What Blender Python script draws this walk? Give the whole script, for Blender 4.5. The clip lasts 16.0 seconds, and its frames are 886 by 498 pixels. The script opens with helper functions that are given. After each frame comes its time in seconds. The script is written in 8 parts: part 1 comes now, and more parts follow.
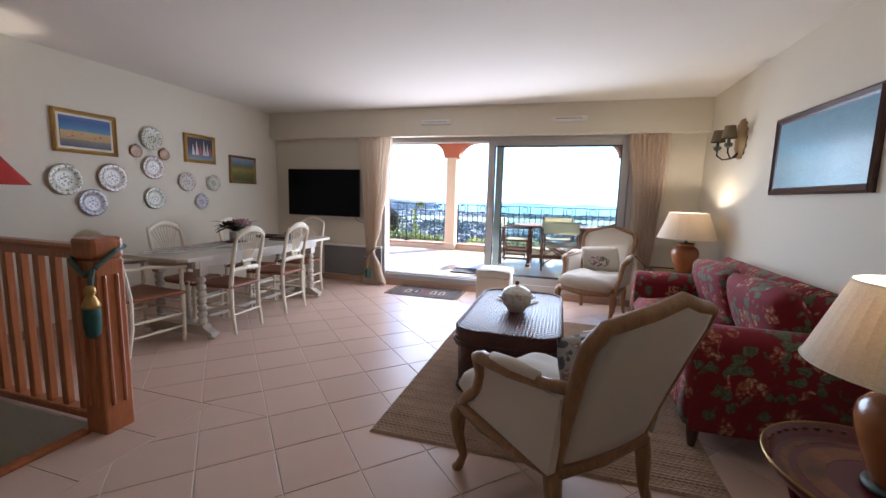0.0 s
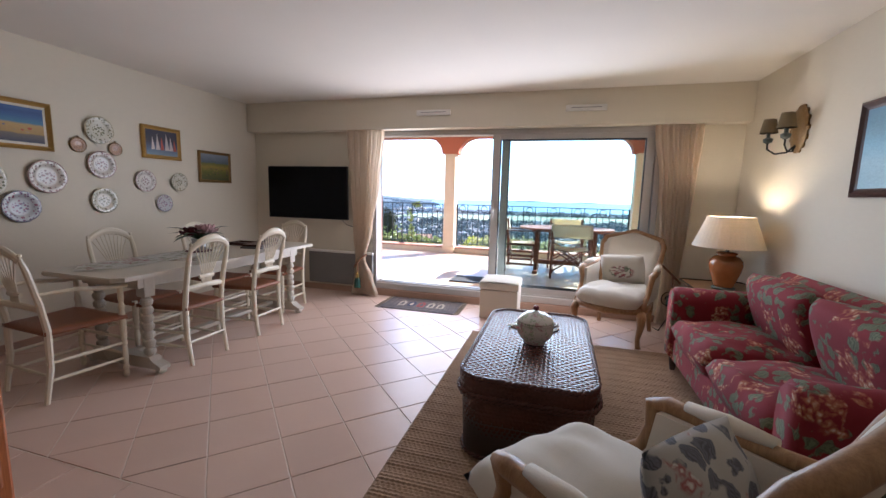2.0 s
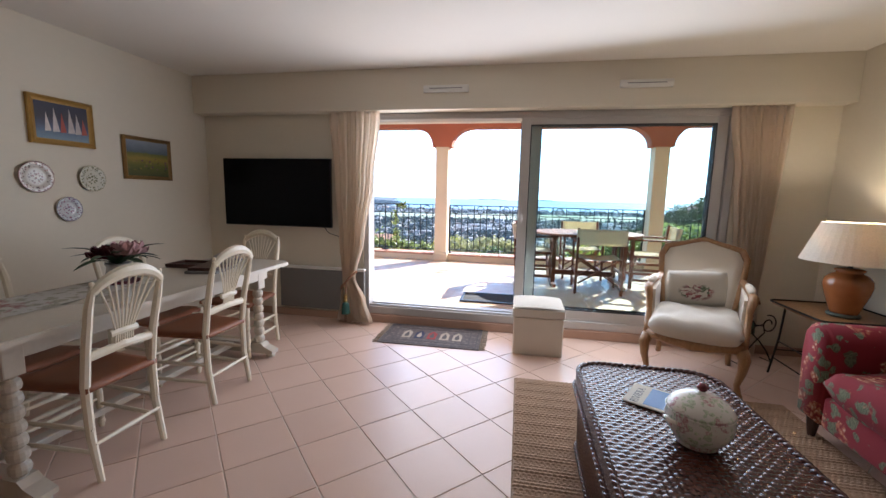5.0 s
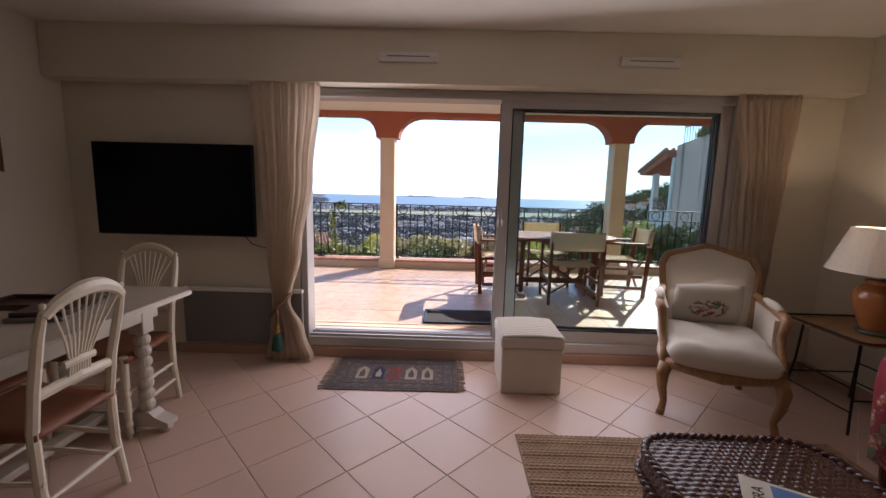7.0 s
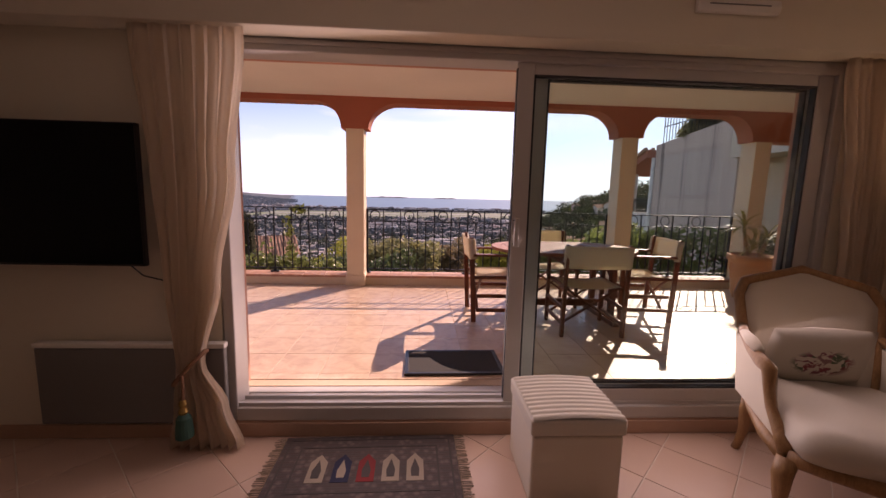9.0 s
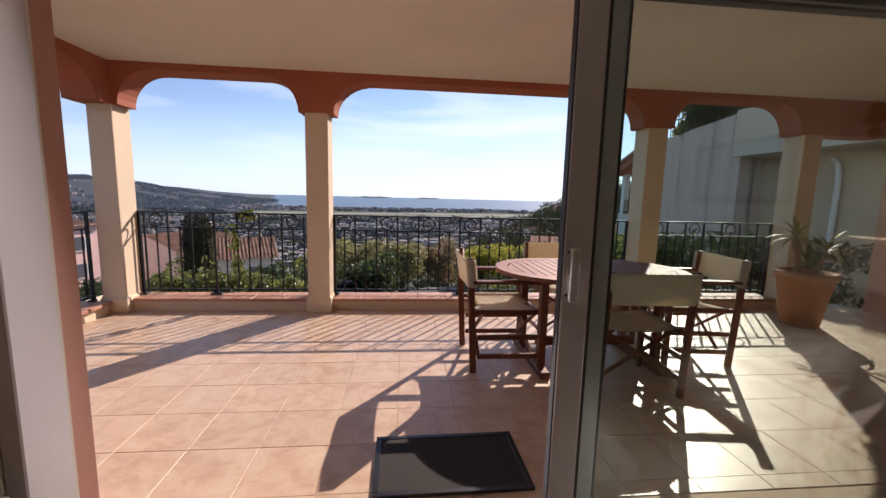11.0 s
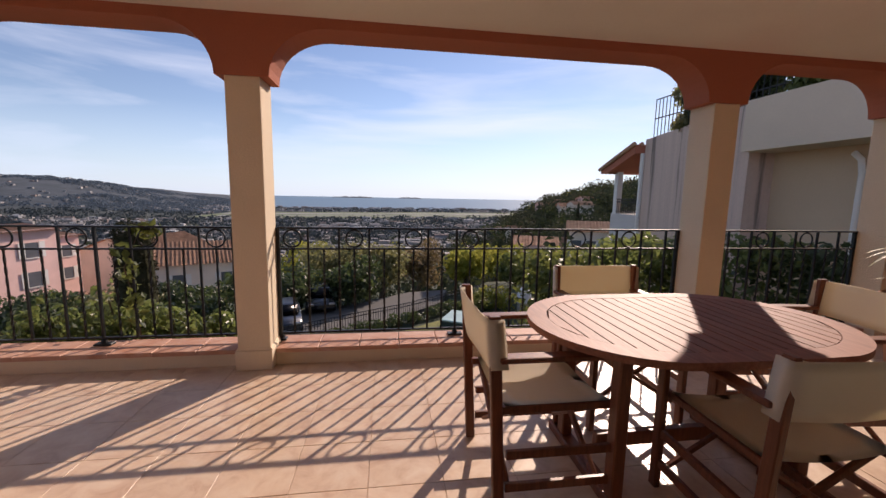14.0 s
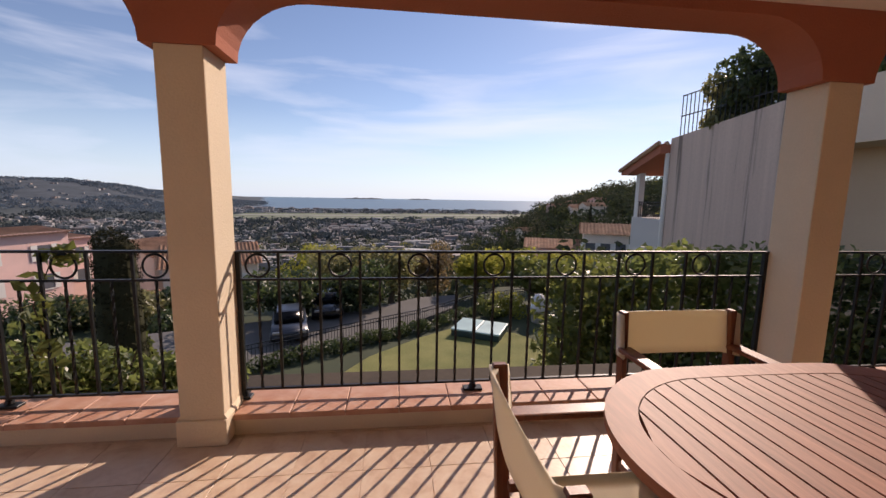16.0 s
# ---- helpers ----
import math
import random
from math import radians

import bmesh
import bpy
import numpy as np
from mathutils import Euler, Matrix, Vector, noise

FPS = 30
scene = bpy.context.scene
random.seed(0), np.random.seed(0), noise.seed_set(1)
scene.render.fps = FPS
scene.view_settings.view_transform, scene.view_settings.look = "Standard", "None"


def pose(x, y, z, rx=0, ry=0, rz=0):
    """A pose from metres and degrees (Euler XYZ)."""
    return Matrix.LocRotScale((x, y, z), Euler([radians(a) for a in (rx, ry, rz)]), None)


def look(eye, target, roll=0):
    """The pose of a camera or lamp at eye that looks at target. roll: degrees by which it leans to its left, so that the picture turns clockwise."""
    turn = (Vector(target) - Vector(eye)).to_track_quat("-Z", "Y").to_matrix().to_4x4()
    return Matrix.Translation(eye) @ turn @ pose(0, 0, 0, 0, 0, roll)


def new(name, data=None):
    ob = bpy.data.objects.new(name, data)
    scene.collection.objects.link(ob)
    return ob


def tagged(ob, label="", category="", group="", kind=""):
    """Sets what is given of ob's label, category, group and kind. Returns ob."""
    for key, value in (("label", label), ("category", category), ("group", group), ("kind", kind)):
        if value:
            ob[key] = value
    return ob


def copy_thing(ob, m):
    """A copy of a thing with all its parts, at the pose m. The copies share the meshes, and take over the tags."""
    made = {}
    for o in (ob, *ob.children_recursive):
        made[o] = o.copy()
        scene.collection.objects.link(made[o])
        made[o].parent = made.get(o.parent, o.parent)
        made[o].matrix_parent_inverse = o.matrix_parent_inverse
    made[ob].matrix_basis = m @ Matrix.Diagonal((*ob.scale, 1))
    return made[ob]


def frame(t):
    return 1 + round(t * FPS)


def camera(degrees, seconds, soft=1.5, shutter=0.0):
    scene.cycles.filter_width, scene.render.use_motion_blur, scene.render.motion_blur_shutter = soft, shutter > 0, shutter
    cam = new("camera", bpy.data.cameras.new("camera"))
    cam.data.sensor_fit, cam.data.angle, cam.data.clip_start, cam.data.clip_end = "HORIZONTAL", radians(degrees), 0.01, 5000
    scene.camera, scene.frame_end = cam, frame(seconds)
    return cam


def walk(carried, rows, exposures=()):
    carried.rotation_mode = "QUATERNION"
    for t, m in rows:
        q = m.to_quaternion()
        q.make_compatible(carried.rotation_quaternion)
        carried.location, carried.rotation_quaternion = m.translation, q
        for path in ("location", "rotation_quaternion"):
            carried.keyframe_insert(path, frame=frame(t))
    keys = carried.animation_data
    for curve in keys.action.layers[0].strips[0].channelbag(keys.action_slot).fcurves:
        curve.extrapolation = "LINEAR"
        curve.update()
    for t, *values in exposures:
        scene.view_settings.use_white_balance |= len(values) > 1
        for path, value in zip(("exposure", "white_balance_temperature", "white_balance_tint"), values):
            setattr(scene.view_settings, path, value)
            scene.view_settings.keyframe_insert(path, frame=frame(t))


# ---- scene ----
cam = camera(95.8, 16.0)
PATH = [
    (0, (0.442, 0.585, 1.294), (-0.114, 2.489, 1.039), 1.6),
    (0.5, (0.408, 0.746, 1.306), (-0.141, 2.652, 1.047), 1.5),
    (1, (0.354, 0.909, 1.314), (-0.185, 2.818, 1.055), 1.5),
    (1.5, (0.32, 1.067, 1.326), (-0.223, 2.974, 1.063), 1.5),
    (2, (0.249, 1.189, 1.328), (-0.295, 3.096, 1.062), 1.5),
    (2.5, (0.119, 1.337, 1.317), (-0.415, 3.247, 1.055), 1.5),
    (3, (-0.008, 1.479, 1.315), (-0.523, 3.393, 1.05), 1.5),
    (3.5, (-0.152, 1.655, 1.318), (-0.648, 3.574, 1.052), 1.5),
    (4, (-0.281, 1.813, 1.321), (-0.755, 3.738, 1.058), 1.5),
    (6.5, (-0.827, 2.608, 1.354), (-0.934, 4.585, 1.071), 1.3),
    (7, (-0.905, 2.839, 1.346), (-0.932, 4.819, 1.069), 1.5),
    (7.5, (-0.967, 3.059, 1.364), (-0.941, 5.039, 1.08), 1.3),
    (8, (-1.01, 3.328, 1.379), (-0.94, 5.307, 1.101), 1.5),
    (8.5, (-1.031, 3.565, 1.373), (-0.935, 5.543, 1.094), 1.3),
    (9, (-1.026, 3.824, 1.36), (-0.914, 5.802, 1.091), 1.4),
    (11.5, (-1.0, 5.098, 1.391), (-0.785, 7.068, 1.123), 1.4),
    (12, (-1.002, 5.326, 1.386), (-0.768, 7.293, 1.117), 1.3),
    (12.5, (-0.988, 5.517, 1.401), (-0.74, 7.483, 1.13), 1.1),
    (13, (-0.978, 5.713, 1.392), (-0.718, 7.677, 1.121), 1.1),
    (13.5, (-0.957, 5.944, 1.401), (-0.684, 7.907, 1.132), 1.0),
    (14, (-0.951, 6.086, 1.409), (-0.667, 8.047, 1.141), 1.1),
    (14.5, (-0.932, 6.24, 1.402), (-0.65, 8.202, 1.137), 1.0),
    (15, (-0.876, 6.467, 1.433), (-0.609, 8.432, 1.169), 1.1),
    (15.5, (-0.859, 6.652, 1.489), (-0.614, 8.619, 1.224), 1.1),
    (16, (-0.87, 6.851, 1.471), (-0.636, 8.82, 1.208), 1.0),
]
EXPOSURES = [(0.0, 2.68, 5400, 12), (2.0, 2.5, 5600, 13), (4.0, 2.35, 5750, 13), (6.3, 2.05, 5650, 8), (7.0, 1.2, 6400, 24), (7.6, 0.82, 8300, 50), (9.0, 0.72, 8200, 48), (11.3, 0.42, 7000, 26), (12.5, 0.3, 7200, 27), (16.0, 0.2, 7600, 27)]
walk(cam, [(t, look(eye, target, roll)) for t, eye, target, roll in PATH], EXPOSURES)

PI = math.pi

# world, sun and window light
SUN_TO = Vector((0.555, 0.775, 0.585)).normalized()
world = bpy.data.worlds.new("world")
scene.world = world
world.use_nodes = True
wn, wl = world.node_tree.nodes, world.node_tree.links
wn.clear()
sky = wn.new("ShaderNodeTexSky")
sky.sky_type, sky.sun_disc = "NISHITA", False
sky.sun_elevation, sky.sun_rotation = math.asin(SUN_TO.z), math.atan2(SUN_TO.x, SUN_TO.y)
sky.altitude, sky.air_density, sky.dust_density = 800, 1.0, 0.2
coord = wn.new("ShaderNodeTexCoord")
flat = wn.new("ShaderNodeMapping")
flat.inputs["Scale"].default_value = (1.0, 1.5, 7.0)
flat.inputs["Rotation"].default_value = (0.0, 0.12, 0.3)
wl.new(coord.outputs["Generated"], flat.inputs["Vector"])
cloud = wn.new("ShaderNodeTexNoise")
cloud.inputs["Scale"].default_value, cloud.inputs["Detail"].default_value = 1.5, 7.0
cloud.inputs["Roughness"].default_value, cloud.inputs["Distortion"].default_value = 0.5, 0.35
wl.new(flat.outputs[0], cloud.inputs["Vector"])
cover = wn.new("ShaderNodeValToRGB")
cover.color_ramp.elements[0].position, cover.color_ramp.elements[1].position = 0.48, 0.74
cover.color_ramp.elements[1].color = (0.80, 0.80, 0.80, 1)
wl.new(cloud.outputs["Fac"], cover.inputs["Fac"])
veil = wn.new("ShaderNodeMixRGB")
veil.inputs["Color2"].default_value = (8.6, 8.9, 9.4, 1)
wl.new(cover.outputs["Color"], veil.inputs["Fac"])
wl.new(sky.outputs["Color"], veil.inputs["Color1"])
wb = wn.new("ShaderNodeBackground")
wb.inputs["Strength"].default_value = 0.10
low = wn.new("ShaderNodeSeparateXYZ")
wl.new(coord.outputs["Generated"], low.inputs[0])
band = wn.new("ShaderNodeValToRGB")
band.color_ramp.elements[0].position, band.color_ramp.elements[0].color = 0.0, (0.70, 0.70, 0.70, 1)
band.color_ramp.elements[1].position, band.color_ramp.elements[1].color = 0.18, (0, 0, 0, 1)
wl.new(low.outputs[2], band.inputs["Fac"])
airy = wn.new("ShaderNodeMixRGB")
airy.inputs["Color2"].default_value = (5.8, 7.2, 8.8, 1)
wl.new(band.outputs["Color"], airy.inputs["Fac"])
wl.new(veil.outputs["Color"], airy.inputs["Color1"])
blue = wn.new("ShaderNodeMixRGB")
blue.blend_type = "MULTIPLY"
blue.inputs["Fac"].default_value = 1.0
blue.inputs["Color2"].default_value = (0.84, 0.99, 1.14, 1)
wl.new(airy.outputs["Color"], blue.inputs["Color1"])
wl.new(blue.outputs["Color"], wb.inputs["Color"])
wo = wn.new("ShaderNodeOutputWorld")
wl.new(wb.outputs[0], wo.inputs[0])

sun = new("sun", bpy.data.lights.new("sun", "SUN"))
sun.data.energy, sun.data.angle, sun.data.color = 4.2, radians(0.53), (1.0, 0.93, 0.82)
sun.matrix_world = look(SUN_TO * 50, (0, 0, 0))

# daylight that comes in through the glazed opening
day = new("window_daylight", bpy.data.lights.new("window_daylight", "AREA"))
day.data.shape, day.data.size, day.data.size_y = "RECTANGLE", 3.0, 1.75
day.data.energy, day.data.color = 13, (0.97, 0.97, 1.0)
day.matrix_world = look((-0.4, 5.925, 1.15), (-1.2, 2.0, 0.3))


# ---- materials ----
def inp(node, name, value):
    node.inputs[name].default_value = value


def rgba(c):
    return (c[0], c[1], c[2], 1.0)


def ramp(nt, fac, stops):
    r = nt.nodes.new("ShaderNodeValToRGB")
    els = r.color_ramp.elements
    while len(els) < len(stops):
        els.new(0.5)
    for e, (p, c) in zip(els, stops):
        e.position, e.color = p, rgba(c)
    nt.links.new(fac, r.inputs["Fac"])
    return r.outputs["Color"]


def tex(nt, kind, vec, **values):
    n = nt.nodes.new(kind)
    if vec is not None:
        nt.links.new(vec, n.inputs["Vector"])
    for k, v in values.items():
        n.inputs[k].default_value = v
    return n


def mixed(nt, fac, a, b, mode="MIX"):
    m = nt.nodes.new("ShaderNodeMixRGB")
    m.blend_type = mode
    for sock, v in ((m.inputs["Fac"], fac), (m.inputs["Color1"], a), (m.inputs["Color2"], b)):
        if isinstance(v, bpy.types.NodeSocket):
            nt.links.new(v, sock)
        elif isinstance(v, tuple):
            sock.default_value = rgba(v)
        else:
            sock.default_value = v
    return m.outputs["Color"]


def calc(nt, op, a, b=0.0):
    m = nt.nodes.new("ShaderNodeMath")
    m.operation = op
    for sock, v in ((m.inputs[0], a), (m.inputs[1], b)):
        if isinstance(v, bpy.types.NodeSocket):
            nt.links.new(v, sock)
        else:
            sock.default_value = v
    return m.outputs[0]


def bare(name):
    m = bpy.data.materials.new(name)
    m.use_nodes = True
    nt = m.node_tree
    return m, nt, nt.nodes["Principled BSDF"]


def bumped(nt, bsdf, height, strength=0.3, distance=0.01):
    b = nt.nodes.new("ShaderNodeBump")
    inp(b, "Strength", strength)
    inp(b, "Distance", distance)
    nt.links.new(height, b.inputs["Height"])
    nt.links.new(b.outputs["Normal"], bsdf.inputs["Normal"])


def place_of(nt, kind="Object", scale=None, turn=None):
    c = nt.nodes.new("ShaderNodeTexCoord").outputs[kind]
    if scale or turn:
        mp = nt.nodes.new("ShaderNodeMapping")
        inp(mp, "Scale", scale or (1, 1, 1))
        inp(mp, "Rotation", turn or (0, 0, 0))
        nt.links.new(c, mp.inputs["Vector"])
        c = mp.outputs[0]
    return c


def plain(name, color, rough=0.6, metal=0.0, vary=0.12, big=1.3, fine=40.0, bump=0.1, depth=0.003, kind="Object", scale=None, pieces=0.0, sheen=0.0, coat=0.0):
    """A surface of one base colour with stains at a large scale and grain at a fine one."""
    m, nt, p = bare(name)
    v = place_of(nt, kind, scale)
    n1 = tex(nt, "ShaderNodeTexNoise", v, Scale=big, Detail=4.0).outputs["Fac"]
    n2 = tex(nt, "ShaderNodeTexNoise", v, Scale=fine, Detail=3.0).outputs["Fac"]
    dark = tuple(c * (1 - vary) for c in color)
    lite = tuple(min(1.0, c * (1 + vary)) for c in color)
    c1 = ramp(nt, n1, [(0.3, dark), (0.7, lite)])
    c2 = ramp(nt, n2, [(0.3, (1 - vary * 0.6,) * 3), (0.7, (1, 1, 1))])
    col = mixed(nt, 1.0, c1, c2, "MULTIPLY")
    if pieces:
        rnd = nt.nodes.new("ShaderNodeObjectInfo").outputs["Random"]
        col = mixed(nt, 1.0, col, ramp(nt, rnd, [(0.0, (1 - pieces,) * 3), (1.0, (1, 1, 1))]), "MULTIPLY")
    nt.links.new(col, p.inputs["Base Color"])
    nt.links.new(ramp(nt, n1, [(0.2, (max(0, rough - 0.07),) * 3), (0.8, (min(1, rough + 0.07),) * 3)]), p.inputs["Roughness"])
    inp(p, "Metallic", metal)
    if sheen:
        inp(p, "Sheen Weight", sheen)
    if coat:
        inp(p, "Coat Weight", coat)
        inp(p, "Coat Roughness", 0.15)
    if bump:
        bumped(nt, p, n2, bump, depth)
    return m


def timber(name, dark, lite, rough=0.45, scale=(30, 30, 2.5), pieces=0.0, coat=0.0):
    m, nt, p = bare(name)
    v = place_of(nt, "Object", scale)
    n1 = tex(nt, "ShaderNodeTexNoise", v, Scale=1.6, Detail=6.0, Distortion=0.8).outputs["Fac"]
    n2 = tex(nt, "ShaderNodeTexNoise", v, Scale=9.0, Detail=3.0).outputs["Fac"]
    col = ramp(nt, n1, [(0.3, dark), (0.55, tuple((a + b) / 2 for a, b in zip(dark, lite))), (0.75, lite)])
    col = mixed(nt, 0.35, col, ramp(nt, n2, [(0.35, (0.55, 0.55, 0.55)), (0.6, (1, 1, 1))]), "MULTIPLY")
    if pieces:
        rnd = nt.nodes.new("ShaderNodeObjectInfo").outputs["Random"]
        col = mixed(nt, 1.0, col, ramp(nt, rnd, [(0.0, (1 - pieces,) * 3), (1.0, (1, 1, 1))]), "MULTIPLY")
    nt.links.new(col, p.inputs["Base Color"])
    inp(p, "Roughness", rough)
    if coat:
        inp(p, "Coat Weight", coat)
        inp(p, "Coat Roughness", 0.2)
    bumped(nt, p, n2, 0.15, 0.002)
    return m


def glass_like(name, tint=(0.975, 0.99, 0.985), gloss=0.03):
    m, nt, p = bare(name)
    nt.nodes.remove(p)
    clear = nt.nodes.new("ShaderNodeBsdfTransparent")
    clear.inputs["Color"].default_value = rgba(tint)
    shine = nt.nodes.new("ShaderNodeBsdfGlossy")
    inp(shine, "Roughness", gloss)
    fr = nt.nodes.new("ShaderNodeLayerWeight")
    graze = calc(nt, "ADD", calc(nt, "MULTIPLY", calc(nt, "POWER", fr.outputs["Facing"], 2.2), 0.6), 0.02)
    mx = nt.nodes.new("ShaderNodeMixShader")
    nt.links.new(graze, mx.inputs[0])
    nt.links.new(clear.outputs[0], mx.inputs[1])
    nt.links.new(shine.outputs[0], mx.inputs[2])
    nt.links.new(mx.outputs[0], nt.nodes["Material Output"].inputs["Surface"])
    return m


def tile_mat(name, a, b, c, rough, size):
    """Fired clay or stone tile: mottled, each piece a little different."""
    m, nt, p = bare(name)
    v = nt.nodes.new("ShaderNodeNewGeometry").outputs["Position"]
    rnd = nt.nodes.new("ShaderNodeObjectInfo").outputs["Random"]
    shift = nt.nodes.new("ShaderNodeVectorMath")
    shift.operation = "ADD"
    comb = nt.nodes.new("ShaderNodeCombineXYZ")
    nt.links.new(calc(nt, "MULTIPLY", rnd, 37.0), comb.inputs[2])
    nt.links.new(v, shift.inputs[0])
    nt.links.new(comb.outputs[0], shift.inputs[1])
    n1 = tex(nt, "ShaderNodeTexNoise", shift.outputs[0], Scale=size, Detail=6.0, Roughness=0.6, Distortion=0.6).outputs["Fac"]
    n2 = tex(nt, "ShaderNodeTexNoise", shift.outputs[0], Scale=60.0, Detail=3.0).outputs["Fac"]
    col = ramp(nt, n1, [(0.3, a), (0.5, b), (0.72, c)])
    col = mixed(nt, 1.0, col, ramp(nt, rnd, [(0.0, (0.93, 0.93, 0.93)), (1.0, (1, 1, 1))]), "MULTIPLY")
    nt.links.new(col, p.inputs["Base Color"])
    nt.links.new(ramp(nt, n1, [(0.3, (rough - 0.03,) * 3), (0.7, (rough + 0.05,) * 3)]), p.inputs["Roughness"])
    bumped(nt, p, mixed(nt, 0.5, n1, n2), 0.12, 0.004)
    return m


M = {}
M["wall"] = plain("cream_wall_paint", (0.70, 0.64, 0.52), 0.75, vary=0.03, fine=160, bump=0.08, kind="Generated")
M["ceiling"] = plain("ceiling_paint", (0.80, 0.76, 0.69), 0.85, vary=0.02, fine=120, bump=0.05)
M["trim"] = plain("white_trim_paint", (0.74, 0.72, 0.67), 0.5, vary=0.03, bump=0.03)
M["tile"] = tile_mat("pink_floor_tile", (0.615, 0.43, 0.335), (0.63, 0.447, 0.35), (0.645, 0.462, 0.363), 0.31, 2.2)
M["grout"] = plain("pale_grout", (0.74, 0.65, 0.56), 0.6, vary=0.1)
M["skirting"] = plain("skirting_tile", (0.45, 0.29, 0.21), 0.4, vary=0.08)
M["terrace_tile"] = tile_mat("terrace_stone_tile", (0.53, 0.355, 0.25), (0.65, 0.48, 0.35), (0.71, 0.57, 0.44), 0.36, 9.0)
M["terrace_grout"] = plain("terrace_grout", (0.62, 0.47, 0.345), 0.9)
M["alu"] = plain("white_lacquered_aluminium", (0.50, 0.475, 0.45), 0.35, vary=0.03, bump=0.02)
M["alu_dark"] = plain("dark_gasket", (0.03, 0.03, 0.033), 0.6)
M["glass"] = glass_like("window_glass", (0.915, 0.97, 0.955))
M["render"] = plain("cream_render", (0.78, 0.66, 0.49), 0.9, vary=0.07, fine=90, bump=0.35, depth=0.006)
M["red_render"] = plain("terracotta_render", (0.46, 0.155, 0.095), 0.9, vary=0.08, fine=90, bump=0.35, depth=0.006)
M["pink_render"] = plain("pink_render", (0.60, 0.32, 0.24), 0.9, vary=0.08, fine=60, bump=0.3)
M["soffit"] = plain("terrace_ceiling_paint", (0.84, 0.81, 0.74), 0.9, vary=0.04, fine=70, bump=0.2)
M["coping"] = tile_mat("coping_tile", (0.45, 0.21, 0.13), (0.52, 0.28, 0.19), (0.58, 0.36, 0.27), 0.6, 8.0)
M["iron"] = plain("dark_wrought_iron", (0.028, 0.03, 0.032), 0.45, 0.6, vary=0.3, fine=80, bump=0.15)


# ---- mesh helpers ----
def bm_():
    return bmesh.new()


def part(name, bm, material, parent=None, label="", smooth=False):
    me = bpy.data.meshes.new(name)
    bmesh.ops.recalc_face_normals(bm, faces=bm.faces)
    bm.to_mesh(me)
    bm.free()
    me.materials.append(material)
    if smooth:
        me.polygons.foreach_set("use_smooth", [True] * len(me.polygons))
    ob = new(name, me)
    if parent is not None:
        ob.parent = parent
    if label:
        tagged(ob, label)
    return ob


def thing(name, x, y, z, turn=0.0, label="", category="", group=""):
    ob = new(name)
    ob.matrix_world = pose(x, y, z, 0, 0, turn)
    return tagged(ob, label, category, group)


def box(bm, x0, y0, z0, x1, y1, z1, bevel=0.0, seg=2, m=None):
    mid = Matrix.Translation(((x0 + x1) / 2, (y0 + y1) / 2, (z0 + z1) / 2)) @ Matrix.Diagonal((abs(x1 - x0), abs(y1 - y0), abs(z1 - z0), 1))
    r = bmesh.ops.create_cube(bm, size=1.0, matrix=(m @ mid) if m else mid)
    if bevel:
        edges = list({e for v in r["verts"] for e in v.link_edges})
        bmesh.ops.bevel(bm, geom=edges, offset=bevel, segments=seg, affect="EDGES", profile=0.5)
    return bm


def lathe(bm, profile, seg=20, cx=0.0, cy=0.0, m=None):
    rings = []
    for r, z in profile:
        ring = []
        for k in range(seg):
            a = 2 * PI * k / seg
            co = Vector((cx + r * math.cos(a), cy + r * math.sin(a), z))
            ring.append(bm.verts.new(m @ co if m else co))
        rings.append(ring)
    for a, b in zip(rings, rings[1:]):
        for k in range(seg):
            bm.faces.new((a[k], a[(k + 1) % seg], b[(k + 1) % seg], b[k]))
    for ring, flip in ((rings[0], True), (rings[-1], False)):
        if (ring[0].co - ring[seg // 2].co).length > 1e-4:
            bm.faces.new(ring[::-1] if flip else ring)
    return bm


def tube(bm, pts, radius, seg=8, closed=False, squash=1.0):
    pts = [Vector(p) for p in pts]
    n = len(pts)
    radii = radius if isinstance(radius, (list, tuple)) else [radius] * n
    rings, side = [], None
    for i, p in enumerate(pts):
        if closed:
            d = pts[(i + 1) % n] - pts[i - 1]
        else:
            d = pts[min(i + 1, n - 1)] - pts[max(i - 1, 0)]
        d.normalize()
        if side is None:
            side = d.orthogonal().normalized() if abs(d.z) < 0.9 else Vector((1, 0, 0))
            if abs(d.z) < 0.9:
                side = d.cross(Vector((0, 0, 1))).normalized()
        side = (side - d * side.dot(d)).normalized()
        up = d.cross(side)
        ring = [bm.verts.new(p + radii[i] * (math.cos(2 * PI * k / seg) * side + squash * math.sin(2 * PI * k / seg) * up)) for k in range(seg)]
        rings.append(ring)
    pairs = list(zip(rings, rings[1:])) + ([(rings[-1], rings[0])] if closed else [])
    for a, b in pairs:
        for k in range(seg):
            bm.faces.new((a[k], a[(k + 1) % seg], b[(k + 1) % seg], b[k]))
    if not closed:
        bm.faces.new(rings[0][::-1])
        bm.faces.new(rings[-1])
    return bm


def prism(bm, outline, axis, a, b):
    """Extrudes a flat outline along axis 'x', 'y' or 'z' from a to b."""
    def put(u, v, w):
        return {"x": (w, u, v), "y": (u, w, v), "z": (u, v, w)}[axis]
    lo = [bm.verts.new(put(u, v, a)) for u, v in outline]
    hi = [bm.verts.new(put(u, v, b)) for u, v in outline]
    n = len(outline)
    for k in range(n):
        bm.faces.new((lo[k], lo[(k + 1) % n], hi[(k + 1) % n], hi[k]))
    bm.faces.new(lo[::-1])
    bm.faces.new(hi)
    return bm


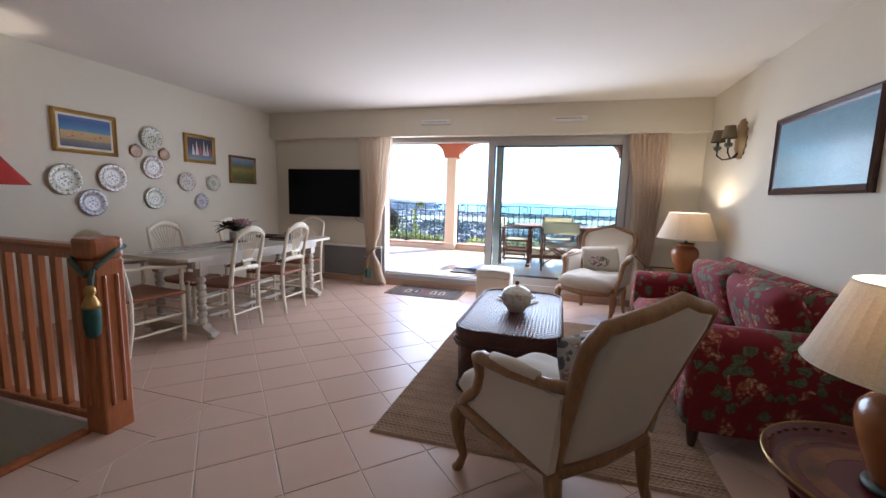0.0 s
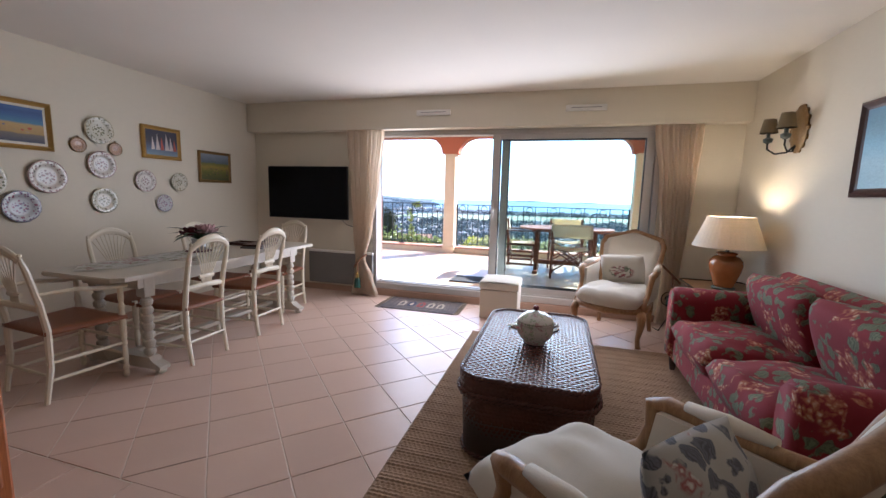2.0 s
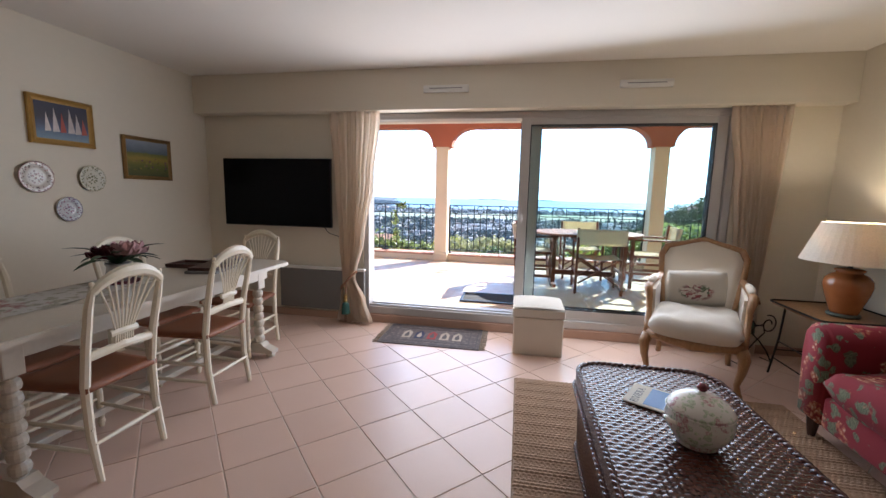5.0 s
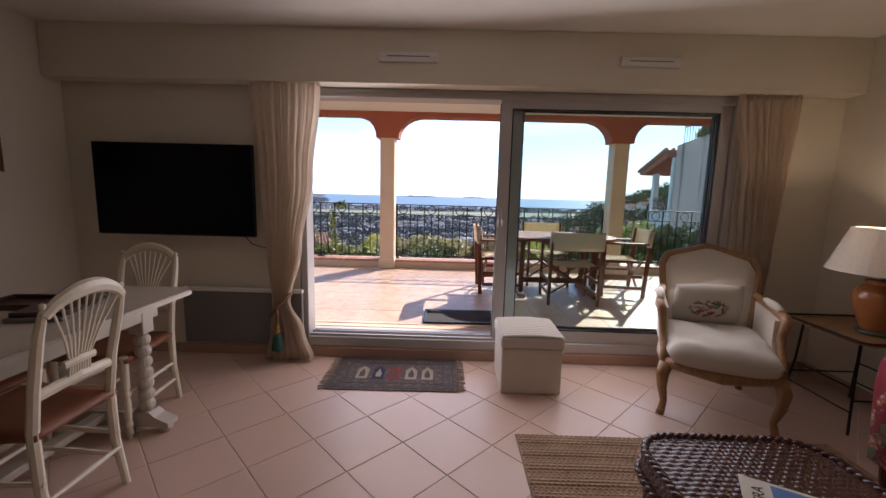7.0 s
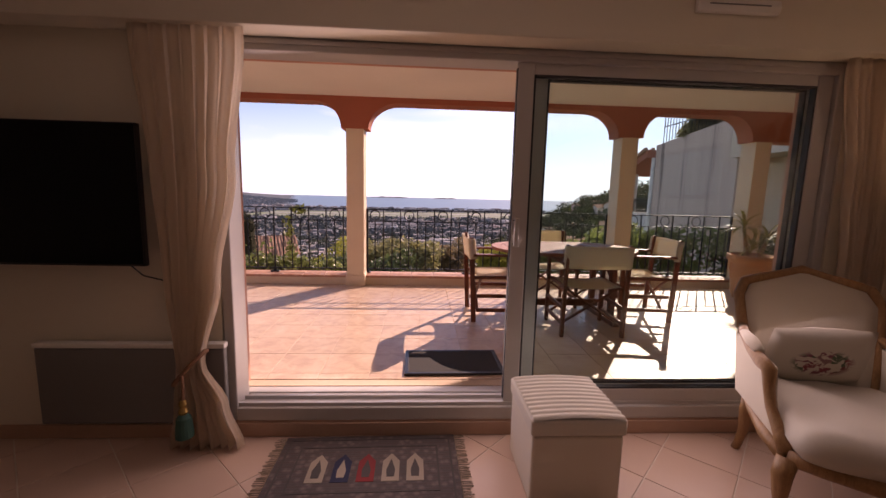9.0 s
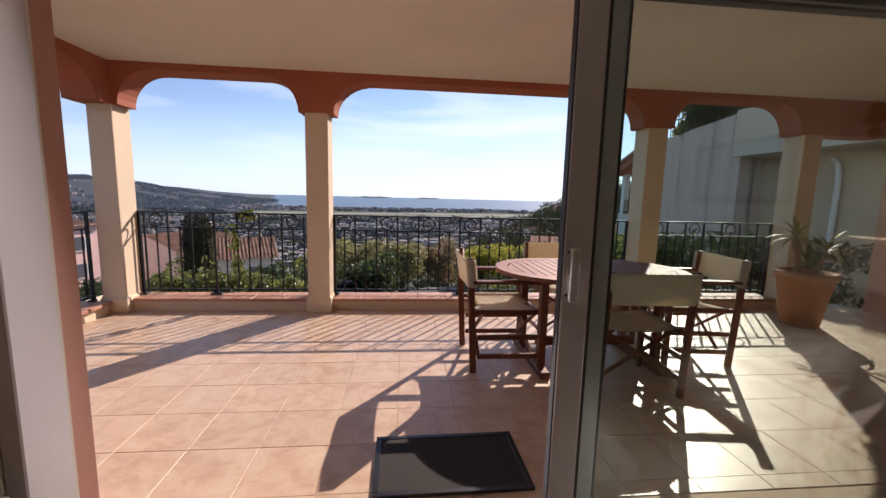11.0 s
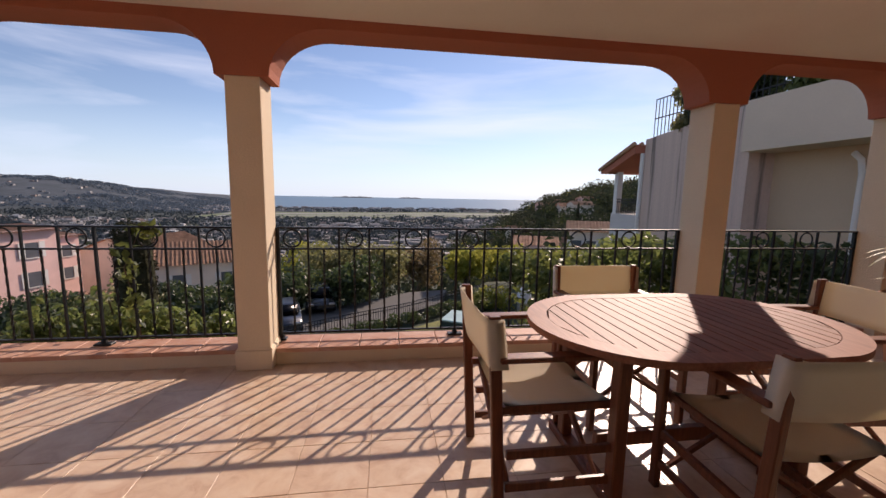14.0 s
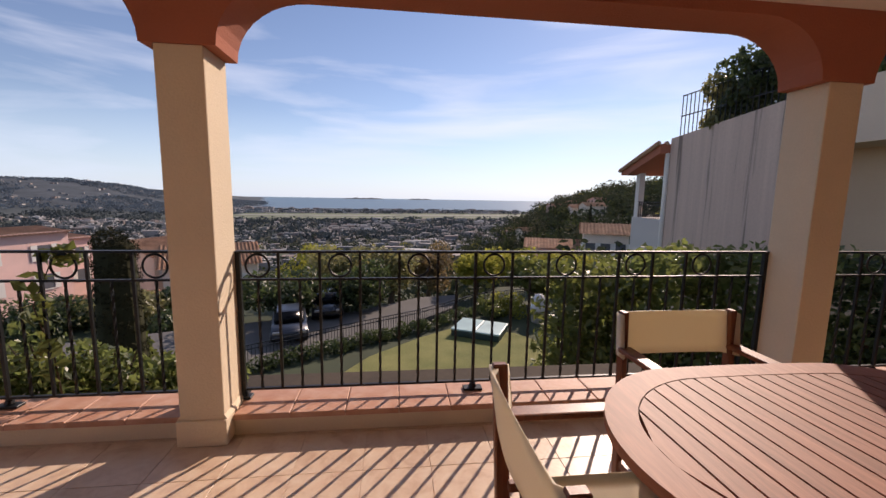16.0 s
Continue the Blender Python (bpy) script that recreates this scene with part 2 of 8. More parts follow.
def pillow(bm, sx, sy, sz, m=None, n=14, power=0.5, lump=0.0):
    """A stuffed cushion: full in the middle, pinched at its edges, rounded corners."""
    top, bot = {}, {}
    for i in range(n + 1):
        for j in range(n + 1):
            u, v = 2 * i / n - 1, 2 * j / n - 1
            h = (max(0.0, (1 - abs(u) ** 3.2)) * max(0.0, (1 - abs(v) ** 3.2))) ** power
            px = u * (1 - 0.05 * v * v) * sx / 2
            py = v * (1 - 0.05 * u * u) * sy / 2
            wob = lump * noise.noise(Vector((u * 2.1 + sx * 9, v * 2.1, sy * 5))) if lump else 0.0
            co = Vector((px, py, h * sz / 2 + wob * h))
            cb = Vector((px, py, -h * sz / 2))
            top[i, j] = bm.verts.new(m @ co if m else co)
            edge = i in (0, n) or j in (0, n)
            bot[i, j] = top[i, j] if edge else bm.verts.new(m @ cb if m else cb)
    for i in range(n):
        for j in range(n):
            bm.faces.new((top[i, j], top[i + 1, j], top[i + 1, j + 1], top[i, j + 1]))
            bm.faces.new((bot[i, j], bot[i, j + 1], bot[i + 1, j + 1], bot[i + 1, j]))
    return bm


def structure(name, bm, material, label="", smooth=False):
    return tagged(part(name, bm, material, None, label, smooth), kind="structure")


# ---- the room ----
LEFT, RIGHT, WALL, BACK, CEIL = -3.86, 1.985, 5.95, -2.6, 2.475
OUT = 6.22
TER = 0.18
DX0, DX1, DZ0, DZ1 = -2.08, 1.26, 0.09, 2.14
WELL_X0, WELL_X1, WELL_Y0, WELL_Y1 = -3.86, -1.95, -0.6, 2.03

b = bm_()
box(b, LEFT - 0.2, BACK - 0.2, -2.9, LEFT, OUT, CEIL + 0.3)
structure("wall_west", b, M["wall"])
b = bm_()
box(b, RIGHT, BACK - 0.2, -0.3, RIGHT + 0.2, OUT, CEIL + 0.3)
structure("wall_east", b, M["wall"])
b = bm_()
box(b, LEFT, BACK - 0.2, -0.3, RIGHT, BACK, CEIL + 0.3)
structure("wall_south", b, M["wall"])
b = bm_()
box(b, LEFT, WALL, -0.3, DX0, OUT - 0.03, CEIL + 0.3)
box(b, DX1, WALL, -0.3, RIGHT, OUT - 0.03, CEIL + 0.3)
box(b, DX0, WALL, DZ1, DX1, OUT - 0.03, CEIL + 0.3)
structure("wall_north", b, M["wall"])
b = bm_()
box(b, DX0, WALL, -0.3, DX1, OUT - 0.03, DZ0)
structure("threshold_wall", b, M["skirting"])
b = bm_()
box(b, LEFT, BACK, CEIL, RIGHT, WALL, CEIL + 0.25)
structure("ceiling", b, M["ceiling"])
b = bm_()
box(b, LEFT, 5.80, 2.105, RIGHT, WALL, CEIL, 0.006)
structure("curtain_soffit", b, M["wall"])
# floor slab round the stairwell
b = bm_()
box(b, WELL_X1, BACK, -0.25, RIGHT, WALL, -0.004)
box(b, LEFT, WELL_Y1, -0.25, WELL_X1, WALL, -0.004)
box(b, LEFT, BACK, -0.25, WELL_X1, WELL_Y0, -0.004)
structure("floor", b, M["grout"])
b = bm_()
box(b, WELL_X1, WELL_Y0 - 0.1, -2.9, WELL_X1 + 0.12, WELL_Y1 + 0.1, -0.25)
box(b, LEFT, WELL_Y1, -2.9, WELL_X1, WELL_Y1 + 0.12, -0.25)
box(b, LEFT, WELL_Y0 - 0.12, -2.9, WELL_X1, WELL_Y0, -0.25)
box(b, LEFT, WELL_Y0, -2.95, WELL_X1, WELL_Y1, -2.85)
structure("stairwell_wall", b, M["wall"])
b = bm_()
for x0, y0, x1, y1 in ((LEFT, WALL - 0.012, DX0, WALL), (DX1, WALL - 0.012, RIGHT, WALL), (DX0, WALL - 0.012, DX1, WALL), (LEFT, WELL_Y1, LEFT + 0.012, WALL - 0.012), (RIGHT - 0.012, BACK, RIGHT, WALL - 0.012)):
    box(b, x0, y0, 0, x1, y1, 0.08, 0.003, 1)
structure("baseboard", b, M["skirting"])

# ---- terrace shell ----
TX0, TX1, TY1 = -4.1, 4.3, 9.20
PIERS = (-3.765, -1.848, 1.60, 3.37)
ARCH_Y0, ARCH_Y1 = 8.88, 9.14
b = bm_()
box(b, TX0, OUT - 0.03, -0.2, TX1, TY1, TER - 0.004)
structure("terrace_floor", b, M["terrace_grout"])
b = bm_()
box(b, TX0 - 0.3, OUT - 0.03, 2.505, TX1 + 0.3, ARCH_Y1 - 0.02, 2.75)
structure("terrace_ceiling", b, M["soffit"])
b = bm_()
box(b, TX0 - 0.2, OUT - 0.03, -3.2, DX0, OUT + 0.05, 2.505)
box(b, DX1, OUT - 0.03, -3.2, TX1 + 0.3, OUT + 0.05, 2.505)
box(b, DX0, OUT - 0.03, 2.10, DX1, OUT + 0.05, 2.505)
box(b, DX0, WALL + 0.16, 2.06, DX1, OUT - 0.03, 2.10)
structure("outer_wall", b, M["pink_render"])
b = bm_()
box(b, TX1, OUT + 0.05, -3.2, TX1 + 0.2, ARCH_Y0, 2.505)
structure("terrace_end_wall", b, M["pink_render"])


def arch_beam(x_lo, x_hi, first, last):
    """Outline of a beam with basket arches between the pier caps."""
    pts = []
    spring, crown, top, cap = 2.13, 2.44, 2.70, 0.160
    pts.append((x_lo, spring))
    for i, px in enumerate(PIERS):
        if px - cap > x_lo + 0.01:
            pts.append((px - cap, spring))
        pts.append((px + cap, spring))
        if i + 1 < len(PIERS):
            a, c = px + cap, PIERS[i + 1] - cap
            rx = 0.37 if c - a > 2 else 0.32
            for k in range(0, 10):
                t = k / 9 * PI / 2
                pts.append((a + rx * (1 - math.cos(t)) + 0.004, spring + (crown - spring) * math.sin(t) + 0.001))
            for k in range(9, -1, -1):
                t = k / 9 * PI / 2
                pts.append((c - rx * (1 - math.cos(t)) - 0.004, spring + (crown - spring) * math.sin(t) + 0.001))
    pts.append((x_hi, spring))
    pts += [(x_hi, top), (x_lo, top)]
    return pts


b = bm_()
prism(b, arch_beam(TX0 + 0.16, TX1, True, True), "y", ARCH_Y0, ARCH_Y1)
structure("arched_beam", b, M["red_render"])
b = bm_()
side = [(OUT + 0.05, 2.42)] + [(8.32 + 0.40 * math.sin(k / 9 * PI / 2), 2.13 + 0.29 * math.cos(k / 9 * PI / 2)) for k in range(10)] + [(8.879, 2.13), (8.879, 2.70), (OUT + 0.05, 2.70)]
prism(b, side, "x", -3.94, -3.66)
structure("side_beam", b, M["red_render"])


def pier(x):
    p = thing("pier", x, 9.01, TER, 0, "cream rendered square pier of the terrace", "pier", "piers of the terrace")
    b = bm_()
    box(b, -0.107, -0.125, 0.15, 0.107, 0.125, 1.95, 0.006)
    part("shaft", b, M["render"], p)
    b = bm_()
    box(b, -0.122, -0.142, 0.0, 0.122, 0.142, 0.14, 0.006)
    prism(b, [(-0.122, 0.139), (0.122, 0.139), (0.108, 0.16), (-0.108, 0.16)], "y", -0.126, 0.126)
    part("plinth", b, M["render"], p)
    return p


for px in PIERS:
    pier(px)

# low parapets between the piers
for i, (x0, x1) in enumerate(zip(PIERS, PIERS[1:])):
    b = bm_()
    box(b, x0 + 0.124, 8.965, TER - 0.1, x1 - 0.124, TY1, 0.272)
    structure("parapet", b, M["render"])
b = bm_()
box(b, TX0, OUT + 0.06, -0.2, -3.80, 8.86, 0.272)
box(b, TX0, 8.86, -0.2, -3.912, TY1, 0.272)
structure("parapet", b, M["render"])
b = bm_()
box(b, TX0, OUT, -5.0, TX1, TY1 + 0.02, -0.2)
structure("terrace_base", b, M["render"])

# ---- materials of the room's things ----
M["white_wood"] = plain("ivory_painted_wood", (0.78, 0.70, 0.54), 0.42, vary=0.08, fine=60, bump=0.08)
M["grey_wood"] = plain("greige_painted_wood", (0.52, 0.465, 0.38), 0.30, vary=0.1, fine=50, bump=0.1)
M["rush"] = plain("brown_rush_seat", (0.27, 0.095, 0.04), 0.5, vary=0.25, fine=120, bump=0.4, depth=0.004, scale=(1, 6, 1))
M["rail_wood"] = timber("orange_varnished_pine", (0.36, 0.105, 0.028), (0.52, 0.175, 0.052), 0.32, coat=0.3)
M["oak"] = timber("waxed_oak", (0.27, 0.135, 0.055), (0.42, 0.235, 0.105), 0.42)
M["cream_cloth"] = plain("cream_linen", (0.66, 0.59, 0.49), 0.9, vary=0.05, fine=260, bump=0.25, depth=0.002, sheen=0.2)
M["white_cloth"] = plain("white_cotton", (0.62, 0.57, 0.49), 0.9, vary=0.05, fine=200, bump=0.25, depth=0.002, sheen=0.2)
M["curtain"] = plain("cream_curtain_cloth", (0.88, 0.79, 0.67), 0.85, vary=0.06, fine=220, bump=0.2, depth=0.002, sheen=0.3)
M["black"] = plain("black_plastic", (0.012, 0.012, 0.013), 0.35, vary=0.05, bump=0.0)
M["screen"] = plain("black_screen", (0.003, 0.003, 0.004), 0.22, vary=0.02, bump=0.0)
M["screen"].node_tree.nodes["Principled BSDF"].inputs["Specular IOR Level"].default_value = 0.12
M["heater"] = plain("grey_convector_panel", (0.17, 0.165, 0.16), 0.5, vary=0.04, bump=0.04)
M["gilt"] = plain("gilded_wood", (0.50, 0.31, 0.09), 0.35, 0.55, vary=0.25, fine=70, bump=0.3)
M["gilt_dark"] = plain("dark_gilded_wood", (0.26, 0.15, 0.05), 0.4, 0.4, vary=0.3, fine=70, bump=0.3)
M["dark_frame"] = timber("dark_mahogany", (0.045, 0.017, 0.012), (0.085, 0.035, 0.024), 0.3)
M["paper"] = plain("ivory_mount", (0.70, 0.66, 0.56), 0.8, vary=0.04)
M["rattan_gap"] = plain("dark_cane_core", (0.035, 0.018, 0.012), 0.6, vary=0.2)
M["ceramic"] = plain("orange_glazed_earthenware", (0.46, 0.165, 0.05), 0.25, vary=0.15, fine=20, bump=0.04, coat=0.4)
M["verdigris"] = plain("grey_green_metal", (0.12, 0.14, 0.12), 0.5, 0.4, vary=0.25)
M["brass"] = plain("aged_brass", (0.42, 0.27, 0.09), 0.35, 0.9, vary=0.2)
M["green_silk"] = plain("green_tassel_silk", (0.02, 0.085, 0.065), 0.7, vary=0.35, fine=180, bump=0.5, scale=(1, 1, 0.1))
M["cord"] = plain("green_gold_cord", (0.10, 0.14, 0.10), 0.7, vary=0.4, fine=150, bump=0.5)
M["cord_red"] = plain("red_brown_cord", (0.20, 0.10, 0.055), 0.7, vary=0.4, fine=150, bump=0.5)
M["leaf_dark"] = plain("dark_green_leaf", (0.025, 0.06, 0.022), 0.45, vary=0.3)
M["burgundy"] = plain("burgundy_petal", (0.10, 0.008, 0.018), 0.7, vary=0.3)
M["blush"] = plain("pale_pink_petal", (0.60, 0.36, 0.36), 0.7, vary=0.2)
M["red_tole"] = plain("red_painted_tin", (0.16, 0.018, 0.022), 0.3, vary=0.25, fine=30)
M["floor_iron"] = plain("black_iron", (0.02, 0.019, 0.018), 0.5, 0.7, vary=0.2)
M["sconce_shade"] = plain("olive_sconce_shade", (0.20, 0.145, 0.07), 0.7, vary=0.1)
M["steel"] = plain("brushed_steel", (0.5, 0.5, 0.5), 0.3, 0.95, vary=0.08)


def shade_mat(name, color, glow, strength):
    """Lamp shade cloth, lit from the bulb within."""
    m, nt, p = bare(name)
    v = place_of(nt, "Object", (1, 1, 1))
    n = tex(nt, "ShaderNodeTexNoise", v, Scale=130.0, Detail=2.0).outputs["Fac"]
    nt.links.new(ramp(nt, n, [(0.3, tuple(c * 0.85 for c in color)), (0.7, color)]), p.inputs["Base Color"])
    inp(p, "Roughness", 0.9)
    inp(p, "Transmission Weight", 0.0)
    tr = nt.nodes.new("ShaderNodeBsdfTranslucent")
    tr.inputs["Color"].default_value = rgba(glow)
    mx = nt.nodes.new("ShaderNodeMixShader")
    inp(mx, 0, strength)
    nt.links.new(p.outputs[0], mx.inputs[1])
    nt.links.new(tr.outputs[0], mx.inputs[2])
    nt.links.new(mx.outputs[0], nt.nodes["Material Output"].inputs["Surface"])
    bumped(nt, p, n, 0.2, 0.002)
    return m


M["shade"] = shade_mat("cream_lamp_shade", (0.72, 0.68, 0.60), (0.66, 0.54, 0.38), 0.22)
M["red_shade"] = shade_mat("red_lamp_shade", (0.34, 0.04, 0.035), (0.45, 0.05, 0.03), 0.12)
m, nt, p = bare("lamp_bulb")
inp(p, "Base Color", (0.9, 0.8, 0.6, 1))
inp(p, "Emission Color", (1.0, 0.70, 0.38, 1))
inp(p, "Emission Strength", 14.0)
M["bulb"] = m


def floral(name, base, leafc, flower, pale, size):
    """Printed cloth: a ground colour with scattered leaves, fruit and flowers."""
    m, nt, p = bare(name)
    v = place_of(nt, "Object", (size, size, size))
    warp = tex(nt, "ShaderNodeTexNoise", v, Scale=3.0, Detail=4.0)
    vv = mixed(nt, 0.42, v, warp.outputs["Color"], "ADD")
    big = nt.nodes.new("ShaderNodeTexVoronoi")
    nt.links.new(vv, big.inputs["Vector"])
    inp(big, "Scale", 1.0)
    small = nt.nodes.new("ShaderNodeTexVoronoi")
    nt.links.new(vv, small.inputs["Vector"])
    inp(small, "Scale", 2.5)
    n = tex(nt, "ShaderNodeTexNoise", v, Scale=1.3, Detail=2.0).outputs["Fac"]
    veins = tex(nt, "ShaderNodeTexWave", vv, Scale=5.0, Distortion=9.0).outputs["Fac"]
    leaf = calc(nt, "MULTIPLY", ramp(nt, small.outputs["Distance"], [(0.43, (1, 1, 1)), (0.47, (0, 0, 0))]), ramp(nt, n, [(0.44, (0, 0, 0)), (0.47, (1, 1, 1))]))
    bloom = calc(nt, "MULTIPLY", ramp(nt, big.outputs["Distance"], [(0.42, (1, 1, 1)), (0.46, (0, 0, 0))]), ramp(nt, n, [(0.47, (1, 1, 1)), (0.51, (0.0, 0.0, 0.0))]))
    col = mixed(nt, leaf, base, mixed(nt, veins, leafc, tuple(c * 2.0 for c in leafc)))
    petals = ramp(nt, tex(nt, "ShaderNodeTexVoronoi", vv, Scale=7.0).outputs["Distance"], [(0.1, pale), (0.4, flower), (0.7, base)])
    col = mixed(nt, bloom, col, petals)
    nt.links.new(col, p.inputs["Base Color"])
    inp(p, "Roughness", 0.85)
    inp(p, "Sheen Weight", 0.05)
    weave = tex(nt, "ShaderNodeTexNoise", place_of(nt, "Object"), Scale=300.0).outputs["Fac"]
    bumped(nt, p, weave, 0.2, 0.002)
    return m


M["sofa_cloth"] = floral("red_floral_cloth", (0.21, 0.009, 0.018), (0.085, 0.095, 0.055), (0.44, 0.16, 0.08), (0.66, 0.50, 0.36), 5.6)
M["cushion_print"] = floral("printed_grey_cushion", (0.34, 0.31, 0.27), (0.06, 0.06, 0.07), (0.26, 0.07, 0.07), (0.55, 0.50, 0.43), 6.0)
m, nt, p = bare("embroidered_cushion")
v = place_of(nt)
sep = nt.nodes.new("ShaderNodeSeparateXYZ")
nt.links.new(v, sep.inputs[0])
dist = calc(nt, "ADD", calc(nt, "POWER", calc(nt, "ABSOLUTE", calc(nt, "DIVIDE", sep.outputs[0], 0.13)), 2.0), calc(nt, "POWER", calc(nt, "ABSOLUTE", calc(nt, "DIVIDE", sep.outputs[1], 0.085)), 2.0))
spray = tex(nt, "ShaderNodeTexNoise", v, Scale=26.0, Detail=3.0, Distortion=1.2)
inside = calc(nt, "MULTIPLY", ramp(nt, dist, [(0.55, (1, 1, 1)), (1.0, (0, 0, 0))]), ramp(nt, spray.outputs["Fac"], [(0.47, (0, 0, 0)), (0.52, (1, 1, 1))]))
hue = ramp(nt, tex(nt, "ShaderNodeTexVoronoi", v, Scale=24.0).outputs["Color"], [(0.25, (0.10, 0.13, 0.08)), (0.45, (0.28, 0.06, 0.07)), (0.7, (0.20, 0.10, 0.13)), (0.9, (0.40, 0.26, 0.18))])
line = ramp(nt, dist, [(1.55, (0, 0, 0)), (1.65, (0.6, 0.6, 0.6)), (1.8, (0.6, 0.6, 0.6)), (1.9, (0, 0, 0))])
col = mixed(nt, line, (0.58, 0.53, 0.45), (0.30, 0.24, 0.20))
nt.links.new(mixed(nt, inside, col, hue), p.inputs["Base Color"])
inp(p, "Roughness", 0.9)
bumped(nt, p, tex(nt, "ShaderNodeTexNoise", v, Scale=300.0).outputs["Fac"], 0.2, 0.002)
M["cushion_flower"] = m
M["runner"] = floral("floral_table_runner", (0.90, 0.87, 0.80), (0.42, 0.40, 0.32), (0.50, 0.18, 0.16), (0.84, 0.78, 0.68), 6.0)
M["china"] = floral("painted_china", (0.76, 0.73, 0.67), (0.36, 0.40, 0.30), (0.50, 0.22, 0.25), (0.70, 0.60, 0.52), 17.0)
M["china"].node_tree.nodes["Principled BSDF"].inputs["Roughness"].default_value = 0.18
M["china"].node_tree.nodes["Principled BSDF"].inputs["Sheen Weight"].default_value = 0.0


def cane(name, dark, lite, rough):
    m, nt, p = bare(name)
    v = place_of(nt)
    n1 = tex(nt, "ShaderNodeTexNoise", v, Scale=7.0, Detail=4.0).outputs["Fac"]
    n2 = tex(nt, "ShaderNodeTexNoise", v, Scale=90.0, Detail=3.0).outputs["Fac"]
    col = mixed(nt, n2, ramp(nt, n1, [(0.3, dark), (0.7, tuple((a + b) / 2 for a, b in zip(dark, lite)))]), lite)
    nt.links.new(col, p.inputs["Base Color"])
    inp(p, "Roughness", rough)
    bumped(nt, p, n2, 0.2, 0.002)
    return m


M["rattan"] = cane("dark_rattan", (0.028, 0.011, 0.009), (0.10, 0.034, 0.024), 0.24)
M["jute"] = cane("natural_jute", (0.17, 0.105, 0.064), (0.48, 0.33, 0.215), 0.95)


nt = M["curtain"].node_tree
tr = nt.nodes.new("ShaderNodeBsdfTranslucent")
tr.inputs["Color"].default_value = (0.92, 0.82, 0.71, 1)
mx = nt.nodes.new("ShaderNodeMixShader")
inp(mx, 0, 0.48)
nt.links.new(nt.nodes["Principled BSDF"].outputs[0], mx.inputs[1])
nt.links.new(tr.outputs[0], mx.inputs[2])
nt.links.new(mx.outputs[0], nt.nodes["Material Output"].inputs["Surface"])

# ---- sliding glazed door ----
door = tagged(new("door_1"), "white aluminium sliding glass door standing half open", "door", kind="structure")
DY = 5.99
b = bm_()
for x0, x1 in ((-2.075, -2.02), (1.20, 1.255)):
    box(b, x0, DY - 0.035, 0.09, x1, DY + 0.12, 2.135, 0.004, 1)
box(b, -2.02, DY - 0.035, 2.045, 1.20, DY + 0.12, 2.135, 0.004, 1)
box(b, -2.02, DY - 0.037, 2.075, 1.20, DY - 0.045, 2.095)
part("door_frame", b, M["alu"], door)
b = bm_()
box(b, -2.02, DY - 0.04, 0.09, 1.20, DY + 0.13, 0.165, 0.004, 1)
box(b, -2.02, DY - 0.02, 0.165, 1.20, DY + 0.0, 0.185)
box(b, -2.02, DY + 0.06, 0.165, 1.20, DY + 0.075, 0.185)
box(b, -2.07, DY + 0.13, 0.135, 1.25, OUT + 0.05, 0.172, 0.004, 1)
part("sill", b, M["alu"], door)


def leaf_panel(name, x0, x1, y):
    z0, z1, w = 0.17, 2.05, 0.085
    b = bm_()
    for a, c in ((x0, x0 + w), (x1 - w, x1)):
        box(b, a, y - 0.022, z0, c, y + 0.022, z1, 0.006, 2)
    box(b, x0 + w, y - 0.02, z0, x1 - w, y + 0.02, z0 + 0.09, 0.004, 1)
    box(b, x0 + w, y - 0.02, z1 - 0.06, x1 - w, y + 0.02, z1, 0.004, 1)
    sash = part(name, b, M["alu"], door)
    b = bm_()
    for a, c in ((x0 + w, x0 + w + 0.01), (x1 - w - 0.01, x1 - w)):
        box(b, a, y - 0.017, z0 + 0.09, c, y + 0.017, z1 - 0.06)
    box(b, x0 + w + 0.01, y - 0.017, z0 + 0.09, x1 - w - 0.01, y + 0.017, z0 + 0.10)
    box(b, x0 + w + 0.01, y - 0.017, z1 - 0.07, x1 - w - 0.01, y + 0.017, z1 - 0.06)
    part("gasket", b, M["alu_dark"], sash)
    b = bm_()
    box(b, x0 + w + 0.008, y - 0.003, z0 + 0.098, x1 - w - 0.008, y + 0.003, z1 - 0.068)
    g = part("pane", b, M["glass"], sash)
    g.visible_shadow = False
    return sash


s1 = leaf_panel("sliding_leaf", -0.535, 1.19, DY + 0.005)
s2 = leaf_panel("fixed_leaf", -0.44, 1.20, DY + 0.075)
b = bm_()
box(b, -0.526, DY - 0.021, 1.09, -0.502, DY - 0.0165, 1.245, 0.0015, 1)
for hz in (1.092, 1.223):
    box(b, -0.521, DY - 0.046, hz, -0.507, DY - 0.020, hz + 0.020, 0.002, 1)
box(b, -0.527, DY - 0.056, 1.09, -0.501, DY - 0.044, 1.245, 0.004, 2)
handle = part("handle", b, M["alu"], s1, "flat lacquered pull handle")
for hz in (1.103, 1.232):
    b = bm_()
    lathe(b, [(0.004, 0.0), (0.004, 0.002), (0.0, 0.002)], 10, 0, 0, pose(-0.5235, DY - 0.0205, hz, 90, 0, 0))
    part("screw", b, M["alu_dark"], handle)
b = bm_()
box(b, -0.539, DY - 0.01, 0.2, -0.535, DY + 0.02, 2.02)
part("seal", b, M["alu_dark"], s1)


